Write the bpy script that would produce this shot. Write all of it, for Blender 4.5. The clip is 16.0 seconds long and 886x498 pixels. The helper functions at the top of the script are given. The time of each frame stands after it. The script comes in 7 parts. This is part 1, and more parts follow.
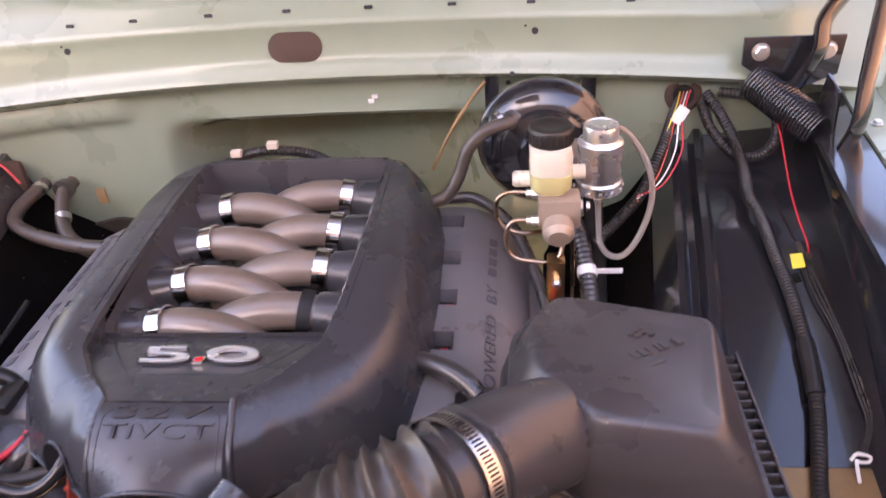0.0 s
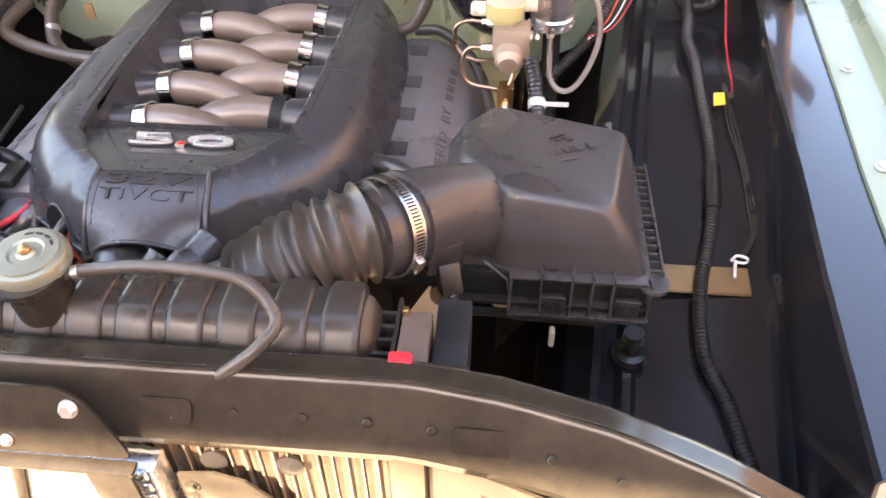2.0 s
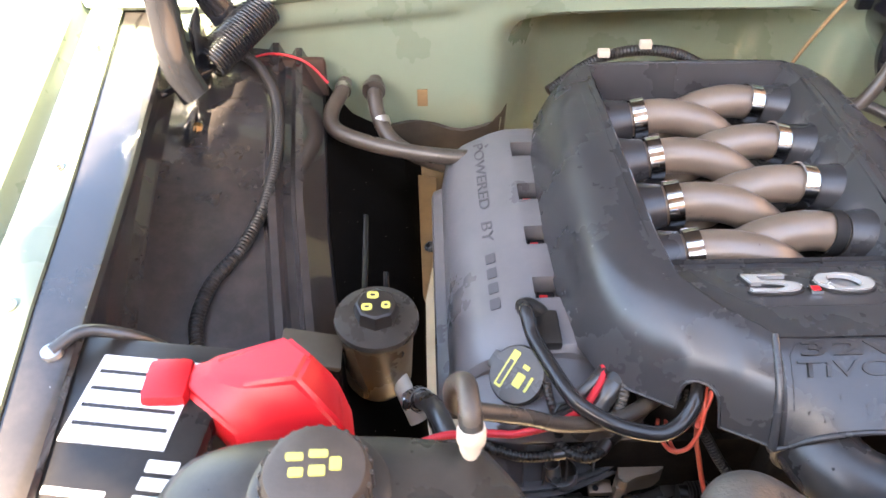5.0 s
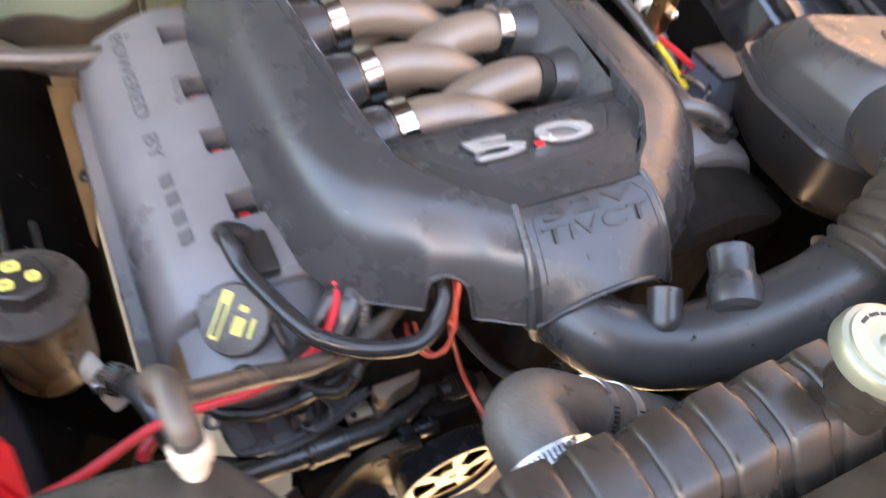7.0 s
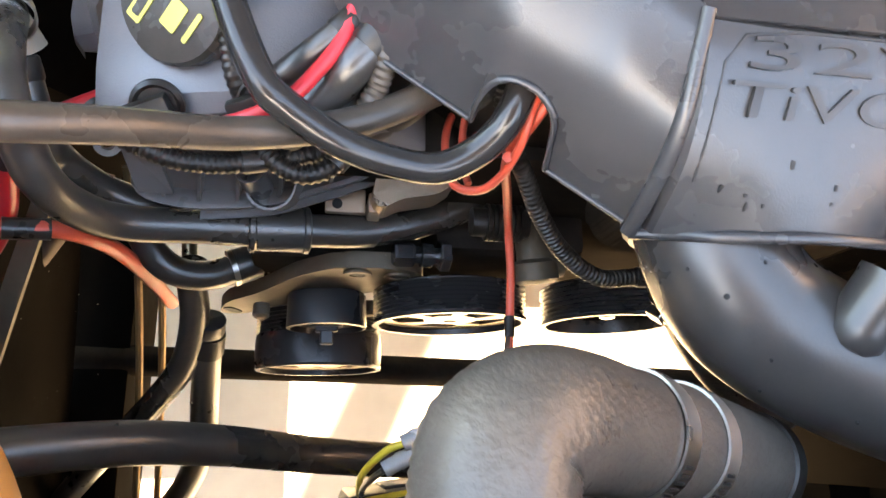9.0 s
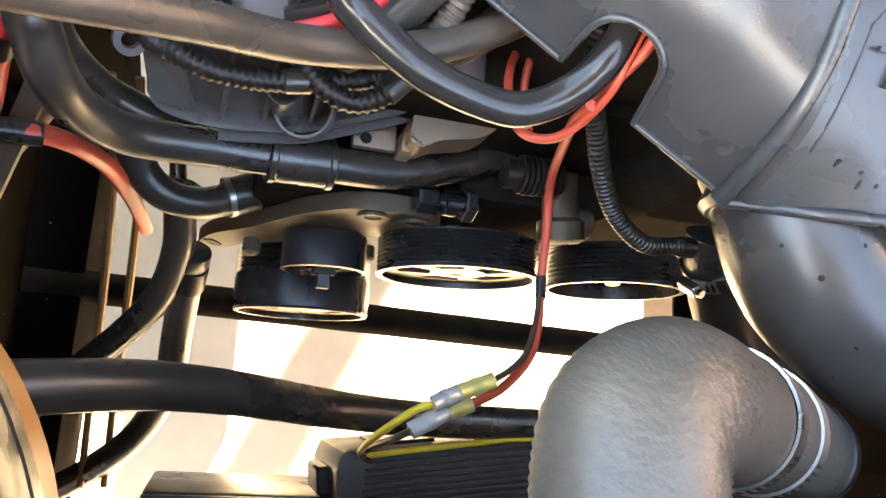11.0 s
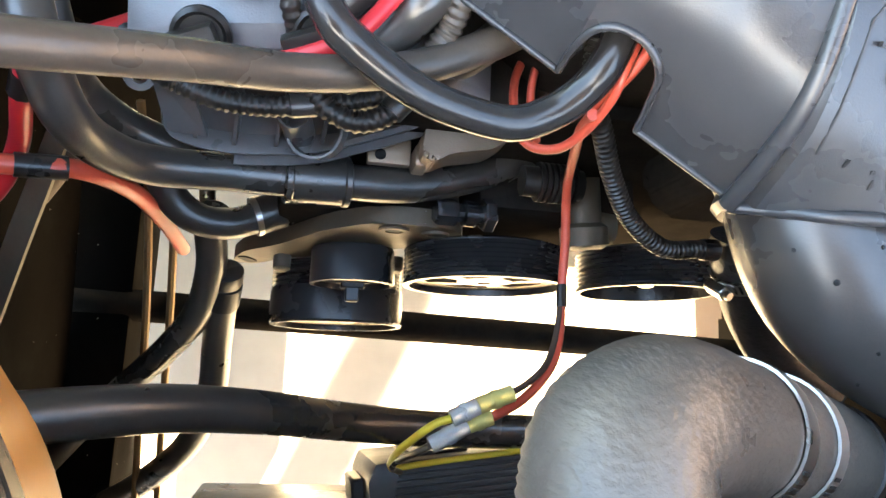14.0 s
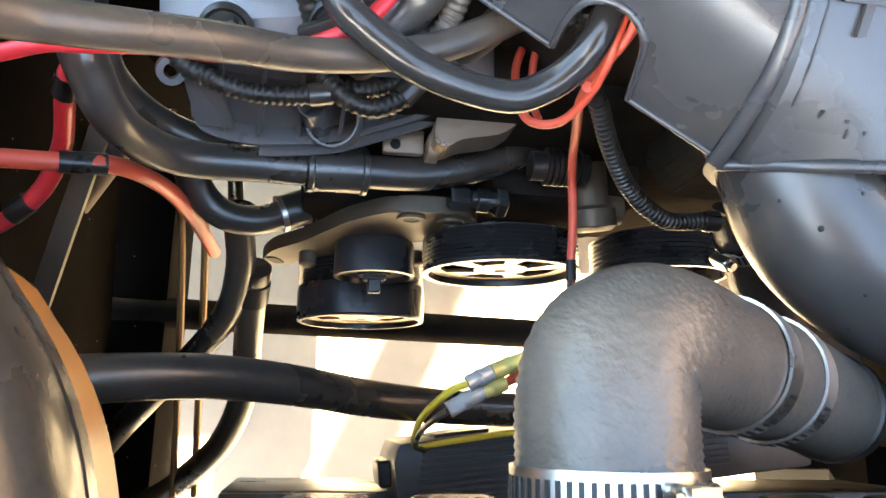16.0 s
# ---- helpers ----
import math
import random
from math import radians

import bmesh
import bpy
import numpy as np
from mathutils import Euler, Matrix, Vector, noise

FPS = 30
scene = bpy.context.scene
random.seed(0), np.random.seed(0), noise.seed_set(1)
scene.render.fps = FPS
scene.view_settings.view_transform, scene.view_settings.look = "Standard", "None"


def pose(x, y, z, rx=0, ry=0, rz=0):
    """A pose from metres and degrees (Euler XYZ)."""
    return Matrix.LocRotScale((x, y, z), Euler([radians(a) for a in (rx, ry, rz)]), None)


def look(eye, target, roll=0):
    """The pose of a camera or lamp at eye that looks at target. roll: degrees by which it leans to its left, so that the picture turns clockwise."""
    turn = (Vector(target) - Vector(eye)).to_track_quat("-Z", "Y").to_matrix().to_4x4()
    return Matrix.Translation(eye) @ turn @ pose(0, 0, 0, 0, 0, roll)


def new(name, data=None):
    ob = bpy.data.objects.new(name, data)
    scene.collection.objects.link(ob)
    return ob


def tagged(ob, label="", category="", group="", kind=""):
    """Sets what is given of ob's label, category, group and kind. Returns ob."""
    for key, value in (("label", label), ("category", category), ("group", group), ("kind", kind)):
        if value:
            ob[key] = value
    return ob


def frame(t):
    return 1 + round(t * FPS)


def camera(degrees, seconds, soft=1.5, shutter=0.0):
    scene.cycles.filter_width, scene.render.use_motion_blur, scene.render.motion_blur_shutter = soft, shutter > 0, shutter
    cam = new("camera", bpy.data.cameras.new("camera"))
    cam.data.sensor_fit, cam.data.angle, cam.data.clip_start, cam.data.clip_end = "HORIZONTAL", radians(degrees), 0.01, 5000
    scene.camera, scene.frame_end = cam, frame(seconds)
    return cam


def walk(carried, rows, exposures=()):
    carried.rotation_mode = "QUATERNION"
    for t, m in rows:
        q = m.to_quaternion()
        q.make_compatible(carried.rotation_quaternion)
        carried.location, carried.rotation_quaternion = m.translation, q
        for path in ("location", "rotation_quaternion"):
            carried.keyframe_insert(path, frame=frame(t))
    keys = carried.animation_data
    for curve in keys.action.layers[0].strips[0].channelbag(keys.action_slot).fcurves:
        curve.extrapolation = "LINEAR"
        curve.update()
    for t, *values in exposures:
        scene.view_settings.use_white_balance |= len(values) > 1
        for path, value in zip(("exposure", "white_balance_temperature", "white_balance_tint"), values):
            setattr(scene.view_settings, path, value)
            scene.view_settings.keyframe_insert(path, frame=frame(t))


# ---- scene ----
cam = camera(60.7, 16.0, 1.5, 0.35)
PATH = [
    (0, (0.344, 0.05, 1.506), (0.155, 1.713, 0.412), -4.4),
    (0.5, (0.298, -0.025, 1.518), (0.162, 1.586, 0.341), -3.9),
    (1, (0.294, -0.071, 1.52), (0.233, 1.465, 0.241), -2.0),
    (1.5, (0.368, -0.098, 1.526), (0.302, 1.408, 0.211), -0.6),
    (2, (0.402, -0.102, 1.513), (0.257, 1.364, 0.16), -0.6),
    (2.5, (0.337, -0.107, 1.51), (0.113, 1.338, 0.145), -0.7),
    (3, (0.122, -0.119, 1.52), (-0.162, 1.337, 0.178), -1.6),
    (3.5, (-0.036, -0.105, 1.525), (-0.311, 1.381, 0.215), -2.6),
    (4, (-0.164, -0.014, 1.515), (-0.374, 1.463, 0.183), -2.4),
    (4.2, (-0.213, 0.019, 1.511), (-0.4, 1.492, 0.171), -2.3),
    (6.3, (-0.529, 0.166, 1.549), (0.084, 1.549, 0.241), 1.3),
    (6.5, (-0.505, 0.171, 1.541), (0.171, 1.518, 0.225), 1.4),
    (7, (-0.363, 0.231, 1.435), (0.38, 1.312, -0.074), 11.1),
    (7.5, (-0.2, 0.321, 1.299), (0.211, 1.264, -0.416), 16.2),
    (8, (-0.184, 0.344, 1.271), (0.003, 1.192, -0.53), 10.7),
    (8.5, (-0.2, 0.364, 1.243), (0.042, 0.965, -0.65), 21.4),
    (9, (-0.221, 0.4, 1.242), (0.115, 0.897, -0.666), 35.4),
    (9.5, (-0.242, 0.412, 1.231), (0.17, 0.897, -0.665), 44.0),
    (10, (-0.259, 0.409, 1.204), (0.245, 0.835, -0.684), 54.7),
    (10.2, (-0.269, 0.405, 1.196), (0.277, 0.802, -0.687), 59.0),
    (12.3, (-0.283, 0.408, 1.192), (0.232, 0.777, -0.705), 60.2),
    (12.5, (-0.278, 0.41, 1.193), (0.228, 0.781, -0.706), 59.2),
    (13, (-0.27, 0.415, 1.195), (0.2, 0.785, -0.713), 56.2),
    (13.5, (-0.264, 0.416, 1.199), (0.169, 0.781, -0.719), 53.6),
    (14, (-0.257, 0.415, 1.201), (0.139, 0.777, -0.725), 51.0),
    (14.5, (-0.256, 0.417, 1.201), (0.103, 0.779, -0.733), 47.9),
    (15, (-0.261, 0.412, 1.203), (0.065, 0.783, -0.734), 44.4),
    (15.5, (-0.253, 0.403, 1.208), (0.058, 0.798, -0.728), 41.1),
    (16, (-0.251, 0.381, 1.222), (0.066, 0.816, -0.705), 38.1),
]
walk(cam, [(t, look(eye, target, roll)) for t, eye, target, roll in PATH], exposures=[(0, 3.8, 7650, 33), (1.0, 4.12, 7800, 29), (2.5, 4.2, 7900, 15), (4.2, 4.33, 7700, 12), (6.5, 4.4, 7500, 14), (7.5, 4.6, 8000, 10), (8.5, 4.85, 8200, 7), (10.2, 4.95, 8150, 6), (12.3, 4.95, 7500, 1), (16, 5.0, 7400, 1)])

from mathutils.bvhtree import BVHTree

# ---- light ----
world = bpy.data.worlds.new("sky")
scene.world = world
world.use_nodes = True
wn, wl = world.node_tree.nodes, world.node_tree.links
sky = wn.new("ShaderNodeTexSky")
sky.sky_type = "NISHITA"
sky.sun_disc = False
SUN_DIR = Vector((-0.45, -1.0, 1.0)).normalized()
sky.sun_elevation = math.asin(SUN_DIR.z)
sky.sun_rotation = math.atan2(SUN_DIR.x, SUN_DIR.y)
wl.new(sky.outputs[0], wn["Background"].inputs[0])
wn["Background"].inputs[1].default_value = 0.10
sun = new("sun", bpy.data.lights.new("sun", "SUN"))
sun.data.energy = 5.0
sun.data.angle = radians(0.6)
sun.data.color = (1.0, 0.91, 0.77)
sun.matrix_world = look(SUN_DIR * 6, (0, 0, 0))


# ---- materials ----
def material(name, color, rough=0.5, metal=0.0, vary=0.25, scale=9.0, grain=220.0, bump=0.06, coat=0.0, relief=0.0006,
             dust=0.0, dust_color=(0.36, 0.29, 0.22), transmission=0.0, ior=1.45, stretch=None, specks=0.0):
    """Principled surface with two scales of variation, fine relief and a film of dust."""
    m = bpy.data.materials.new(name)
    m.use_nodes = True
    n, l = m.node_tree.nodes, m.node_tree.links
    b = n["Principled BSDF"]
    tc = n.new("ShaderNodeTexCoord")
    big = n.new("ShaderNodeTexNoise")
    big.inputs["Scale"].default_value = scale
    big.inputs["Detail"].default_value = 5
    big.inputs["Roughness"].default_value = 0.62
    l.new(tc.outputs["Object"], big.inputs["Vector"])
    fine = n.new("ShaderNodeTexNoise")
    fine.inputs["Scale"].default_value = grain
    fine.inputs["Detail"].default_value = 3
    if stretch:
        mp = n.new("ShaderNodeMapping")
        mp.inputs["Scale"].default_value = stretch
        mp.inputs["Rotation"].default_value = (0.3, 0.5, 0.6)
        l.new(tc.outputs["Object"], mp.inputs["Vector"])
        l.new(mp.outputs["Vector"], fine.inputs["Vector"])
    else:
        l.new(tc.outputs["Object"], fine.inputs["Vector"])
    ramp = n.new("ShaderNodeMapRange")
    ramp.interpolation_type = "SMOOTHERSTEP"
    ramp.inputs["From Min"].default_value, ramp.inputs["From Max"].default_value = 0.22, 0.78
    ramp.inputs["To Min"].default_value, ramp.inputs["To Max"].default_value = 1 - vary, 1 + vary
    l.new(big.outputs["Fac"], ramp.inputs["Value"])
    mul = n.new("ShaderNodeMix")
    mul.data_type, mul.blend_type = "RGBA", "MULTIPLY"
    mul.inputs["Factor"].default_value = 1
    mul.inputs[6].default_value = (*color, 1)
    l.new(ramp.outputs["Result"], mul.inputs[7])
    out = mul.outputs[2]
    if dust > 0:
        dn = n.new("ShaderNodeTexNoise")
        dn.inputs["Scale"].default_value = scale * 3.1
        dn.inputs["Detail"].default_value = 9
        dn.inputs["Roughness"].default_value = 0.72
        l.new(tc.outputs["Object"], dn.inputs["Vector"])
        dr = n.new("ShaderNodeMapRange")
        dr.interpolation_type = "SMOOTHERSTEP"
        dr.inputs["From Min"].default_value, dr.inputs["From Max"].default_value = 0.28, 0.78
        dr.inputs["To Min"].default_value, dr.inputs["To Max"].default_value = dust * 0.35, dust
        l.new(dn.outputs["Fac"], dr.inputs["Value"])
        dm = n.new("ShaderNodeMix")
        dm.data_type = "RGBA"
        dm.inputs[7].default_value = (*dust_color, 1)
        l.new(dr.outputs["Result"], dm.inputs["Factor"])
        l.new(out, dm.inputs[6])
        out = dm.outputs[2]
    if specks > 0:
        vo = n.new("ShaderNodeTexVoronoi")
        vo.inputs["Scale"].default_value = 95
        l.new(tc.outputs["Object"], vo.inputs["Vector"])
        near = n.new("ShaderNodeMapRange")
        near.inputs["From Min"].default_value, near.inputs["From Max"].default_value = 0.035, 0.075
        near.inputs["To Min"].default_value, near.inputs["To Max"].default_value = 1, 0
        l.new(vo.outputs["Distance"], near.inputs["Value"])
        few = n.new("ShaderNodeMath")
        few.operation = "GREATER_THAN"
        few.inputs[1].default_value = 1 - specks
        l.new(vo.outputs["Color"], few.inputs[0])
        both = n.new("ShaderNodeMath")
        both.operation = "MULTIPLY"
        l.new(near.outputs["Result"], both.inputs[0])
        l.new(few.outputs["Value"], both.inputs[1])
        sm = n.new("ShaderNodeMix")
        sm.data_type = "RGBA"
        sm.inputs[7].default_value = (0.42, 0.40, 0.38, 1)
        l.new(both.outputs["Value"], sm.inputs["Factor"])
        l.new(out, sm.inputs[6])
        out = sm.outputs[2]
    l.new(out, b.inputs["Base Color"])
    rr = n.new("ShaderNodeMapRange")
    rr.interpolation_type = "SMOOTHERSTEP"
    rr.inputs["From Min"].default_value, rr.inputs["From Max"].default_value = 0.22, 0.78
    rr.inputs["To Min"].default_value, rr.inputs["To Max"].default_value = max(0.02, rough * 0.72), min(1, rough * 1.32)
    l.new(big.outputs["Fac"], rr.inputs["Value"])
    l.new(rr.outputs["Result"], b.inputs["Roughness"])
    b.inputs["Metallic"].default_value = metal
    b.inputs["IOR"].default_value = ior
    b.inputs["Coat Weight"].default_value = coat
    b.inputs["Coat Roughness"].default_value = 0.06
    b.inputs["Transmission Weight"].default_value = transmission
    if bump > 0:
        bp = n.new("ShaderNodeBump")
        bp.inputs["Strength"].default_value = bump
        bp.inputs["Distance"].default_value = relief
        l.new(fine.outputs["Fac"], bp.inputs["Height"])
        l.new(bp.outputs["Normal"], b.inputs["Normal"])
    return m


COVER = material("moulded black plastic", (0.031, 0.031, 0.034), 0.27, bump=0.16, grain=1100, dust=0.03, vary=0.14, ior=1.5, specks=0.12)
AIRBOX = material("satin black air box plastic", (0.038, 0.034, 0.034), 0.30, bump=0.14, grain=900, dust=0.03, vary=0.10, specks=0.1)
BADGE = material("satin silver badge", (0.72, 0.71, 0.70), 0.22, 0.7, vary=0.04, bump=0.02)
VALVE = material("grey composite", (0.110, 0.108, 0.117), 0.34, bump=0.3, grain=900, dust=0.12, vary=0.12, ior=1.6, specks=0.15)
RUNNER = material("satin runner plastic", (0.135, 0.100, 0.075), 0.36, bump=0.2, grain=700, dust=0.08, vary=0.15, ior=1.7)
PLASTIC = material("black plastic", (0.010, 0.009, 0.009), 0.34, bump=0.2, grain=700, dust=0.05, vary=0.15)
RUBBER = material("black rubber", (0.020, 0.019, 0.019), 0.30, bump=0.18, grain=500, dust=0.10, vary=0.2, ior=1.7)
RUBBER_GREY = material("dusty grey rubber", (0.042, 0.033, 0.027), 0.34, bump=0.2, grain=500, dust=0.12, vary=0.2)
BELLOWS = material("dusty brown-black bellows rubber", (0.036, 0.028, 0.022), 0.36, bump=0.2, grain=500, dust=0.10, vary=0.2)
LOWER_SHEET = material("dusty brown lower wall sheet", (0.030, 0.023, 0.017), 0.7, bump=0.5, grain=200, dust=0.12, vary=0.3)
HOSE = material("grey ribbed hose rubber", (0.056, 0.050, 0.045), 0.33, bump=1.0, grain=330, dust=0.2, vary=0.25, relief=0.0007, stretch=(1.0, 1.0, 0.28))
HOSE_DARK = material("black ribbed hose rubber", (0.020, 0.020, 0.021), 0.34, bump=1.0, grain=240, dust=0.06, vary=0.2)
# Dust set partly to lighten the panel in place of sky reflection.
GLOSS_DUSTY = material("dusty gloss black paint", (0.016, 0.015, 0.016), 0.19, bump=0.05, grain=160, coat=0.8, dust=0.16, dust_color=(0.24, 0.19, 0.16), vary=0.3, scale=5, specks=0.18)
# Near-black with reflection off: low panels look shaded despite ground light.
SKIRT = material("dusty near-black paint with reflection off", (0.0045, 0.004, 0.0036), 0.6, bump=0.15, grain=120, dust=0.012, dust_color=(0.16, 0.11, 0.07), vary=0.3, scale=7, ior=1.04, specks=0.3)
RUBBER_SHINY = material("shiny black rubber", (0.015, 0.015, 0.016), 0.20, bump=0.1, grain=300, dust=0.04, vary=0.2)
INTAKE = material("smooth black intake plastic", (0.022, 0.021, 0.022), 0.27, bump=0.1, grain=600, dust=0.06, vary=0.25, ior=1.55, specks=0.15)
GUIDE = material("grey-black guide plastic", (0.085, 0.082, 0.085), 0.32, bump=0.2, grain=700, dust=0.08, vary=0.15)
GLOSS = material("gloss black paint", (0.009, 0.010, 0.013), 0.17, bump=0.03, grain=160, coat=0.8, dust=0.025, vary=0.2, scale=6)
PAINT = material("pale green body paint", (0.215, 0.262, 0.186), 0.3, bump=0.03, grain=120, coat=0.4, vary=0.05, scale=4, dust=0.05)
CHROME = material("polished chrome", (0.66, 0.65, 0.64), 0.12, 1.0, vary=0.15, bump=0.03)
STEEL = material("zinc plated steel", (0.60, 0.58, 0.55), 0.32, 1.0, vary=0.15, bump=0.1)
ALU = material("bare aluminium", (0.90, 0.89, 0.87), 0.27, 0.92, vary=0.15, bump=0.12, dust=0.1)
CAST = material("cast aluminium", (0.36, 0.28, 0.21), 0.5, 0.6, vary=0.2, bump=0.5, grain=400, dust=0.15)
# IOR 1 removes reflection; the black carries the shade among the parts.
IRON = material("near-black iron without reflection", (0.012, 0.011, 0.0105), 0.85, 0.0, vary=0.3, bump=0.4, grain=300, dust=0.05, ior=1.0)
MANIFOLD = material("brown scaled cast iron", (0.05, 0.032, 0.024), 0.7, 0.0, vary=0.35, bump=0.5, grain=300, dust=0.1)
BRACKET = material("dull cast bracket alloy", (0.095, 0.075, 0.052), 0.5, 0.3, vary=0.25, bump=0.4, grain=300, dust=0.1)
PULLEY = material("black coated pulley steel", (0.030, 0.029, 0.030), 0.26, 0.1, vary=0.2, bump=0.05)
# Lightened to carry the glow that bright ground throws on the spokes.
PULLEY_FACE = material("bare pulley steel lightened for ground light", (0.34, 0.28, 0.21), 0.36, 0.5, vary=0.3, bump=0.15, dust=0.15)
DARKSTEEL = material("oiled dark steel", (0.10, 0.10, 0.105), 0.3, 0.8, vary=0.2, bump=0.1)
FANBOX = material("grey-black housing plastic", (0.030, 0.029, 0.029), 0.4, bump=0.25, grain=500, dust=0.12, vary=0.2)
RED = material("red plastic", (0.55, 0.012, 0.018), 0.38, bump=0.15, grain=500, vary=0.1)
REDWIRE = material("red insulation", (0.62, 0.03, 0.04), 0.36, bump=0.1, vary=0.1)
ORANGE = material("orange red wire", (0.58, 0.085, 0.05), 0.4, bump=0.08, vary=0.1)
YELLOW = material("yellow plastic", (0.72, 0.55, 0.05), 0.45, bump=0.1, vary=0.1)
YELLOW_INK = material("yellow print", (0.60, 0.55, 0.12), 0.55, vary=0.15, bump=0.05)
WHITE = material("white plastic", (0.78, 0.76, 0.72), 0.4, bump=0.08, vary=0.06)
MILK = material("milky reservoir plastic", (0.80, 0.74, 0.58), 0.3, vary=0.08, bump=0.05, transmission=0.35)
FLUID = material("brake fluid", (0.72, 0.66, 0.30), 0.15, vary=0.05, bump=0.0, transmission=0.3)
BRASS = material("brass", (0.60, 0.36, 0.16), 0.34, 1.0, vary=0.2, bump=0.1)
LINE = material("nickel copper line", (0.38, 0.28, 0.20), 0.3, 1.0, vary=0.15, bump=0.05)
CLEAR = material("clear tube", (0.48, 0.43, 0.37), 0.12, vary=0.05, bump=0.0, transmission=0.6)
BROWNPOT = material("smoked brown plastic", (0.13, 0.075, 0.035), 0.3, vary=0.15, bump=0.05, transmission=0.15)
TAN = material("amber coolant plastic", (0.62, 0.27, 0.05), 0.35, vary=0.15, bump=0.05, transmission=0.2)
BEIGE = material("beige nylon", (0.56, 0.48, 0.38), 0.45, vary=0.1)
FINLINE = material("bright fin edges", (0.42, 0.33, 0.24), 0.4, 0.6, vary=0.3, bump=0.1)
FINS = material("dusty radiator fins", (0.10, 0.065, 0.042), 0.5, 0.3, vary=0.25, bump=0.2, dust=0.1)
EXPTANK = material("dusty black tank plastic", (0.022, 0.020, 0.018), 0.28, bump=0.15, grain=500, dust=0.10, vary=0.2)
SUPPORT = material("dusty black painted steel", (0.016, 0.013, 0.010), 0.12, bump=0.05, grain=90, coat=0.0, dust=0.10, dust_color=(0.26, 0.20, 0.13), vary=0.3, ior=1.33, specks=0.2)
BAFFLE = material("grey dusty sheet steel", (0.022, 0.020, 0.018), 0.45, bump=0.15, grain=150, dust=0.10, vary=0.3, specks=0.2)
RAD = material("brown-black tank plastic", (0.018, 0.014, 0.011), 0.27, bump=0.15, grain=500, dust=0.06, vary=0.2)
CAPMETAL = material("dull radiator cap", (0.29, 0.30, 0.22), 0.36, 0.6, vary=0.2, bump=0.15, dust=0.2)
LABEL = material("white label", (0.82, 0.82, 0.80), 0.45, vary=0.05, bump=0.02)
# Darker than VALVE, for the shade round the raised letters.
LETTER_GREY = material("grey lettering darkened for edge shade", (0.072, 0.070, 0.074), 0.4, vary=0.1, bump=0.1)
LETTER = material("faint raised lettering", (0.030, 0.026, 0.024), 0.34, vary=0.1, bump=0.1)
# Dark tone drawn in for shade in grooves and clamp slots; print too.
DARKLET = material("dark tone for grooves, slots and print", (0.016, 0.015, 0.015), 0.55, vary=0.1, bump=0.1)
# Black standing in for the dark inside holes, slots and hollows; specks too.
VOID = material("deep black for holes, hollows and specks", (0.006, 0.006, 0.006), 0.6, vary=0.1, bump=0.05)
# Colour of tan steel parts, and of light streaks drawn as ochre pieces.
OCHRE = material("ochre steel and ochre light streaks", (0.26, 0.16, 0.075), 0.55, 0.4, vary=0.3, bump=0.2)
BRICKWALL = material("brown-red render", (0.34, 0.21, 0.15), 0.8, vary=0.2, scale=1.5, grain=40, bump=0.5, dust=0.2)
CONCRETE = material("sunlit concrete", (0.46, 0.37, 0.27), 0.8, vary=0.22, scale=2.5, grain=60, bump=0.6, dust=0.3, dust_color=(0.36, 0.27, 0.19))


# ---- building helpers ----
BASE = {}


def thing(name, label, category, at=(0, 0, 0), group="", kind=""):
    ob = new(name)
    ob.empty_display_size = 0.02
    ob.location = at
    BASE[ob.name] = Vector(at)
    return tagged(ob, label, category, group, kind)


def finish(ob, sharp=38):
    me = ob.data
    me.shade_smooth()
    me.set_sharp_from_angle(angle=radians(sharp))
    return ob


def part(name, bm, mat, parent=None, label="", sharp=38, category="", group="", kind=""):
    """Links a bmesh, given in world metres, as one mesh object under a thing or a part."""
    me = bpy.data.meshes.new(name)
    bmesh.ops.recalc_face_normals(bm, faces=bm.faces)
    bm.to_mesh(me)
    bm.free()
    ob = new(name, me)
    me.materials.append(mat)
    finish(ob, sharp)
    if parent is not None:
        ob.parent = parent
        ob.matrix_parent_inverse = Matrix.Translation(-BASE.get(parent.name, Vector((0, 0, 0))))
    return tagged(ob, label, category, group, kind)


def spline(pts, step=6):
    """Catmull-Rom points through the given ones."""
    p = [Vector(q) for q in pts]
    if len(p) < 3:
        return [p[0].lerp(p[-1], i / step) for i in range(step + 1)]
    out = []
    for i in range(len(p) - 1):
        a = p[i - 1] if i else p[0] * 2 - p[1]
        b, c = p[i], p[i + 1]
        d = p[i + 2] if i + 2 < len(p) else p[-1] * 2 - p[-2]
        for k in range(step):
            t = k / step
            out.append(0.5 * ((2 * b) + (c - a) * t + (2 * a - 5 * b + 4 * c - d) * t * t + (3 * b - a - 3 * c + d) * t ** 3))
    out.append(p[-1])
    return out


def resample(pts, gap):
    out, left = [pts[0]], gap
    for a, b in zip(pts, pts[1:]):
        d = (b - a).length
        s = left
        while s <= d and d > 1e-9:
            out.append(a.lerp(b, s / d))
            s += gap
        left = s - d
    if (out[-1] - pts[-1]).length > gap * 0.3:
        out.append(pts[-1])
    return out


def sweep(bm, pts, radius, n=12, caps=True, flat=1.0):
    """A tube along points; radius a number or a function of the index."""
    rings = []
    tan0 = (pts[1] - pts[0]).normalized()
    up = tan0.orthogonal().normalized()
    for i, p in enumerate(pts):
        t = (pts[min(i + 1, len(pts) - 1)] - pts[max(i - 1, 0)])
        t = t.normalized() if t.length > 1e-9 else tan0
        up = (up - t * up.dot(t)).normalized()
        side = t.cross(up)
        r = radius(i) if callable(radius) else radius
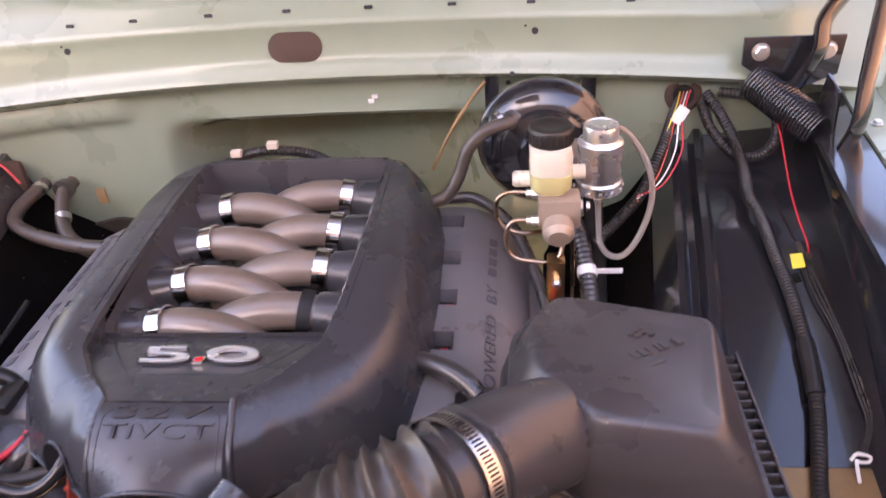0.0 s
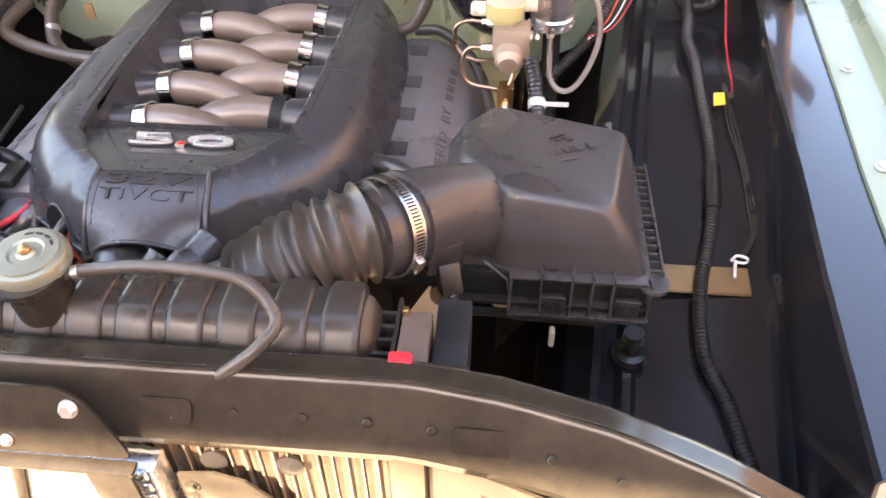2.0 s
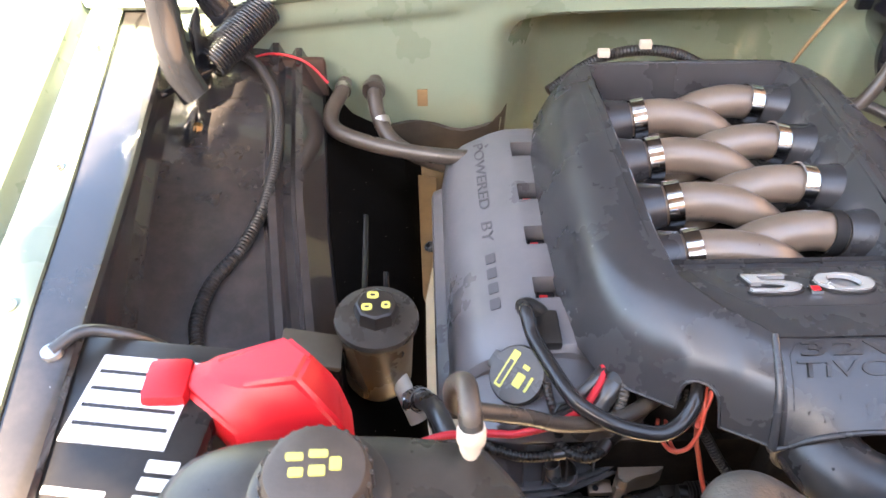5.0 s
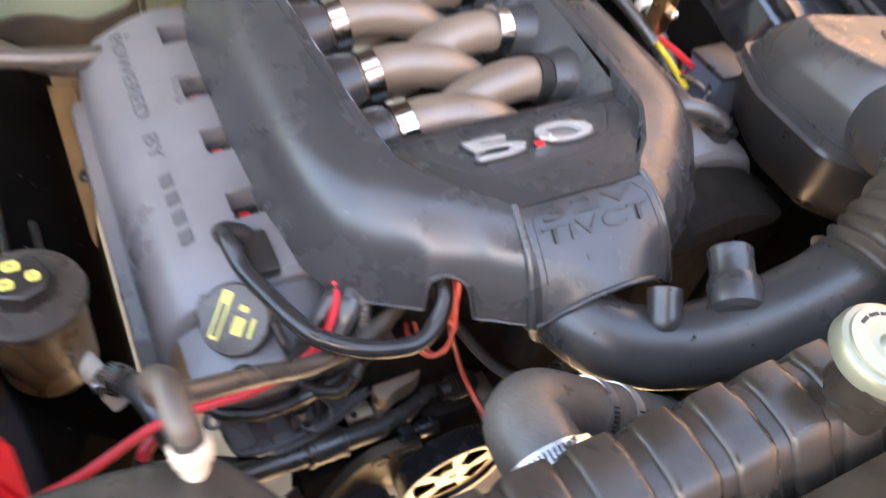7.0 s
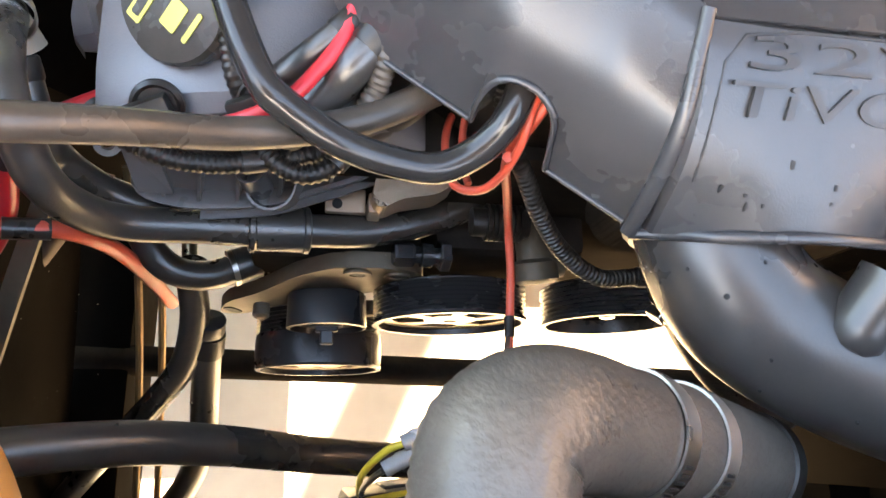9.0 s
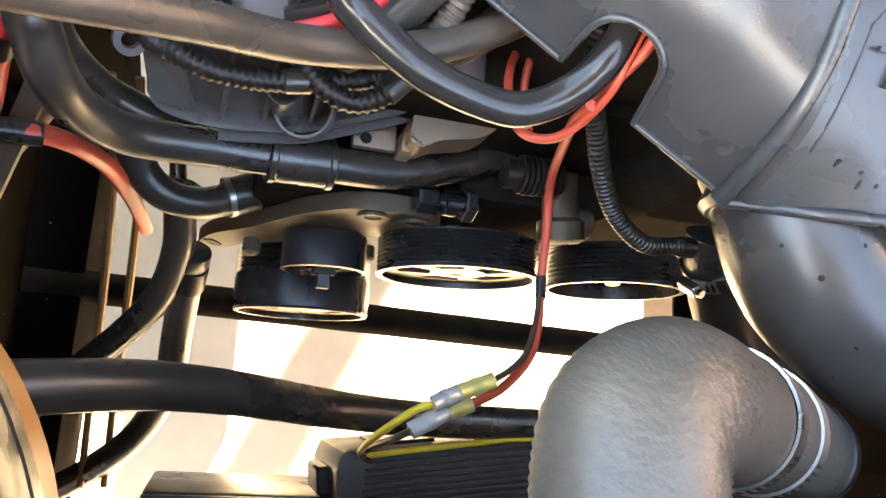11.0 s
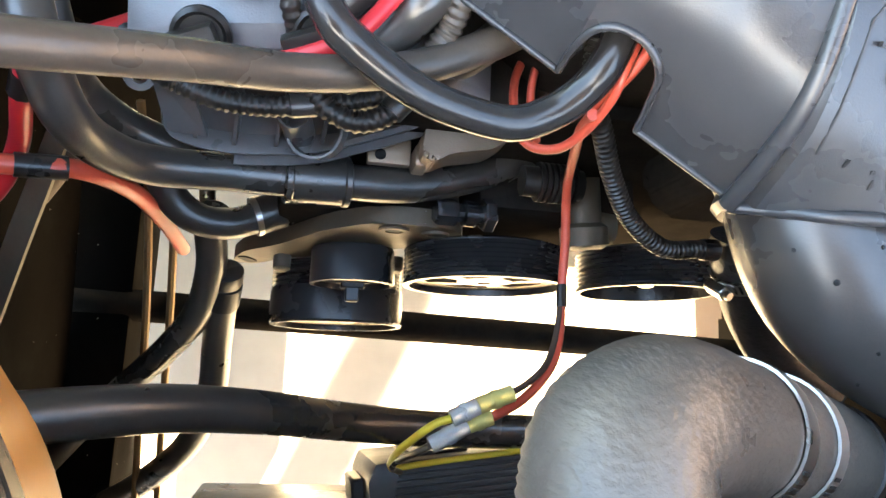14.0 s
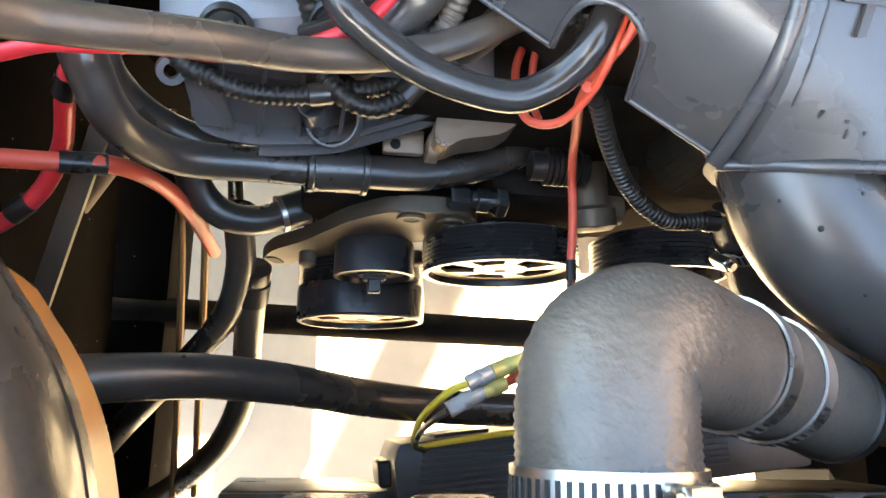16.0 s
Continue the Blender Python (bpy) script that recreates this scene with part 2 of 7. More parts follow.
        rings.append([bm.verts.new(p + (up * math.cos(2 * math.pi * k / n) + side * math.sin(2 * math.pi * k / n) * flat) * r) for k in range(n)])
    for a, b in zip(rings, rings[1:]):
        for k in range(n):
            bm.faces.new((a[k], a[(k + 1) % n], b[(k + 1) % n], b[k]))
    if caps:
        bm.faces.new(rings[0][::-1])
        bm.faces.new(rings[-1])
    return bm


def tube(pts, r, n=14, step=7, caps=True):
    return sweep(bmesh.new(), spline(pts, step), r, n, caps)


def loom(pts, r, pitch=0.0052, n=10, depth=0.13):
    """Split corrugated conduit."""
    line = resample(spline(pts, 10), pitch / 4)
    wave = (1.0, 1.0, 1 - depth, 1 - depth)
    return sweep(bmesh.new(), line, lambda i: r * wave[i % 4], n)


def box(x0, x1, y0, y1, z0, z1, bevel=0.002, seg=2, m=None):
    bm = bmesh.new()
    bmesh.ops.create_cube(bm, size=1)
    bmesh.ops.transform(bm, matrix=Matrix.Translation(((x0 + x1) / 2, (y0 + y1) / 2, (z0 + z1) / 2)) @ Matrix.Diagonal((x1 - x0, y1 - y0, z1 - z0, 1)), verts=bm.verts)
    if bevel:
        bmesh.ops.bevel(bm, geom=bm.edges[:], offset=bevel, segments=seg, affect="EDGES", profile=0.6)
    if m is not None:
        bmesh.ops.transform(bm, matrix=m, verts=bm.verts)
    return bm


def join(*bms):
    out = bms[0]
    for b in bms[1:]:
        me = bpy.data.meshes.new("join")
        b.to_mesh(me)
        b.free()
        out.from_mesh(me)
        bpy.data.meshes.remove(me)
    return out


def prism(poly, z0, z1, bevel=0.0, m=None, seg=2):
    """A plate with the outline poly (x, y), from z0 to z1."""
    bm = bmesh.new()
    lo = [bm.verts.new((x, y, z0)) for x, y in poly]
    hi = [bm.verts.new((x, y, z1)) for x, y in poly]
    bm.faces.new(lo[::-1])
    bm.faces.new(hi)
    k = len(poly)
    for i in range(k):
        bm.faces.new((lo[i], lo[(i + 1) % k], hi[(i + 1) % k], hi[i]))
    if bevel:
        bmesh.ops.bevel(bm, geom=bm.edges[:], offset=bevel, segments=seg, affect="EDGES", profile=0.6)
    if m is not None:
        bmesh.ops.transform(bm, matrix=m, verts=bm.verts)
    return bm


def rounded(w, h, r, n=5):
    """Outline of a rounded rectangle round the origin."""
    out = []
    for cx, cy, a0 in ((w / 2 - r, h / 2 - r, 0), (-w / 2 + r, h / 2 - r, 90), (-w / 2 + r, -h / 2 + r, 180), (w / 2 - r, -h / 2 + r, 270)):
        for k in range(n + 1):
            a = radians(a0 + 90 * k / n)
            out.append((cx + r * math.cos(a), cy + r * math.sin(a)))
    return out


def lathe(profile, m, n=32, cap=True):
    """A turned body: profile of (radius, height) along the local z of m."""
    bm = bmesh.new()
    rings = []
    for r, h in profile:
        rings.append([bm.verts.new(m @ Vector((r * math.cos(2 * math.pi * k / n), r * math.sin(2 * math.pi * k / n), h))) for k in range(n)])
    for a, b in zip(rings, rings[1:]):
        for k in range(n):
            bm.faces.new((a[k], a[(k + 1) % n], b[(k + 1) % n], b[k]))
    if cap:
        bm.faces.new(rings[0][::-1])
        bm.faces.new(rings[-1])
    return bm


def aim(at, direction, up=(0, 0, 1)):
    """A pose at a point with its local z along direction."""
    z = Vector(direction).normalized()
    u = Vector(up)
    if abs(z.dot(u.normalized())) > 0.98:
        u = Vector((0, 1, 0))
    x = u.cross(z).normalized()
    y = z.cross(x)
    return Matrix.Translation(at) @ Matrix((x, y, z)).transposed().to_4x4()


def frame_at(at, right, up):
    """A pose whose local x runs along right and y along up, for lettering."""
    x = Vector(right).normalized()
    z = x.cross(Vector(up)).normalized()
    y = z.cross(x)
    return Matrix.Translation(at) @ Matrix((x, y, z)).transposed().to_4x4()


def loft(rings, closed=True, cap_first=False, cap_last=False):
    bm = bmesh.new()
    vs = [[bm.verts.new(p) for p in ring] for ring in rings]
    k = len(vs[0])
    for a, b in zip(vs, vs[1:]):
        for i in range(k if closed else k - 1):
            q = (a[i], a[(i + 1) % k], b[(i + 1) % k], b[i])
            if len({v.co.to_tuple(6) for v in q}) > 2:
                bm.faces.new(q)
    if cap_first:
        bm.faces.new(vs[0][::-1])
    if cap_last:
        bm.faces.new(vs[-1])
    return bm


def sheet(bm, thick):
    """Gives an open surface a thickness."""
    bmesh.ops.recalc_face_normals(bm, faces=bm.faces)
    bmesh.ops.solidify(bm, geom=bm.faces[:], thickness=thick)
    return bm


def letters(body, height, width, m, depth=0.0008, shear=0.0, bevel=0.0):
    """Raised letters in the built-in font, centred, as a bmesh of that width."""
    cu = bpy.data.curves.new("letters", "FONT")
    cu.body, cu.size, cu.extrude, cu.align_x, cu.align_y = body, 1.0, 0.0, "CENTER", "CENTER"
    cu.shear = shear
    cu.resolution_u = 5
    ob = bpy.data.objects.new("letters", cu)
    me = bpy.data.meshes.new_from_object(ob)
    bm = bmesh.new()
    bm.from_mesh(me)
    bpy.data.objects.remove(ob)
    bpy.data.curves.remove(cu)
    bpy.data.meshes.remove(me)
    xs, ys = [v.co.x for v in bm.verts], [v.co.y for v in bm.verts]
    cx, cy = (min(xs) + max(xs)) / 2, (min(ys) + max(ys)) / 2
    bmesh.ops.translate(bm, vec=(-cx, -cy, 0), verts=bm.verts)
    bmesh.ops.scale(bm, vec=(width / (max(xs) - min(xs)), height / (max(ys) - min(ys)), 1), verts=bm.verts)
    got = bmesh.ops.extrude_face_region(bm, geom=bm.faces[:])
    bmesh.ops.translate(bm, vec=(0, 0, depth), verts=[v for v in got["geom"] if isinstance(v, bmesh.types.BMVert)])
    bmesh.ops.transform(bm, matrix=m, verts=bm.verts)
    return bm


def bolt(name, at, direction, size, mat, parent, label=""):
    """A hexagon bolt with a washer face."""
    m = aim(at, direction)
    bm = lathe([(size * 1.25, 0), (size * 1.25, size * 0.18)], m, 18)
    hexa = lathe([(size, size * 0.18), (size, size * 0.75), (size * 0.8, size * 0.9)], m, 6)
    return part(name, join(bm, hexa), mat, parent, label, sharp=25)


def worm_clamp(at, axis, r, width, mat, parent, screw_dir=(0, 0, 1), name="hose_clamp", label="stainless worm-drive hose clamp"):
    """A band clamp with its screw housing and slots."""
    m = aim(at, axis, screw_dir)
    bm = lathe([(r, -width / 2), (r + 0.0012, -width / 2), (r + 0.0012, width / 2), (r, width / 2), (r, -width / 2)], m, 36, cap=False)
    band = part(name, bm, mat, parent, label)
    sd = Vector(screw_dir)
    ax = Vector(axis).normalized()
    sd = (sd - ax * sd.dot(ax)).normalized()
    along = ax.cross(sd)
    c = Vector(at) + sd * (r + 0.004)
    part("screw_housing", box(-0.0045, 0.0045, -0.0075, 0.0075, -0.0035, 0.0035, 0.0012, 1, aim(c, sd, along)), mat, band)
    part("screw", lathe([(0.0028, -0.011), (0.0028, -0.008), (0.0018, -0.008), (0.0018, 0.009)], aim(c, along), 8), mat, band)
    count = int(2.55 * r / 0.0034)
    for k in range(-count, count + 1):
        if abs(k) * 0.0034 < 0.009:
            continue
        a = k * 0.0034 / r
        d = sd * math.cos(a) + along * math.sin(a)
        s = aim(Vector(at) + d * (r + 0.0013), d, ax)
        part("slot", box(-0.0008, 0.0008, -width * 0.3, width * 0.3, -0.0002, 0.0002, 0, 1, s), DARKLET, band)
    return band


def fillet(corners, r, n=4):
    """A closed outline through corner points, each rounded off by about r."""
    p = [Vector(q) for q in corners]
    out = []
    for i, c in enumerate(p):
        a, b = (p[i - 1] - c), (p[(i + 1) % len(p)] - c)
        s, e = c + a.normalized() * min(r, a.length * 0.45), c + b.normalized() * min(r, b.length * 0.45)
        for k in range(n + 1):
            t = k / n
            out.append(s * (1 - t) ** 2 + c * 2 * t * (1 - t) + e * t * t)
    return out


# ---- setting: ground and body shell ----
def smooth(a, b, x):
    t = min(1, max(0, (x - a) / (b - a)))
    return t * t * (3 - 2 * t)


bm = bmesh.new()
bmesh.ops.create_grid(bm, x_segments=60, y_segments=60, size=120)
part("ground", bm, CONCRETE, None, "sunlit tan concrete ground under the car", category="ground", kind="structure")


def firewall_y(x, z):
    """Depth of the lower firewall: flat, with a hollow behind the engine and a long pressing."""
    y = 1.258
    hollow = (1 - smooth(0.20, 0.31, abs(x - 0.03))) * (1 - smooth(0.93, 1.005, z))
    y += 0.20 * hollow
    bulge = (1 - smooth(0.012, 0.03, abs(z - 1.035))) * (1 - smooth(-0.36, -0.30, x))
    y -= 0.012 * bulge
    crease = (1 - smooth(0.0, 0.010, abs(z - 1.0 - 0.012 * x))) * (1 - smooth(0.15, 0.24, abs(x - 0.0)))
    y -= 0.004 * crease
    y += 0.05 * smooth(0.85, 0.6, z)
    return y


def lip_drop(x):
    return -0.030 * min(1.6, ((x - 0.1) / 0.62) ** 2)


def firewall():
    bm = bmesh.new()
    xs = [-0.98 + 1.96 * i / 130 for i in range(131)]
    zs = [0.42 + 0.625 * k / 60 for k in range(61)]
    rows = []
    for z in zs:
        rows.append([(x, firewall_y(x, z), z + lip_drop(x) * smooth(0.8, 1.045, z)) for x in xs])
    upper = [(1.252, 1.058), (1.243, 1.066), (1.232, 1.070), (1.228, 1.075), (1.231, 1.081), (1.240, 1.086), (1.247, 1.105), (1.2585, 1.145), (1.2565, 1.150),
             (1.2575, 1.155), (1.264, 1.159), (1.280, 1.184), (1.300, 1.202), (1.330, 1.222), (1.340, 1.228), (1.352, 1.231), (1.45, 1.24), (1.70, 1.30)]
    for k, (y, z) in enumerate(upper):
        fall = 1 - smooth(4, 10, k) * 0.5
        rows.append([(x, y + 0.05 * smooth(0.62, 0.95, abs(x)) * smooth(4, 9, k), z + lip_drop(x) * fall) for x in xs])
    return sheet(loft(rows, closed=False), -0.004)


wall_bm = firewall()
WALL = BVHTree.FromBMesh(wall_bm)


def on_wall(x, z, up=0.25):
    """A pose on the firewall's skin at a place seen from the engine bay."""
    hit = WALL.ray_cast(Vector((x, 0.9, z)), Vector((0, 1, 0)))[0]
    above = WALL.ray_cast(Vector((x, 0.9, z + 0.006)), Vector((0, 1, 0)))[0]
    return frame_at(hit, (1, 0, 0), above - hit)


wall = part("wall_firewall", wall_bm, PAINT, None, "pale green painted steel firewall and cowl panel", sharp=50, category="firewall", kind="structure")
for x in (-0.394, -0.282, -0.152, -0.020, 0.115, 0.250, 0.375, 0.530):
    part("slot", prism(rounded(0.014, 0.0055, 0.002), -0.003, 0.0014, 0, on_wall(x, 1.1725 + lip_drop(x) * 0.5)), VOID, wall)
for x, z, s in ((-0.404, 1.133, 0.0055), (-0.412, 1.142, 0.002), (0.381, 1.131, 0.0055), (0.366, 1.139, 0.002), (0.337, 1.046, 0.0045), (0.344, 1.071, 0.004)):
    part("hole", lathe([(s, -0.003), (s, 0.0014)], on_wall(x, z + lip_drop(x) * 0.4), 14), VOID, wall)

# oval rubber plug in the cowl panel
plug = thing("rubber_grommet", "oval brown rubber plug in the green cowl panel", "grommet", (-0.01, 1.25, 1.118))
m = on_wall(-0.010, 1.119)
RUB_BROWN = material("brown dusty rubber", (0.060, 0.034, 0.023), 0.75, vary=0.25, dust=0.03)
part("rim", prism(rounded(0.090, 0.048, 0.0235, 8), -0.002, 0.003, 0.0015, m), RUB_BROWN, plug)
part("centre", prism(rounded(0.074, 0.033, 0.016, 8), 0.001, 0.0045, 0.0012, m), RUB_BROWN, plug)

# small white clip studs
for x, z in ((0.111, 1.027), (0.104, 1.019)):
    st = thing("clip_stud", "small white clip on the green firewall", "clip", (x, 1.254, z), group="firewall clips")
    part("head", box(x - 0.005, x + 0.005, 1.2495, 1.2585, z - 0.003, z + 0.003, 0.001), WHITE, st)


def apron(sign, wall_top, junction, ridge, name, label, paint, fold=None):
    """Inner wing: upright wall under the wing lip, a sloping shelf, two pressed ridges and an inner skirt."""
    rings = []
    for k in range(34):
        y = 1.262 - k * 0.0315
        shelf = 0.905 - 0.20 * (0.98 - y) + 0.01 * math.sin(y * 9)
        xt, xj, xr = wall_top(y), junction(y), ridge(y)
        xf = fold(y) if fold else xt - 0.004
        prof = [(xt, 1.012), ((xt + xf) / 2, 1.010), (xf + 0.002, 1.006), (xf - 0.001, 1.0), ((xf + xj) / 2 + 0.004, 0.955), (xj + 0.008, shelf + 0.025), (xj - 0.004, shelf + 0.006), (xj - 0.02, shelf),
                ((xj + xr) / 2 + 0.03, shelf - 0.004), (xr + 0.052, shelf - 0.012), (xr + 0.048, shelf - 0.012), (xr + 0.040, shelf - 0.001), (xr + 0.030, shelf - 0.001), (xr + 0.022, shelf - 0.020),
                (xr + 0.012, shelf - 0.022), (xr + 0.004, shelf - 0.010), (xr - 0.006, shelf - 0.011), (xr - 0.016, shelf - 0.034), (xr - 0.035, shelf - 0.075),
                (xr - 0.076, shelf - 0.140), (min(xr - 0.120, 0.430), shelf - 0.200), (min(xr - 0.140, 0.402), shelf - 0.26), (min(xr - 0.145, 0.398), shelf - 0.42)]
        rings.append([(sign * x, y, z) for x, z in prof])
    top = part(name, sheet(loft([r[:19] for r in rings], closed=False), 0.003), paint, None, label, sharp=28, category="inner fender", kind="structure")
    part("skirt", sheet(loft([[(x if y > 0.66 or abs(x) > 0.47 else math.copysign(0.47, x), y, z) for x, y, z in r[18:]] for r in rings], closed=False), 0.003), SKIRT, top, "dusty lower skirt, darkened near-black as in shade", sharp=28)
    return top


def lerp_y(table):
    def value(y):
        t = sorted(table)
        if y <= t[0][0]:
            a, b = t[0], t[1]
        elif y >= t[-1][0]:
            a, b = t[-2], t[-1]
        else:
            a, b = next((p, q) for p, q in zip(t, t[1:]) if p[0] <= y <= q[0])
        return a[1] + (b[1] - a[1]) * (y - a[0]) / (b[0] - a[0])
    return value


R_TOP = lerp_y([(0.32, 0.768), (0.48, 0.783), (0.60, 0.794), (0.775, 0.815), (1.11, 0.850), (1.15, 0.856)])
R_FOLD = lerp_y([(0.297, 0.700), (0.445, 0.714), (0.612, 0.733), (0.862, 0.755), (1.15, 0.790)])
R_JUN = lerp_y([(0.33, 0.715), (0.57, 0.744), (0.726, 0.762), (0.94, 0.792)])
R_RIDGE = lerp_y([(0.45, 0.525), (0.87, 0.566), (1.07, 0.592)])
L_TOP = lerp_y([(0.545, 0.750), (0.61, 0.760), (0.73, 0.776), (0.90, 0.802), (1.10, 0.833)])
L_FOLD = lerp_y([(0.545, 0.703), (0.67, 0.714), (0.834, 0.730), (1.15, 0.768)])
L_JUN = lerp_y([(0.73, 0.738), (0.864, 0.750), (1.026, 0.762)])
L_RIDGE = lerp_y([(0.70, 0.530), (0.92, 0.563), (1.15, 0.585)])
apron_r = apron(1, R_TOP, R_JUN, R_RIDGE, "wall_inner_fender", "gloss black painted inner fender with pressed ridges", GLOSS, R_FOLD)
apron_l = apron(-1, L_TOP, L_JUN, L_RIDGE, "wall_inner_fender", "dusty gloss black inner fender with pressed ridges", GLOSS_DUSTY, L_FOLD)


def outer_fender(sign, top, name):
    """Wing top: a bolted inner flange, a small step and the crowned outer skin."""
    rings = []
    for k in range(40):
        y = 1.75 - k * 0.044
        x = top(y)
        prof = [(x - 0.002, 1.006), (x - 0.002, 1.017), (x + 0.006, 1.019), (x + 0.046, 1.021), (x + 0.052, 1.026), (x + 0.056, 1.040), (x + 0.064, 1.046), (x + 0.12, 1.050),
                (x + 0.19, 1.040), (x + 0.24, 1.010), (x + 0.265, 0.95), (x + 0.275, 0.80), (x + 0.270, 0.62)]
        rings.append([(sign * a, y, b) for a, b in prof])
    return part(name, sheet(loft(rings, closed=False), 0.003), PAINT, None, "pale green painted outer fender top", sharp=35, category="fender", kind="structure")


fender_r = outer_fender(1, R_TOP, "wall_outer_fender")
fender_l = outer_fender(-1, L_TOP, "wall_outer_fender")
for sgn, top, fen in ((1, R_TOP, fender_r), (-1, L_TOP, fender_l)):
    for y in (1.10, 0.815, 0.60, 0.38):
        bolt("fender_bolt", (sgn * (top(y) + 0.017), y, 1.0205), (0, 0, 1), 0.0065, STEEL, fen)

# unseen canopy, its outline cut to shape the sun falling into the bay
ROOFWOOD = material("brown shade canopy boards", (0.13, 0.085, 0.055), 0.6)
roof = part("ceiling_shade", prism([(-1.60, -0.30), (-1.98, -1.90), (-1.86, -2.17), (-1.60, -2.31), (-1.42, -2.40), (0.20, -2.40), (0.20, -0.30)], 3.60, 3.70, 0.004), ROOFWOOD, None, "unseen brown canopy added to shade the engine bay", category="roof", kind="structure")
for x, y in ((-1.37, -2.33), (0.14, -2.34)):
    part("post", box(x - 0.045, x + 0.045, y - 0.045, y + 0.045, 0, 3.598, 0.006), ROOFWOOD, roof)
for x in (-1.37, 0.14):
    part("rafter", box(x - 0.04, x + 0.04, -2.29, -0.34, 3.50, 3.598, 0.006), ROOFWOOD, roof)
# added wall, never in view: holds back low sky from front faces
part("wall_sky_block", box(-7.0, 3.3, -4.6, -4.4, 0.0, 4.0, 0.01), BRICKWALL, None, "unseen brown-red wall added to cut the frontal sky light", category="wall", kind="structure")
# out-of-view wall added as a warm bounce for the right side
part("wall_warm_bounce", box(3.1, 3.3, -4.4, 4.5, 0.0, 3.2, 0.01), BRICKWALL, None, "unseen brown-red wall added to bounce warm sunlight", category="wall", kind="structure")
part("wall_cabin", join(box(-0.90, 0.90, 1.76, 4.3, 0.38, 1.20, 0.04), box(-0.72, 0.72, 2.25, 4.0, 1.18, 1.74, 0.08)), PAINT, None, "plain pale green car body behind the cowl", category="car body", kind="structure")
# raised hood, hinged behind the engine bay
hood = thing("hood", "pale green hood standing open above the engine", "hood", (0, 1.36, 1.2))
rows = []
for k in range(9):
    u = k / 8
    y, z = 1.36 - 0.62 * u, 1.25 + 1.02 * u + 0.04 * math.sin(math.pi * u)
    rows.append([(x, y + 0.02 * abs(x), z) for x in (-0.86, -0.80, -0.4, 0, 0.4, 0.80, 0.86)])
part("skin", sheet(loft(rows, closed=False), 0.012), PAINT, hood)
# unseen lining, made black to darken what the covers reflect
inner = [[(x * 0.97, y - 0.014, z - 0.012) for x, y, z in r] for r in rows]
part("inner_panel", sheet(loft(inner, closed=False), 0.004), GLOSS_DUSTY, hood, "unseen dusty black inner panel, added to darken reflections")
for x in (-0.45, -0.15, 0.15, 0.45):
    part("stiffener", sweep(bmesh.new(), [Vector((x, r[3][1] - 0.03 + 0.02 * abs(x), r[3][2] - 0.02)) for r in inner], 0.022, 10), GLOSS_DUSTY, hood)

# right strap plate under the loom
part("trim_strap", box(0.612, 0.724, 0.590, 0.632, 0.823, 0.829, 0.002, 1, Matrix.Translation((0.67, 0.61, 0.828)) @ Matrix.Rotation(radians(13), 4, "X") @ Matrix.Translation((-0.67, -0.61, -0.828))),
     OCHRE, apron_r, "tan unpainted steel strap")


# ---- front cross panel, radiator and cooler ----
S_LINE = lerp_y([(-0.95, -0.10), (-0.60, 0.150), (-0.47, 0.216), (-0.39, 0.244), (0.34, 0.247), (0.415, 0.236), (0.494, 0.215), (0.565, 0.185), (0.75, 0.07), (0.95, -0.10)])


def support():
    rings = []
    for k in range(96):
        x = -0.95 + 1.9 * k / 95
        y = S_LINE(x)
        # first point: back flange added to keep ground light off the tank
        prof = [(y + 0.029, 0.955), (y + 0.030, 1.012), (y + 0.028, 1.044), (y + 0.020, 1.048), (y + 0.006, 1.050), (y, 1.0535), (y - 0.005, 1.050), (y - 0.009, 1.042),
                (y - 0.014, 1.036), (y - 0.027, 1.012), (y - 0.034, 1.004), (y - 0.031, 0.992), (y - 0.012, 0.985)]
        rings.append([(x, a, b) for a, b in prof])
    return sheet(loft(rings, closed=False), 0.0025)


cross = thing("radiator_support", "dusty black painted steel radiator support panel", "radiator support", (0, 0.23, 0.99), kind="structure")
part("panel", support(), SUPPORT, cross, sharp=40)
for x, w, kind in ((0.151, 0.044, 1), (-0.185, 0.036, 2), (0.40, 0.05, 3), (-0.30, 0.03, 1)):
    y = S_LINE(x)
    m = frame_at((x, y - 0.0208, 1.0245), (1, 0, 0), (0, 0.5, 0.9))
    if kind == 2:
        for k in range(3):
            part("emboss", prism(rounded(w, 0.004, 0.0018), -0.001, 0.0022, 0.0006, m @ Matrix.Translation((0.002 * k, 0.009 - 0.009 * k, 0))), SUPPORT, cross)
    else:
        part("emboss", prism(rounded(w, 0.022, 0.006), -0.001, 0.0026, 0.001, m), SUPPORT, cross)
for x in (-0.36, -0.24, -0.10, 0.205, 0.26, 0.31, 0.36, 0.45, 0.50):
    y = S_LINE(x)
    bolt("rivet", (x, y - 0.0195, 1.0255), (0, -0.9, 0.5), 0.0040, SUPPORT, cross)
# side wings of the support, running down to the frame
for sx in (-1, 1):
    rings = []
    for k in range(8):
        z = 0.99 - 0.075 * k
        rings.append([(sx * 0.345, 0.245, z), (sx * 0.352, 0.225, z), (sx * 0.47, 0.185, z), (sx * 0.66, 0.085, z), (sx * 0.68, 0.10, z)])
    part("wing", sheet(loft(rings, closed=False), 0.003), SUPPORT, cross)
for sx in (-1, 1):
    rings = []
    for k in range(14):
        x = 0.40 + 0.56 * k / 13
        y = S_LINE(sx * x)
        bow = math.sin(math.pi * k / 13)
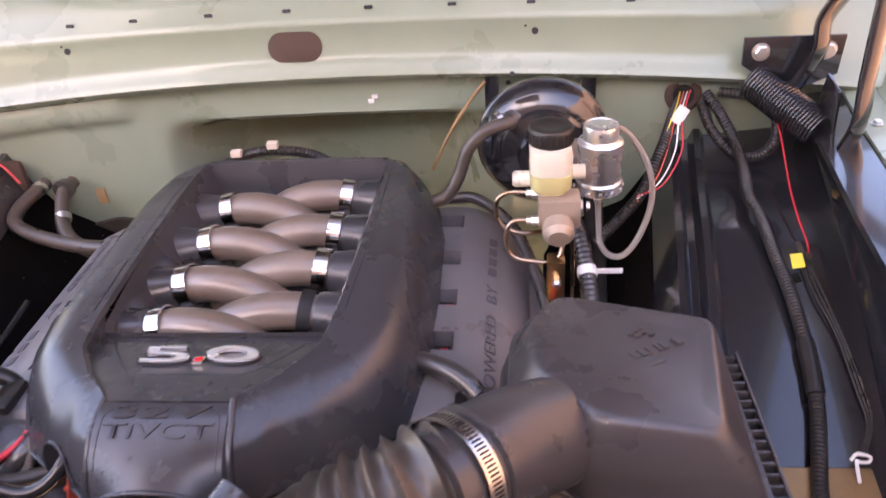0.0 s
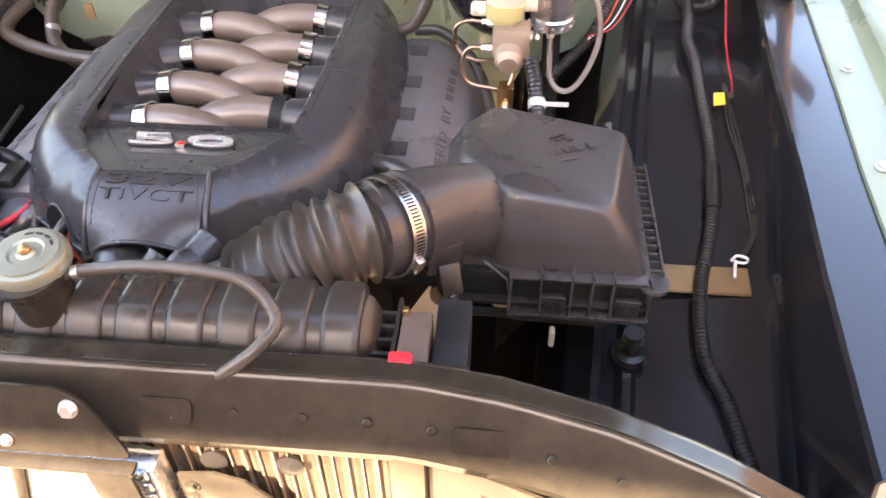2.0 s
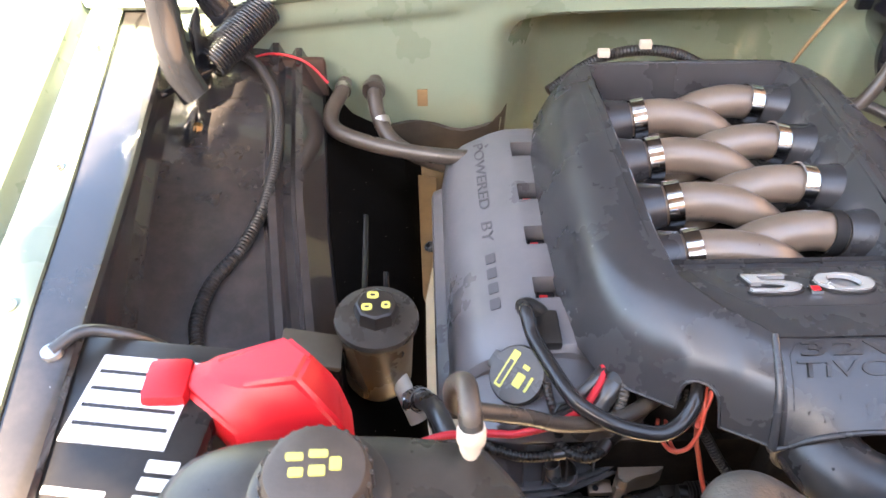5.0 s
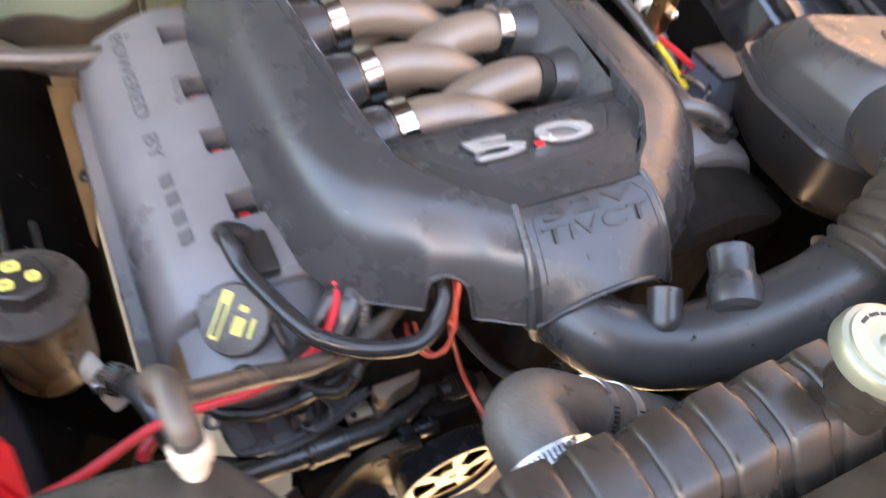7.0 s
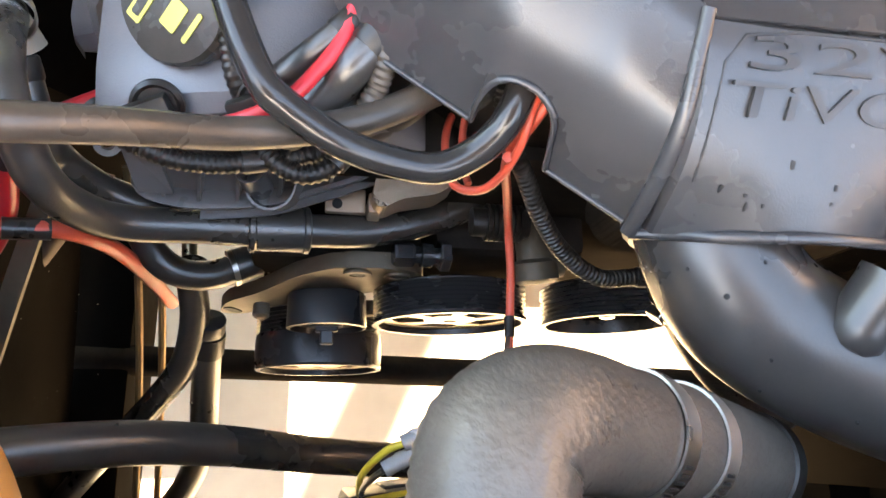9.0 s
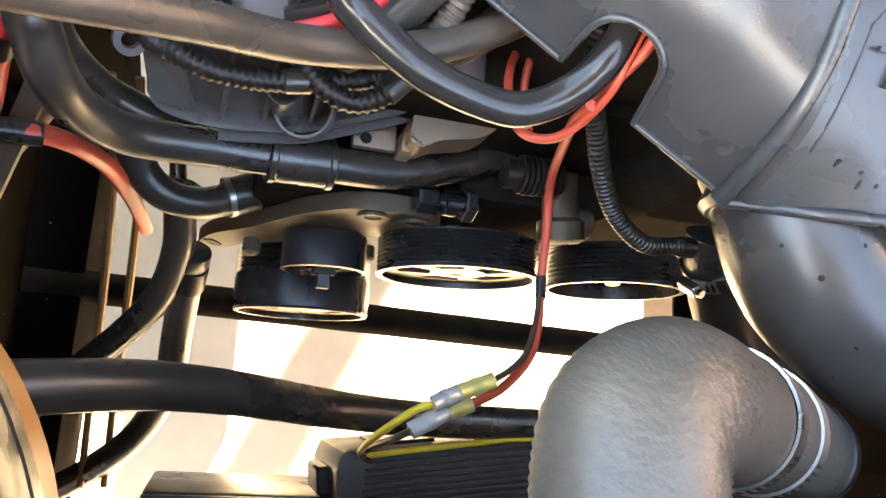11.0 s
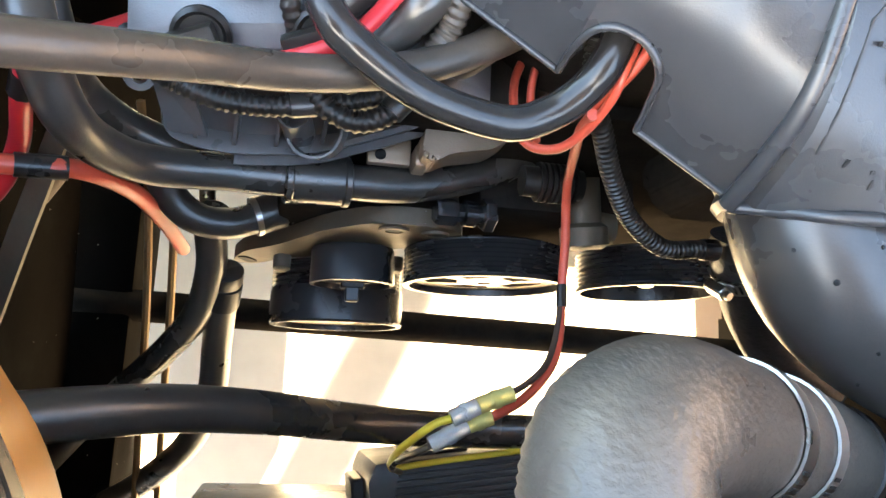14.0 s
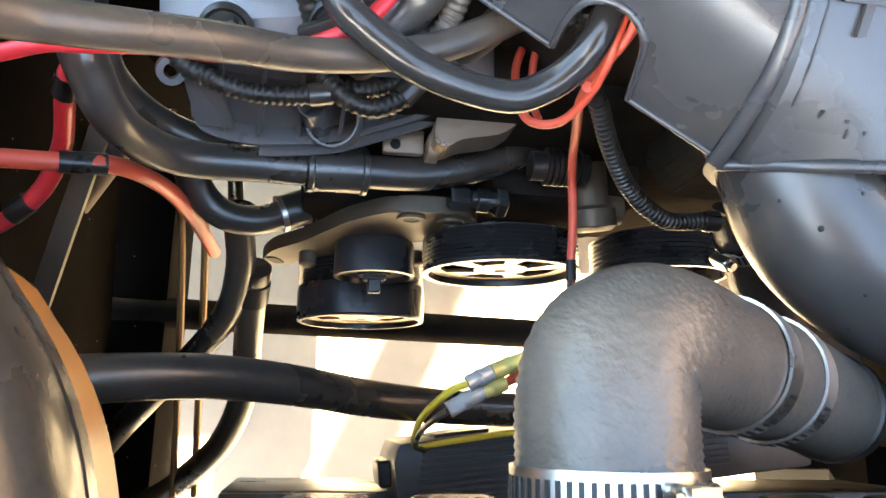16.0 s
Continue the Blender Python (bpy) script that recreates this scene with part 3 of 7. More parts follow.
        rings.append([(sx * x, y - 0.016, 0.986), (sx * x, y - 0.030 - 0.015 * bow, 0.955), (sx * x, y - 0.045 - 0.03 * bow, 0.90), (sx * x, y - 0.040 - 0.04 * bow, 0.84), (sx * x, y - 0.075, 0.80), (sx * x, y - 0.16, 0.785), (sx * x, y - 0.18, 0.70)])
    part("lamp_panel", sheet(loft(rings, closed=False), 0.003), SUPPORT, cross, "glossy dusty black lamp mounting panel")
    for x, z, dy in ((0.47, 0.93, -0.048), (0.62, 0.92, -0.062), (0.78, 0.93, -0.05)):
        bolt("rivet", (sx * x, S_LINE(sx * x) + dy, z), (0, -0.95, 0.3), 0.005, SUPPORT, cross)
part("lower_beam", box(-0.60, 0.60, 0.20, 0.27, 0.42, 0.50, 0.008), SUPPORT, cross)

latch = thing("hood_latch_bracket", "dusty black steel hood latch bracket with bright bolts", "latch bracket", (0.03, 0.19, 0.98))
m = frame_at((0.035, 0.205, 1.030), (1, 0, 0.0), (0, 0.42, 0.9))
poly = [(-0.104, -0.027), (0.099, -0.027), (0.090, -0.012), (0.074, 0.008), (0.064, 0.020), (0.045, 0.030), (-0.055, 0.030), (-0.072, 0.022), (-0.085, 0.006), (-0.100, -0.015)]
part("plate", prism([(p.x, p.y) for p in fillet([(x, y, 0) for x, y in poly], 0.008)], 0.001, 0.004, 0.001, m), SUPPORT, latch)
part("fold", box(-0.070, 0.136, 0.180, 0.192, 0.998, 1.003, 0.0015), SUPPORT, latch)
part("leg", box(0.098, 0.134, 0.180, 0.184, 0.78, 1.002, 0.001), SUPPORT, latch, "dark flat leg with a bolt hole")
part("leg", box(-0.082, -0.050, 0.180, 0.184, 0.78, 1.002, 0.001), SUPPORT, latch, "dark flat leg")
part("rod", tube([(0.042, 0.186, 1.000), (0.036, 0.178, 0.96), (0.022, 0.170, 0.90), (0.012, 0.165, 0.80)], 0.006), SUPPORT, latch, "bent steel latch rod")
for x, yy in ((0.089, 0.014), (0.014, 0.018), (0.036, -0.017)):
    p = m @ Vector((x - 0.035, yy, 0.005))
    bolt("bolt", p, (0, -0.9, 0.42), 0.0062 if yy > 0 else 0.0042, STEEL, latch, "bright zinc bolt")
bolt("bolt", (0.116, 0.180, 0.945), (0, -1, 0), 0.006, STEEL, latch, "bright zinc bolt")

cooler = thing("oil_cooler", "bright bare aluminium stacked-plate oil cooler behind the latch bracket", "cooler", (0.0, 0.14, 0.78))
for k in range(12):
    z = 0.972 - 0.017 * k
    part("plate", prism(rounded(0.236, 0.026, 0.010), z, z + 0.011, 0.002, Matrix.Translation((0.022, 0.205, 0))), ALU, cooler)
part("end_tank", box(-0.098, -0.080, 0.194, 0.218, 0.78, 0.984, 0.004), ALU, cooler)
part("end_tank", box(0.124, 0.142, 0.194, 0.218, 0.78, 0.984, 0.004), ALU, cooler)
baffle = thing("air_baffle", "plain black plate bolted below the radiator support", "baffle", (0.20, 0.21, 0.90))
m = frame_at((0, 0.212, 0), (1, 0, 0), (0, 0, 1))
part("sheet", prism([(0.146, 0.80), (0.146, 0.955), (0.18, 0.960), (0.205, 0.950), (0.250, 0.890), (0.262, 0.80)], -0.0015, 0.0015, 0.0006, m), SUPPORT, baffle)
bolt("bolt", (0.158, 0.210, 0.94), (0, -1, 0), 0.005, SUPPORT, baffle)

baffle = thing("air_baffle", "wide grey dusty plate before the condenser", "baffle", (-0.22, 0.21, 0.85))
part("sheet", prism([(-0.395, 0.62), (-0.395, 0.940), (-0.350, 0.957), (-0.20, 0.967), (-0.106, 0.969), (-0.106, 0.62)], -0.0015, 0.0015, 0.0006, frame_at((0, 0.208, 0), (1, 0, 0), (0, 0, 1))), BAFFLE, baffle)
for x in (-0.33, -0.17):
    bolt("bolt", (x, 0.206, 0.925), (0, -1, 0), 0.005, STEEL, baffle)

condenser = thing("condenser", "brown dusty finned condenser against the radiator", "condenser", (0, 0.26, 0.5))
cb = bmesh.new()
for k in range(150):
    x = -0.325 + k * 0.65 / 149
    v = [cb.verts.new((x, 0.232 + 0.003 * (k % 2), z)) for z in (1.0, 0.50)]
    if k:
        cb.faces.new((prev[0], v[0], v[1], prev[1]))
    prev = v
part("fin_pack", sheet(cb, 0.001), FINS, condenser, sharp=10)
for k in range(53):
    x = -0.325 + k * 0.0125
    part("tube", box(x, x + 0.0014, 0.2283, 0.2335, 0.50, 1.0, 0), FINLINE, condenser)
for x in (-0.20, -0.08, 0.06, 0.175, 0.24):
    part("stud", lathe([(0.011, 0), (0.012, 0.004), (0.006, 0.007)], aim((x, 0.229, 0.955), (0, -1, 0.1)), 16), PLASTIC, condenser)
part("header", box(0.325, 0.355, 0.215, 0.25, 0.5, 1.0, 0.006), FINS, condenser, "bare aluminium header tank")
part("header", box(-0.355, -0.325, 0.215, 0.25, 0.5, 1.0, 0.006), FINS, condenser, "bare aluminium header tank")

radiator = thing("radiator", "radiator with a ribbed black plastic top tank", "radiator", (0.02, 0.31, 0.45))


def tank_profile(grow):
    g = grow
    return [(0.2745 - g, 0.950), (0.2735 - g, 0.998 + g), (0.277 - g, 1.012 + g), (0.292, 1.036 + g), (0.300, 1.0455 + g), (0.309, 1.0485 + g), (0.333, 1.0485 + g), (0.342 + g, 1.044 + g), (0.346 + g, 1.030), (0.347 + g, 0.950)]


def tank_body():
    xs = [(-0.276, 0.80), (-0.268, 0.93), (-0.258, 0.985), (-0.24, 1.0), (0.0, 1.0), (0.27, 1.0), (0.288, 0.985), (0.298, 0.93), (0.306, 0.80)]
    rings = []
    for x, s in xs:
        rings.append([(x, 0.310 + (y - 0.310) * s, 0.95 + (z - 0.95) * s) for y, z in tank_profile(0.004)])
    return loft(rings, closed=True, cap_first=True, cap_last=True)


part("top_tank", tank_body(), RAD, radiator, "black ribbed plastic tank")
for k in range(13):
    x = -0.245 + k * 0.0435
    rings = []
    for dx, g in ((-0.0165, 0.003), (-0.0158, 0.0058), (-0.0135, 0.0076), (-0.0100, 0.0080), (0.0100, 0.0080), (0.0135, 0.0076), (0.0158, 0.0058), (0.0165, 0.003)):
        rings.append([(x + dx, y, z) for y, z in tank_profile(g)])
    part("rib", loft(rings, closed=True, cap_first=True, cap_last=True), RAD, radiator, sharp=50)
part("core", box(-0.30, 0.32, 0.275, 0.305, 0.47, 0.952, 0.003), FINS, radiator, "finned core")
for k in range(5):
    part("side_slat", box(0.303, 0.320, 0.275 + 0.015 * k, 0.279 + 0.015 * k, 1.020, 1.030, 0.001), PLASTIC, radiator)
part("side_channel", box(0.3185, 0.3225, 0.262, 0.352, 0.95, 1.034, 0.0015), PLASTIC, radiator)
for k in range(6):
    part("side_slat", box(-0.298, -0.276, 0.262 + 0.013 * k, 0.267 + 0.013 * k, 0.975, 1.028, 0.001), PLASTIC, radiator)
part("side_channel", box(-0.302, -0.297, 0.255, 0.345, 0.93, 1.03, 0.0015), PLASTIC, radiator)
part("neck", lathe([(0.024, 0.0), (0.024, 0.045), (0.029, 0.050), (0.029, 0.056)], aim((0.021, 0.311, 1.030), (0, -0.08, 1)), 28), RAD, radiator)

cap = thing("pressure_cap", "round dull metal radiator cap on the filler neck", "radiator cap", (0.021, 0.315, 1.082))
m = aim((0.021, 0.316, 1.083), (0, -0.08, 1))
part("skirt", lathe([(0.0300, 0.0), (0.0318, 0.002), (0.0318, 0.010), (0.0300, 0.0140), (0.0265, 0.0150)], m, 40), CAPMETAL, cap)
part("top_plate", lathe([(0.0265, 0.0150), (0.0260, 0.0170), (0.015, 0.0172), (0.013, 0.0155), (0.008, 0.0157), (0.006, 0.018), (0.002, 0.0185)], m, 40), CAPMETAL, cap)
part("rivet", lathe([(0.005, 0.019), (0.004, 0.022), (0.001, 0.0228)], m, 18), BRASS, cap)
for a in range(4):
    ang = a * 0.42 + 0.6
    p = m @ Vector((0.0205 * math.cos(ang), 0.0205 * math.sin(ang), 0.0171))
    part("print_bar", box(-0.0012, 0.0012, -0.0035, 0.0035, 0, 0.0003, 0, 1, frame_at(p, (math.cos(ang), math.sin(ang), 0), (-math.sin(ang), math.cos(ang), 0))), DARKLET, cap)

overflow = thing("overflow_hose", "thin grey rubber overflow hose curving from the radiator cap", "hose", (0.055, 0.312, 1.07))
part("hose", tube([(0.046, 0.312, 1.078), (0.075, 0.313, 1.086), (0.125, 0.308, 1.098), (0.175, 0.300, 1.1045), (0.213, 0.291, 1.1035), (0.237, 0.272, 1.086), (0.2265, 0.256, 1.073), (0.2118, 0.247, 1.0625), (0.1985, 0.2455, 1.0510), (0.186, 0.245, 1.040), (0.172, 0.246, 1.02)], 0.0054, 12), RUBBER_GREY, overflow)

part("spring_clip", lathe([(0.0058, -0.003), (0.0066, -0.003), (0.0066, 0.003), (0.0058, 0.003)], aim((0.060, 0.3127, 1.0815), (1, 0.05, 0.28)), 18), STEEL, overflow, "steel spring clip")

connector = thing("junction_box", "small grey-brown module with a red plug beside the radiator tank", "module", (0.338, 0.30, 0.96))
part("body", box(0.324, 0.350, 0.272, 0.335, 0.965, 1.036, 0.003), material("smoky brown plastic", (0.10, 0.075, 0.06), 0.3), connector)
part("red_plug", prism(rounded(0.019, 0.011, 0.003), 0, 0.014, 0.001, frame_at((0.330, 0.276, 1.034), (1, 0, 0), (0, 1, 0.2))), RED, connector, "red plastic plug")
# solid black box painted as the frame's dark inside
part("hollow_filler", box(0.352, 0.382, 0.285, 0.365, 0.945, 1.022, 0.002), VOID, connector)
part("frame_edge", box(0.352, 0.384, 0.283, 0.287, 1.018, 1.026, 0.001), PLASTIC, connector)
part("post", box(0.324, 0.330, 0.328, 0.335, 1.034, 1.042, 0.002), BRASS, connector)


# ---- engine ----
engine = thing("engine_block", "cast engine block and cylinder heads, blackened under the covers", "engine", (0, 0.85, 0.45))
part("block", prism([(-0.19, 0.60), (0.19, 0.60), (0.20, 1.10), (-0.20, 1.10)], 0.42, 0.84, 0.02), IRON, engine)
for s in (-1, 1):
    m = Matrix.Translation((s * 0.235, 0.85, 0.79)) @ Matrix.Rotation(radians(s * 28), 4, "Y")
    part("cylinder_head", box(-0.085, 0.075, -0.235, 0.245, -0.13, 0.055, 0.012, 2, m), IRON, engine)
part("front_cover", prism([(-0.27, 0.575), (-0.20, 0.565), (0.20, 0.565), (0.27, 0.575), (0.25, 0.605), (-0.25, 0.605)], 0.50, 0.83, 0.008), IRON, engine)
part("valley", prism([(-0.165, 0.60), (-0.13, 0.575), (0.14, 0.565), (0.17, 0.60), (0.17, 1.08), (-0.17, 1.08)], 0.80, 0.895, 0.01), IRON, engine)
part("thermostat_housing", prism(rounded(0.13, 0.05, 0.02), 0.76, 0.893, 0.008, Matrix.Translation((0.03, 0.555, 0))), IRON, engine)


def valve_cover(s, windows, y0, y1, name):
    """Ribbed composite cam cover with four open coil pockets along its inner edge."""
    cover = thing(name, "grey composite valve cover with raised lettering and coil pockets", "valve cover", (s * 0.30, 0.85, 0.80), group="valve covers")
    prof = [(0.205, 0.880), (0.224, 0.893), (0.233, 0.8955), (0.266, 0.8945), (0.272, 0.8935), (0.287, 0.889), (0.294, 0.8865), (0.328, 0.871), (0.336, 0.866), (0.350, 0.852), (0.359, 0.835), (0.363, 0.81), (0.366, 0.785), (0.380, 0.778), (0.382, 0.768)]
    ys = [y0, y0 + 0.006, y0 + 0.018]
    for w in sorted(windows):
        ys += [w - 0.0175, w + 0.0175]
    ys += [y1 - 0.018, y1 - 0.006, y1]
    ys = sorted(ys)
    bm = bmesh.new()
    grid = []
    for i, y in enumerate(ys):
        pull = 0.0
        if i in (0, len(ys) - 1):
            pull = 0.012
        elif i in (1, len(ys) - 2):
            pull = 0.004
        grid.append([bm.verts.new((s * (x - pull * (0.6 if x > 0.3 else -0.2)), y, z - pull)) for x, z in prof])
    for i in range(len(ys) - 1):
        mid = (ys[i] + ys[i + 1]) / 2
        hole = any(abs(mid - w) < 0.006 for w in windows)
        for k in range(len(prof) - 1):
            if hole and k == 2:
                a, b, c, d = grid[i][k], grid[i][k + 1], grid[i + 1][k + 1], grid[i + 1][k]
                low = [bm.verts.new(v.co - Vector((0, 0, 0.030))) for v in (a, b, c, d)]
                top = (a, b, c, d)
                for j in range(4):
                    bm.faces.new((top[j], top[(j + 1) % 4], low[(j + 1) % 4], low[j]))
                bm.faces.new(low)
                continue
            bm.faces.new((grid[i][k], grid[i][k + 1], grid[i + 1][k + 1], grid[i + 1][k]))
    for row, turn in ((grid[0], 1), (grid[-1], -1)):
        low = [bm.verts.new((v.co.x, v.co.y, 0.766)) for v in row]
        for k in range(len(row) - 1):
            if (row[k].co - low[k].co).length > 1e-4:
                bm.faces.new((row[k], row[k + 1], low[k + 1], low[k]))
    part("shell", bm, VALVE, cover, sharp=24)
    for w in windows:
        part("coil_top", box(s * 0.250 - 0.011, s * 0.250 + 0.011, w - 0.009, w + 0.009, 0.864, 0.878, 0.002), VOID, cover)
        part("coil_clip", box(s * 0.254 - 0.005, s * 0.254 + 0.005, w - 0.008, w - 0.002, 0.876, 0.884, 0.001), RED, cover, "red connector clip")
    ym = (y0 + y1) / 2
    slope = Vector((s * 0.034, 0, -0.0155))
    at = Vector((s * 0.3115, 0, 0.8793))
    for word, y, w in (("POWERED", 0.135, 0.155), ("BY", -0.005 if s > 0 else 0.0, 0.042)):
        yy = ym - s * y * 1.0
        if word == "BY":
            yy = ym + s * 0.010
        else:
            yy = ym - s * 0.115
        mm = frame_at(at + Vector((0, yy, 0)), (0, s, 0), -slope * s * s)
        part("lettering", letters(word, 0.015, w, mm, 0.0007, 0.12), LETTER_GREY, cover, "faint raised lettering")
    for k in range(4):
        yy = ym + s * (0.062 + k * 0.026)
        mm = frame_at(at + Vector((0, yy, 0)), (0, s, 0), -slope)
        part("name_bar", prism(rounded(0.017, 0.013, 0.002), -0.0004, 0.0006, 0, mm), LETTER_GREY, cover)
    return cover


valve_cover(1, (1.058, 0.956, 0.862, 0.772), 0.640, 1.115, "valve_cover")
valve_cover(-1, (1.020, 0.920, 0.830, 0.736), 0.645, 1.085, "valve_cover")
for s in (1, -1):
    fc = thing("timing_cover_lobe", "grey composite end lobe of the valve cover with sensors", "engine cover", (s * 0.28, 0.60, 0.80), group="front lobes")
    rings = []
    for y, g in ((0.66, 0.0), (0.600, 0.001), (0.577, 0.003), (0.568, 0.010), (0.564, 0.026)):
        rings.append([(s * x, y, z) for x, z in ((0.16, 0.836), (0.165 + g, 0.852 - g * 0.4), (0.205, 0.868 - g), (0.25, 0.876 - g), (0.30, 0.862 - g), (0.330 - g, 0.848 - g * 0.5), (0.344 - g, 0.838), (0.342 - g, 0.833), (0.26, 0.833))])
    # the +x lobe gets near-black IRON so it sinks into the dark
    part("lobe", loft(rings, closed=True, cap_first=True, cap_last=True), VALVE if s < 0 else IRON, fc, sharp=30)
    if s < 0:
        for x, y, z in ((-0.304, 0.570, 0.8600), (-0.250, 0.572, 0.8720)):
            part("sensor_ring", lathe([(0.014, 0), (0.014, 0.003), (0.012, 0.005), (0.010, 0.003)], aim((x, y, z), (0, -0.7, 0.75)), 24), PLASTIC, fc)
            part("sensor_plug", box(-0.006, 0.006, -0.018, 0.008, 0.0, 0.010, 0.002, 2, aim((x, y - 0.002, z + 0.003), (0, -0.7, 0.75), (1, 0.3, 0.3))), PLASTIC, fc, "ribbed black sensor connector")

for s in (1, -1):
    man = thing("exhaust_manifold", "dark brown cast exhaust manifold under the valve cover edge", "exhaust manifold", (s * 0.375, 0.85, 0.70), group="exhaust manifolds")
    part("log", tube([(s * 0.330, 0.66, 0.715), (s * 0.336, 0.75, 0.715), (s * 0.336, 0.90, 0.712), (s * 0.330, 1.06, 0.700)], 0.024, 14), MANIFOLD, man)
    for y in (0.70, 0.79, 0.89, 0.99):
        part("port", tube([(s * 0.300, y, 0.745), (s * 0.322, y, 0.738), (s * 0.338, y + 0.004, 0.72)], 0.021, 12), MANIFOLD, man)
        bolt("stud", (s * 0.364, y + 0.045, 0.770), (s, 0, 0.5), 0.007, MANIFOLD, man)

# engine cover shell
cover = thing("engine_cover", "moulded black plastic engine cover with crossed runners and chrome badge", "engine cover", (0, 0.82, 0.88))

BOTTOM = [(0, 1.140, 0.925), (-0.080, 1.140, 0.922), (-0.150, 1.138, 0.915), (-0.195, 1.122, 0.905), (-0.226, 1.085, 0.900), (-0.240, 1.00, 0.896), (-0.243, 0.85, 0.893), (-0.240, 0.72, 0.889),
          (-0.232, 0.660, 0.888), (-0.215, 0.618, 0.890), (-0.190, 0.588, 0.895), (-0.1475, 0.5555, 0.9035), (-0.1472, 0.558, 0.922), (-0.1430, 0.561, 0.933), (-0.1350, 0.560, 0.9395), (-0.1240, 0.554, 0.9405),
          (-0.1160, 0.5455, 0.934), (-0.1125, 0.539, 0.918), (-0.1108, 0.5325, 0.9025), (-0.0705, 0.5015, 0.9125), (-0.060, 0.497, 0.922), (-0.045, 0.492, 0.940), (-0.025, 0.490, 0.948), (0, 0.490, 0.951)]
SHOULDER = [(0, 1.136, 0.958), (-0.080, 1.136, 0.958), (-0.145, 1.132, 0.957), (-0.183, 1.112, 0.955), (-0.206, 1.075, 0.954), (-0.218, 1.00, 0.953), (-0.220, 0.85, 0.953), (-0.218, 0.72, 0.953),
            (-0.210, 0.672, 0.953), (-0.196, 0.638, 0.954), (-0.176, 0.613, 0.956), (-0.146, 0.583, 0.958), (-0.142, 0.580, 0.959), (-0.137, 0.577, 0.960), (-0.128, 0.571, 0.961), (-0.117, 0.563, 0.962),
            (-0.108, 0.555, 0.962), (-0.103, 0.549, 0.962), (-0.096, 0.541, 0.962), (-0.0705, 0.521, 0.957), (-0.060, 0.519, 0.960), (-0.045, 0.517, 0.964), (-0.025, 0.516, 0.966), (0, 0.516, 0.967)]
CROWN = [(0, 1.128, 0.975), (-0.080, 1.128, 0.975), (-0.142, 1.124, 0.975), (-0.172, 1.104, 0.976), (-0.187, 1.070, 0.977), (-0.194, 1.00, 0.978), (-0.194, 0.85, 0.979), (-0.190, 0.72, 0.980),
         (-0.183, 0.682, 0.980), (-0.171, 0.653, 0.981), (-0.155, 0.634, 0.981), (-0.132, 0.610, 0.982), (-0.129, 0.607, 0.982), (-0.125, 0.604, 0.982), (-0.118, 0.599, 0.983), (-0.110, 0.592, 0.983),
         (-0.103, 0.585, 0.983), (-0.098, 0.580, 0.983), (-0.092, 0.574, 0.983), (-0.0685, 0.552, 0.982), (-0.060, 0.550, 0.9825), (-0.045, 0.549, 0.9830), (-0.025, 0.548, 0.9835), (0, 0.548, 0.9835)]
RIM = [(0, 1.117, 0.978), (-0.080, 1.117, 0.978), (-0.140, 1.115, 0.978), (-0.147, 1.105, 0.978), (-0.150, 1.07, 0.980), (-0.149, 1.00, 0.983), (-0.146, 0.85, 0.985), (-0.141, 0.72, 0.985),
       (-0.138, 0.690, 0.985), (-0.134, 0.660, 0.985), (-0.124, 0.642, 0.986), (-0.106, 0.615, 0.987), (-0.104, 0.612, 0.987), (-0.101, 0.609, 0.987), (-0.097, 0.604, 0.988), (-0.092, 0.600, 0.988),
       (-0.087, 0.595, 0.988), (-0.083, 0.592, 0.988), (-0.079, 0.588, 0.989), (-0.066, 0.572, 0.9895), (-0.058, 0.570, 0.9880), (-0.045, 0.569, 0.9880), (-0.025, 0.568, 0.9882), (0, 0.568, 0.9882)]


def mirror_ring(half):
    """The left half of a ring and its mirror; the notch in the lower edge is on the left alone."""
    right = [Vector((-x, y, z)) for x, y, z in half]
    p, q = right[11], right[18]
    for i in range(12, 18):
        straight = p.lerp(q, (i - 11) / 7)
        if straight.z < right[i].z - 0.012:
            right[i] = straight
    left = [Vector(p) for p in half]
    for side, s in ((left, -1), (right, 1)):
        side[20].x = s * 0.0662
        for i in range(20, 24):
            side[i] += Vector((0, -0.0022, 0.0016))
    return left + right[-2:0:-1]


def cover_shell():
    """Loft from the lower edge over the shoulder to the rim, then down the inner lip."""
    base = [mirror_ring(h) for h in (BOTTOM, SHOULDER, CROWN, RIM)]
    inner = []
    for p in base[3]:
        q = p.copy()
        if p.y > 0.66:
            q.z -= 0.004
            q.x *= 0.975
            if p.y > 1.1:
                q.y -= 0.004
        else:
            q.z -= 0.0025
            q.y += 0.003
            q.x *= 0.97
        inner.append(q)
    keys = base + [inner]
    rings = []
    count = len(keys[0])
    for seg in range(len(keys) - 1):
        steps = 4 if seg < 3 else 1
        for k in range(steps):
            t = k / steps
            ring = []
            for i in range(count):
                a = keys[seg - 1][i] if seg else keys[0][i] * 2 - keys[1][i]
                b, c = keys[seg][i], keys[seg + 1][i]
                d = keys[seg + 2][i] if seg + 2 < len(keys) - 1 else c * 2 - b
                if seg == 3:
                    ring.append(b.lerp(c, t))
                else:
                    ring.append(0.5 * ((2 * b) + (c - a) * t + (2 * a - 5 * b + 4 * c - d) * t * t + (3 * b - a - 3 * c + d) * t ** 3))
            rings.append(ring)
    rings.append(inner)
    rings.append([Vector((p.x * 0.988, p.y, 0.946)) if p.y < 0.72 else p + Vector((-0.001 * p.x, -0.0005, -0.002)) for p in inner])
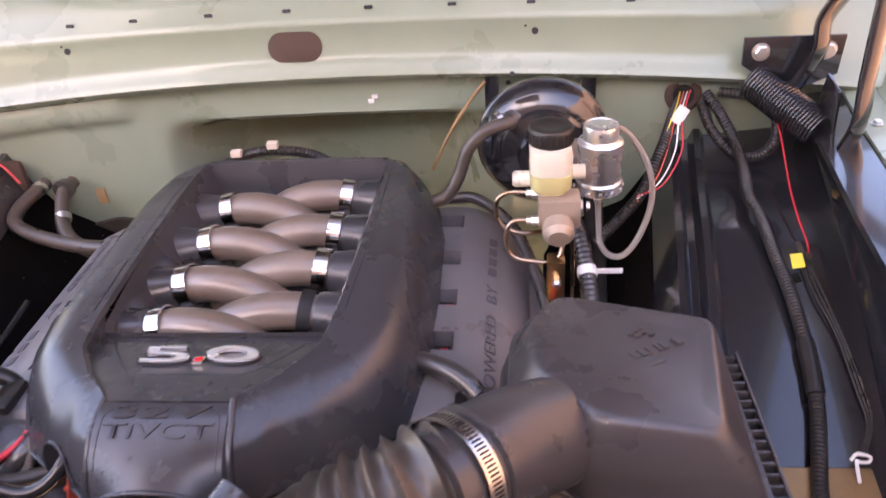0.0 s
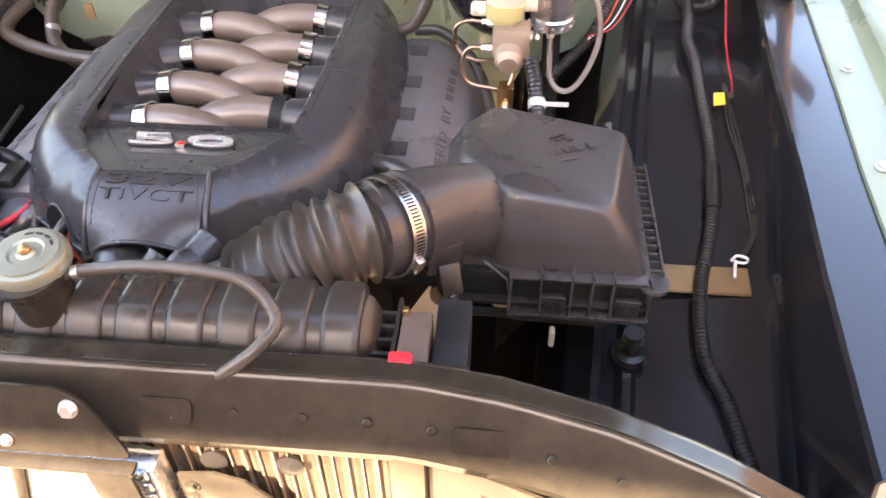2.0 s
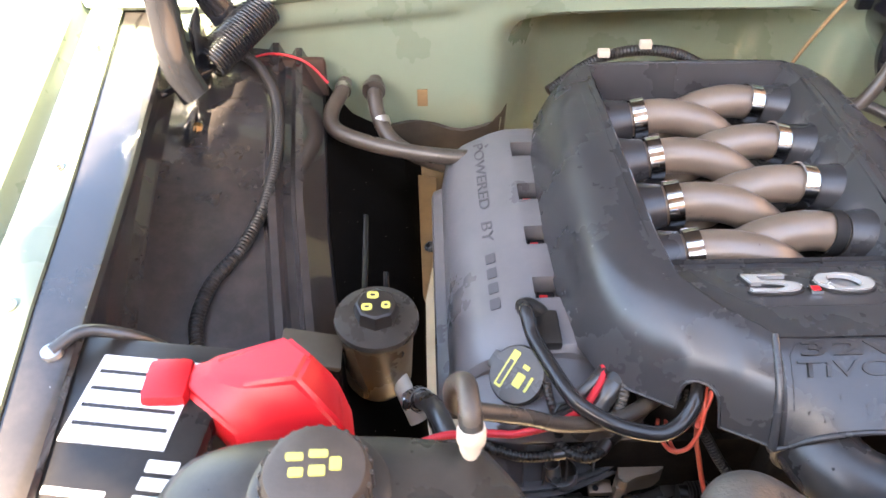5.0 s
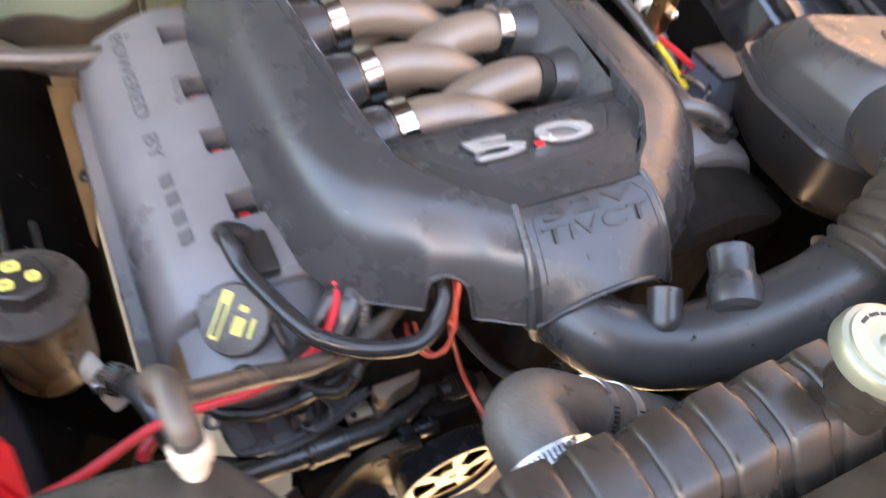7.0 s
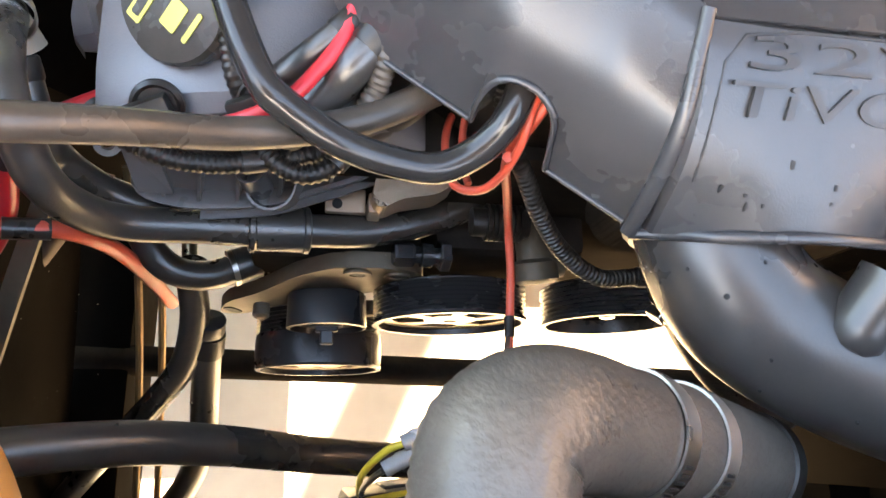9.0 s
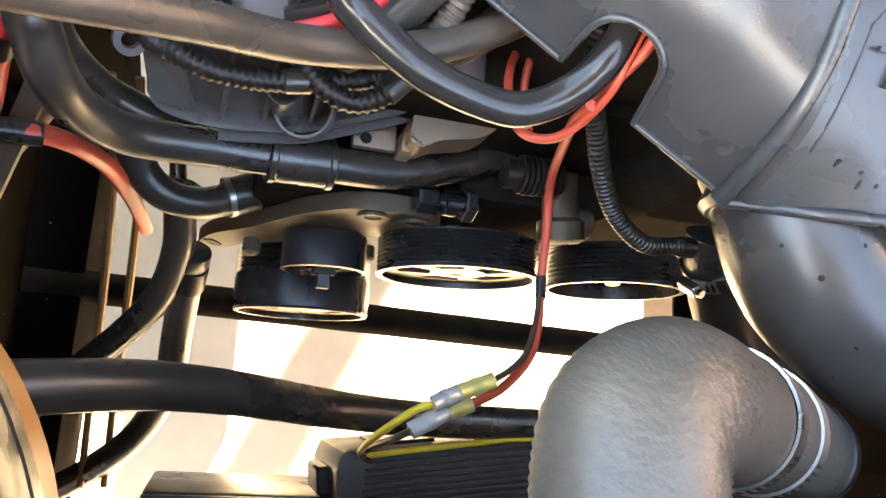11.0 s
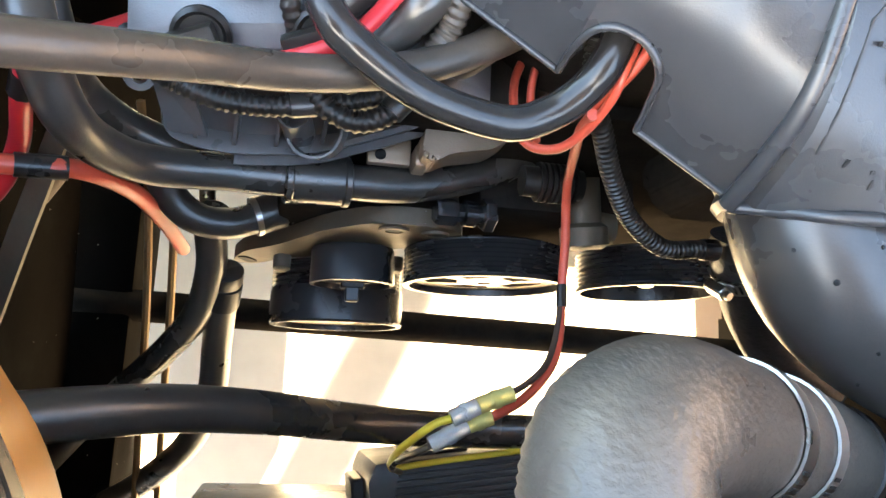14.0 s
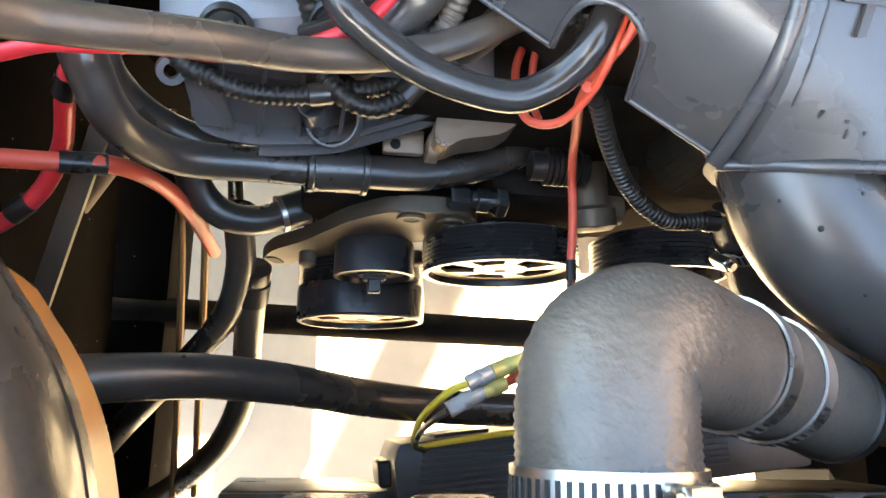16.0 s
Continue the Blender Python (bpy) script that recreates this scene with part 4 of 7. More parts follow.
    under = [p + Vector((-0.003 * (1 if p.x > 0 else -1), 0.003 if p.y < 0.9 else -0.003, 0.0)) for p in base[0]]
    deep = [p + Vector((-0.010 * (1 if p.x > 0 else -1), 0.009 if p.y < 0.9 else -0.009, 0.001)) for p in base[0]]
    return loft([deep, under] + rings, closed=True)


shell_bm = cover_shell()
bmesh.ops.recalc_face_normals(shell_bm, faces=shell_bm.faces)
shell_bm.normal_update()
SHELL = BVHTree.FromBMesh(shell_bm)
part("shell", shell_bm, COVER, cover, sharp=33)


def on_shell(x, y, lift=0.0):
    """A point on the cover's skin seen from above, and its normal."""
    hit, normal = SHELL.ray_cast(Vector((x, y, 1.2)), Vector((0, 0, -1)))[:2]
    normal = normal if normal.z > 0 else -normal
    return hit + normal * lift, normal


def shell_pose(x, y, lift=0.0):
    p, n = on_shell(x, y, lift)
    return frame_at(p, (1, 0, 0), (0, n.z, -n.y))



# badge panel, just under the rim and rising to the front
panel = [(-0.126, 0.698, 0.963), (-0.130, 0.672, 0.970), (-0.120, 0.645, 0.977), (-0.085, 0.602, 0.984), (-0.064, 0.5695, 0.9893), (0.064, 0.5695, 0.9893), (0.085, 0.602, 0.984), (0.120, 0.645, 0.977), (0.130, 0.672, 0.970), (0.126, 0.698, 0.963)]


def panel_z(y):
    return 0.963 + (0.698 - y) * 0.205


bm = bmesh.new()
panel = [(x * (1.0 + 0.06 * smooth(0.58, 0.66, y)), y, z) for x, y, z in panel]
up = [bm.verts.new((x, y, panel_z(y))) for x, y, z in panel]
lo = [bm.verts.new((x, y, panel_z(y) - 0.03)) for x, y, z in panel]
bm.faces.new(up)
bm.faces.new(lo[::-1])
for i in range(len(panel)):
    j = (i + 1) % len(panel)
    bm.faces.new((up[i], up[j], lo[j], lo[i]))
part("badge_panel", bm, COVER, cover)
P_UP = Vector((0, 1, -0.205))


def on_panel(x, y, lift=0.0):
    return Vector((x, y, panel_z(y) + lift))


def groove(points, width, depth, name="groove", mat=None, parent=None):
    """A narrow bead along points, dark by default for a groove's shade."""
    return part(name, sweep(bmesh.new(), [Vector(p) for p in points], width, 6), mat or DARKLET, parent or cover)


groove([on_panel(x, y, -0.0002) for x, y in ((-0.112, 0.688), (-0.108, 0.676), (-0.074, 0.628), (-0.060, 0.618), (0.060, 0.618), (0.074, 0.628), (0.108, 0.676), (0.112, 0.688), (-0.112, 0.688))], 0.0007, 0)

badge = thing("badge", "chrome 5.0 badge with a red square on the cover", "badge", (0, 0.652, 0.974))
for ch, x, w in (("5", -0.036, 0.060), ("0", 0.038, 0.064)):
    m = frame_at(on_panel(x, 0.653, 0.0012), (1, 0, 0), P_UP)
    part("backing", letters(ch, 0.0365, w, m @ Matrix.Translation((0, 0, -0.0012)), 0.0032, -0.10), DARKLET, badge)
    part("numeral", letters(ch, 0.0320, w - 0.005, m, 0.0046, -0.10), BADGE, badge, "chrome numeral", sharp=20)
m = frame_at(on_panel(0.004, 0.642, 0.001), (1, 0, 0), P_UP)
part("point", prism(rounded(0.0125, 0.0115, 0.001), 0, 0.0036, 0.0007, m), CHROME, badge)
part("point_inlay", prism(rounded(0.0085, 0.0075, 0.0006), 0.003, 0.0042, 0.0003, m), RED, badge, "red square decimal point")

# front plate: outline bead and engraved figures
part("lettering", letters("32V", 0.0140, 0.098, shell_pose(0, 0.5555, -0.0006), 0.0016, 0.05), LETTER, cover, "raised black figures")
part("lettering", letters("TiVCT", 0.0150, 0.110, shell_pose(0, 0.5375, -0.0008), 0.0020, 0.05), LETTER, cover, "raised black figures")
outline = [(-0.0605, 0.510), (-0.0605, 0.522), (-0.0600, 0.536), (-0.0590, 0.551), (-0.0500, 0.5625), (-0.025, 0.5655), (0, 0.5655), (0.025, 0.5655), (0.0500, 0.5625), (0.0590, 0.551), (0.0600, 0.536), (0.0605, 0.522), (0.0605, 0.510)]
groove([on_shell(x, y, 0.0001)[0] for x, y in outline], 0.0007, 0)
# rolled beads where the front plate meets the side facets
for s in (-1, 1):
    line = spline([(s * 0.0735, 0.4985, 0.9155), (s * 0.0725, 0.508, 0.935), (s * 0.0710, 0.521, 0.9565), (s * 0.0700, 0.536, 0.972), (s * 0.0690, 0.553, 0.9825), (s * 0.0665, 0.572, 0.9905)], 5)
    part("edge_bead", sweep(bmesh.new(), line, lambda i: 0.0048 - 0.0016 * i / 25, 12), COVER, cover, sharp=60)
lip = [(0.073, 0.497, 0.9145), (0.060, 0.4945, 0.9240), (0.045, 0.4895, 0.9415), (0.025, 0.4878, 0.9500), (0.0, 0.4876, 0.9530)]
part("arch_lip", sweep(bmesh.new(), spline([(-x, y, z) for x, y, z in lip] + [(x, y, z) for x, y, z in lip[-2::-1]], 5), 0.0028, 10), COVER, cover, sharp=60)
notch = [(-0.1478, 0.5545, 0.9045), (-0.1476, 0.557, 0.922), (-0.1434, 0.5600, 0.9335), (-0.1352, 0.5588, 0.9403), (-0.1238, 0.5528, 0.9413), (-0.1153, 0.5443, 0.9345), (-0.1118, 0.538, 0.918), (-0.1101, 0.5315, 0.9030)]
part("notch_lip", sweep(bmesh.new(), spline(notch, 5), 0.0019, 8), COVER, cover, sharp=60)
for a, b in (((-0.190, 0.587, 0.8952), (-0.1478, 0.5548, 0.9038)), ((-0.1105, 0.5318, 0.9028), (-0.0707, 0.5010, 0.9128))):
    part("lower_lip", sweep(bmesh.new(), [Vector(a).lerp(Vector(b), k / 6) for k in range(7)], 0.0016, 8), COVER, cover, sharp=60)
# long side grooves
for s in (-1, 1):
    groove([(s * 0.170, 1.085, 0.9785), (s * 0.172, 1.00, 0.9812), (s * 0.170, 0.85, 0.9826), (s * 0.166, 0.74, 0.9832)], 0.0007, 0)
    groove([(s * 0.157, 1.075, 0.9792), (s * 0.158, 1.00, 0.9822), (s * 0.156, 0.85, 0.9838), (s * 0.150, 0.72, 0.9846)], 0.0007, 0)
part("fastener", lathe([(0.0035, 0), (0.003, 0.002), (0.001, 0.0028)], aim((-0.146, 0.655, 0.9825), (0, 0, 1)), 12), DARKLET, cover)
# water drops and specks on the front plate
rng = random.Random(4)
for k in range(12):
    x, y = rng.uniform(-0.056, 0.056), 0.499 + 0.034 * rng.random() ** 1.6
    part("speck", prism(rounded(rng.uniform(0.0010, 0.0022), rng.uniform(0.0015, 0.0045), 0.0005, 2), -0.0003, 0.0003, 0, shell_pose(x, y)), VOID, cover)

# recess floor and the eight runners
bm = bmesh.new()
vs = []
for ring_z, k in ((0.979, 0.985), (0.900, 0.72)):
    vs.append([bm.verts.new(p) for p in ((-0.150 * k, 1.113, ring_z), (0.150 * k, 1.113, ring_z), (0.146 * k, 0.85, ring_z + 0.002), (0.139 * k, 0.699, ring_z - 0.010), (-0.139 * k, 0.699, ring_z - 0.010), (-0.146 * k, 0.85, ring_z + 0.002))])
for i in range(6):
    j = (i + 1) % 6
    bm.faces.new((vs[0][i], vs[1][i], vs[1][j], vs[0][j]))
bm.faces.new(vs[1])
part("recess", bm, COVER, cover)
part("rear_wall", sheet(loft([[(-0.146, 1.1135, 0.9775), (0.146, 1.1135, 0.9775)], [(-0.142, 1.106, 0.952), (0.142, 1.106, 0.952)], [(-0.136, 1.100, 0.915), (0.136, 1.100, 0.915)]], closed=False), 0.002), COVER, cover)
LEFT_Y, RIGHT_Y = (1.031, 0.933, 0.835, 0.745), (1.067, 0.963, 0.868, 0.776)
for s, ys in ((-1, LEFT_Y), (1, RIGHT_Y)):
    for n, y in enumerate(ys):
        sk = -0.010
        pts = [(s * 0.120, y, 0.926), (s * 0.088, y, 0.9365), (s * 0.060, y + sk * 0.2, 0.942), (s * 0.028, y + sk * 0.5, 0.9405), (s * -0.006, y + sk * 0.9, 0.930), (s * -0.036, y + sk * 1.3, 0.908), (s * -0.056, y + sk * 1.6, 0.882)]
        run = part("runner", tube(pts, 0.0242, 22), RUNNER, cover, "arched satin grey-brown runner")
        ax = Vector((s * -0.97, 0, 0.20)).normalized()
        part("boot", lathe([(0.027, -0.006), (0.0285, -0.010), (0.031, -0.022), (0.038, -0.045), (0.046, -0.072), (0.036, -0.074)], aim(Vector((s * 0.092, y, 0.9355)), ax), 26), COVER, cover)
        if not (s > 0 and n == 3):
            band = aim(Vector((s * 0.086, y, 0.9370)), ax)
            part("runner_clamp", lathe([(0.0270, -0.0095), (0.0296, -0.0090), (0.0296, 0.0090), (0.0270, 0.0095), (0.0270, -0.0095)], band, 32, cap=False), CHROME, cover, "bright chrome clamp band")
        else:
            part("socket", lathe([(0.0262, -0.008), (0.0282, -0.008), (0.0282, 0.008), (0.0262, 0.008), (0.0262, -0.008)], aim(Vector((s * 0.086, y, 0.9370)), ax), 26, cap=False), VOID, cover, "open black socket with its clamp missing")

# hoses and harness behind the cover
hb = thing("rear_harness", "dark wire harness with white connectors behind the engine cover", "harness", (-0.05, 1.17, 0.95))
part("loom", loom([(-0.20, 1.13, 0.925), (-0.13, 1.165, 0.955), (-0.07, 1.17, 0.970), (0.0, 1.175, 0.962), (0.06, 1.17, 0.935)], 0.009), PLASTIC, hb)
for x, y, z in ((-0.115, 1.162, 0.972), (-0.052, 1.165, 0.984)):
    part("connector", box(x - 0.009, x + 0.009, y - 0.007, y + 0.006, z - 0.006, z + 0.005, 0.002), BEIGE, hb, "white connector")


# ---- air intake ----
airbox = thing("air_box", "black plastic air filter box with a sloping lid", "air box", (0.48, 0.58, 0.82))
LID_TOP = [(0.392, 0.712, 1.009), (0.549, 0.690, 0.993), (0.517, 0.503, 1.021), (0.412, 0.507, 1.036), (0.362, 0.575, 1.033), (0.354, 0.645, 1.024)]
LID_MID = [(0.383, 0.738, 0.978), (0.560, 0.704, 0.966), (0.546, 0.492, 0.980), (0.404, 0.486, 0.992), (0.338, 0.566, 0.995), (0.338, 0.662, 0.990)]
LID_RIM = [(0.374, 0.748, 0.946), (0.564, 0.712, 0.940), (0.563, 0.486, 0.942), (0.405, 0.490, 0.943), (0.333, 0.560, 0.952), (0.335, 0.668, 0.952)]


def round_ring(ring, step=4):
    p = [Vector(q) for q in ring]
    out = []
    k = len(p)
    for i in range(k):
        a, b, c, d = p[i - 1], p[i], p[(i + 1) % k], p[(i + 2) % k]
        for j in range(step):
            t = j / step
            out.append(0.5 * ((2 * b) + (c - a) * t + (2 * a - 5 * b + 4 * c - d) * t * t + (3 * b - a - 3 * c + d) * t ** 3))
    return out


def lid_ring(t, inset=0.0, drop=0.0, r=0.02):
    c = Vector((0.465, 0.610, 0))
    ring = []
    for a, b, d in zip(LID_RIM, LID_MID, LID_TOP):
        p = Vector(a).lerp(Vector(b), t * 2) if t < 0.5 else Vector(b).lerp(Vector(d), t * 2 - 1)
        flat = Vector((p.x, p.y, 0)) - c
        flat = flat * (1 - inset / flat.length)
        ring.append(c + flat + Vector((0, 0, p.z - drop)))
    return fillet(ring, r, 5)


LID0 = lid_ring(0, 0, 0, 0.016)
part("lid", loft([LID0, lid_ring(0.06, 0.0, 0, 0.016), lid_ring(0.44, -0.001, 0, 0.018), lid_ring(0.52, -0.001, 0, 0.018), lid_ring(0.90, -0.001, 0.0, 0.018), lid_ring(0.955, -0.0005, 0.0, 0.018), lid_ring(0.985, 0.0012, -0.0002, 0.018), lid_ring(1.0, 0.0040, -0.0004, 0.017), lid_ring(1.0, 0.0075, -0.0005, 0.016), lid_ring(1.0, 0.03, -0.0006, 0.012)], closed=True, cap_last=True), AIRBOX, airbox, "satin black sloping lid", sharp=50)
CEN = Vector((0.465, 0.610, 0))
rim = [CEN + (Vector((p.x, p.y, 0)) - CEN) * 1.035 + Vector((0, 0, p.z)) for p in LID0]
part("rim", loft([[p + Vector((0, 0, 0.002)) for p in rim], [p + Vector((0, 0, -0.010)) for p in rim], [p + Vector((-0.004, 0.004, -0.014)) for p in rim]], closed=True, cap_first=True, cap_last=True), AIRBOX, airbox)
low = []
for k, (dz, g) in enumerate(((-0.012, 0.985), (-0.05, 0.95), (-0.085, 0.90), (-0.115, 0.74))):
    low.append([CEN + (Vector((p.x, p.y, 0)) - CEN) * g + Vector((0, 0, p.z + dz)) for p in LID0])
part("lower_box", loft(low, closed=True, cap_last=True), PLASTIC, airbox, "dull black ribbed lower half")
for k in range(15):
    y = 0.499 + k * 0.0132
    part("edge_rib", box(0.560, 0.580, y, y + 0.0028, 0.922, 0.944, 0.0008), AIRBOX, airbox)
part("edge_rail", box(0.5785, 0.5815, 0.494, 0.692, 0.924, 0.946, 0.0010), AIRBOX, airbox)
part("corner_tab", prism(rounded(0.030, 0.034, 0.012), 0, 0.005, 0.001, Matrix.Translation((0.570, 0.486, 0.935))), AIRBOX, airbox)
# latch frame along the front: top lip, ribs, two clips, black block for channel shade
part("top_lip", box(0.416, 0.562, 0.474, 0.488, 0.943, 0.9460, 0.001), AIRBOX, airbox)
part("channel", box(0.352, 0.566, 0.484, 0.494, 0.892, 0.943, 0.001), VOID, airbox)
part("ledge", box(0.416, 0.570, 0.472, 0.488, 0.888, 0.8915, 0.001), AIRBOX, airbox)
part("ledge", box(0.350, 0.566, 0.474, 0.486, 0.906, 0.9085, 0.001), PLASTIC, airbox)
part("lower_ledge", box(0.350, 0.560, 0.478, 0.490, 0.878, 0.8815, 0.001), PLASTIC, airbox)
for x, top in ((0.4165, 0.946), (0.449, 0.954), (0.482, 0.953), (0.504, 0.952), (0.526, 0.951), (0.5655, 0.944)):
    part("rib", box(x, x + 0.0026, 0.473, 0.488, 0.889, top, 0.0008), AIRBOX, airbox)
part("strap", sweep(bmesh.new(), [Vector(p) for p in ((0.366, 0.500, 0.952), (0.388, 0.486, 0.957), (0.414, 0.477, 0.938), (0.417, 0.474, 0.914), (0.417, 0.474, 0.890))], 0.0018, 6), AIRBOX, airbox)
for x in (0.464, 0.545):
    part("clip", box(x - 0.013, x + 0.013, 0.472, 0.480, 0.896, 0.920, 0.0015), PLASTIC, airbox)
    for dx in (-0.006, 0.006):
        part("clip_eye", box(x + dx - 0.004, x + dx + 0.004, 0.4705, 0.4735, 0.901, 0.915, 0.001), VOID, airbox)
    part("clip_edge", box(x - 0.0135, x + 0.0135, 0.4702, 0.4732, 0.9195, 0.9220, 0.0006), AIRBOX, airbox)
part("foot", lathe([(0.012, 0), (0.013, 0.03), (0.02, 0.033), (0.021, 0.042)], aim((0.566, 0.500, 0.842), (0, 0, -1)), 18), PLASTIC, airbox, "rubber foot")
part("bracket_tab", box(0.466, 0.472, 0.476, 0.488, 0.835, 0.858, 0.001), BEIGE, airbox, "pale metal tab")
m = frame_at((0.4584, 0.6018, 1.0170), (0.783, 0.595, -0.184), (-0.609, 0.793, -0.028))
for x, w in ((-0.066, 0.008), (-0.056, 0.004), (-0.047, 0.009), (-0.030, 0.004), (-0.022, 0.008), (-0.011, 0.008), (0.000, 0.008), (0.011, 0.008), (0.022, 0.008), (0.032, 0.004), (0.041, 0.009), (0.060, 0.010)):
    part("text_bar", prism(rounded(w, 0.011, 0.001, 2), -0.004, 0.0007, 0, m @ Matrix.Translation((x, 0.004, 0))), AIRBOX, airbox)
part("text_underline", prism(rounded(0.098, 0.004, 0.001, 2), -0.004, 0.0009, 0.0003, m @ Matrix.Translation((-0.028, -0.015, 0))), AIRBOX, airbox)
for x, y in ((0.030, 0.028), (0.040, 0.030), (0.034, 0.036), (0.045, 0.024), (0.026, 0.034), (0.043, 0.037)):
    part("text_bar", prism(rounded(0.008, 0.0035, 0.001, 2), -0.004, 0.0007, 0, m @ Matrix.Translation((x, y, 0))), AIRBOX, airbox)

# duct from the lid to the hose, with the sensor in it
duct = []
for c, r in (((0.450, 0.615, 0.945), 0.044), ((0.402, 0.566, 0.968), 0.050), ((0.358, 0.516, 1.000), 0.050), ((0.322, 0.476, 1.024), 0.047), ((0.294, 0.444, 1.034), 0.0455), ((0.276, 0.426, 1.039), 0.0450)):
    duct.append((Vector(c), r))
line = [d[0] for d in duct]
part("duct", sweep(bmesh.new(), spline(line, 4), lambda i: duct[min(len(duct) - 1, i // 4)][1] + ((duct[min(len(duct) - 1, i // 4 + 1)][1] - duct[min(len(duct) - 1, i // 4)][1]) * (i % 4) / 4), 28), AIRBOX, airbox, sharp=50)
D_AX = Vector((-0.66, -0.72, 0.22)).normalized()
part("duct_flange", lathe([(0.046, -0.004), (0.0505, -0.003), (0.0505, 0.003), (0.046, 0.004)], aim((0.307, 0.459, 1.030), D_AX), 32), AIRBOX, airbox)

sensor = thing("air_flow_sensor", "black air flow sensor with a wrapped cable and white tape", "sensor", (0.345, 0.44, 0.95))
part("body", box(-0.015, 0.015, -0.020, 0.020, -0.010, 0.014, 0.004, 2, aim((0.345, 0.448, 1.000), (0.45, -0.75, 0.1), (1, 0.4, 0))), PLASTIC, sensor)
part("plug", box(-0.011, 0.011, -0.010, 0.010, 0.0, 0.034, 0.003, 2, aim((0.352, 0.436, 1.000), (0.15, -0.35, -0.75))), PLASTIC, sensor)
part("screw_head", lathe([(0.007, 0), (0.007, 0.004), (0.004, 0.007)], aim((0.325, 0.438, 1.011), (0, -0.8, 0.6)), 12), BRASS, sensor)
part("cable", loom([(0.356, 0.424, 0.980), (0.360, 0.414, 0.968), (0.366, 0.406, 0.952), (0.370, 0.402, 0.938)], 0.0060, 0.004), PLASTIC, sensor)
part("white_tape", tube([(0.3685, 0.4035, 0.944), (0.3705, 0.4010, 0.926)], 0.0080), WHITE, sensor, "white tape wrap")
part("cable_tail", tube([(0.3705, 0.401, 0.928), (0.370, 0.398, 0.905), (0.362, 0.392, 0.885), (0.345, 0.386, 0.872)], 0.0072), PLASTIC, sensor)

intake = thing("intake_hose", "black corrugated and smooth rubber intake hose ahead of the engine", "hose", (0.1, 0.43, 0.87))
line = resample(spline([(0.296, 0.447, 1.033), (0.258, 0.424, 1.034), (0.212, 0.408, 1.016), (0.172, 0.400, 0.988)], 10), 0.0022)
part("bellows", sweep(bmesh.new(), line, lambda i: 0.0445 + 0.0062 * (1 - abs(math.sin(math.pi * i * 0.0022 / 0.0145)) ** 0.6 * 2 + 0.5) * 1.0 if i > 3 else 0.044, 30), BELLOWS, intake, "ribbed rubber bellows", sharp=60)
tube_bm = sweep(bmesh.new(), spline([(0.178, 0.404, 0.982), (0.145, 0.405, 0.964), (0.10, 0.415, 0.938), (0.055, 0.430, 0.915), (0.020, 0.447, 0.905), (-0.012, 0.470, 0.905), (-0.028, 0.505, 0.907), (-0.030, 0.545, 0.910)], 8), lambda i: 0.037 + 0.007 * smooth(30, 0, i), 30)
bmesh.ops.recalc_face_normals(tube_bm, faces=tube_bm.faces)
tube_bm.normal_update()
SKIN = BVHTree.FromBMesh(tube_bm)
part("tube", tube_bm, INTAKE, intake, "smooth black intake tube", sharp=60)
for k in range(46):
    x, y = rng.uniform(-0.06, 0.13), rng.uniform(0.39, 0.53)
    hit, n = SKIN.ray_cast(Vector((x, y, 1.2)), Vector((0, 0, -1)))[:2]
    if hit is not None:
        part("droplet", lathe([(rng.uniform(0.0008, 0.0017), 0), (0.0007, 0.0006)], aim(hit, n), 7), VOID, intake)
part("cuff", lathe([(0.038, -0.012), (0.041, -0.008), (0.0385, -0.002), (0.041, 0.004), (0.038, 0.010)], aim((-0.028, 0.512, 0.905), (0, 1, 0)), 32), RUBBER, intake)
part("nipple", lathe([(0.004, -0.012), (0.016, -0.0115), (0.0212, -0.007), (0.0222, 0.000), (0.0222, 0.016), (0.0210, 0.0185), (0.0188, 0.019), (0.0188, 0.041), (0.0194, 0.0425), (0.0194, 0.0455), (0.0165, 0.0455), (0.0160, 0.01)], aim((0.0766, 0.4344, 0.9632), (0.47, 0.86, 0.23)), 32), INTAKE, intake, "open black stepped nipple")
part("nipple", lathe([(0.004, -0.012), (0.011, -0.0115), (0.0142, -0.007), (0.0147, 0.0), (0.0147, 0.021), (0.0152, 0.0225), (0.0152, 0.0255), (0.0122, 0.0255), (0.0115, 0.005)], aim((0.0250, 0.4520, 0.9385), (0.43, 0.78, 0.46)), 28), INTAKE, intake, "open black nipple")
worm_clamp((0.293, 0.4435, 1.0345), D_AX, 0.0492, 0.016, STEEL, intake, (0.55, -0.75, -0.2))


# ---- brake hydraulics ----
booster = thing("brake_booster", "round gloss black brake booster on the green firewall", "brake booster", (0.389, 1.25, 0.90))
m = aim((0.389, 1.255, 0.993), (0, -1, 0.02))
part("shell", lathe([(0.062, 0.0), (0.066, 0.02), (0.080, 0.105), (0.097, 0.118), (0.101, 0.122), (0.101, 0.132), (0.097, 0.136), (0.095, 0.149), (0.084, 0.160), (0.067, 0.166), (0.063, 0.174), (0.040, 0.180), (0.036, 0.192)], m, 56), GLOSS, booster, sharp=40)
part("check_valve", lathe([(0.016, 0.0), (0.016, 0.014), (0.012, 0.018), (0.009, 0.03)], aim((0.345, 1.105, 1.045), (-0.2, -1, 0.1)), 20), RUBBER, booster, "black rubber check valve")
for x in (0.310, 0.468):
    part("mount_strap", box(x - 0.012, x + 0.012, 1.236, 1.250, 1.00, 1.075, 0.003), GLOSS, booster)

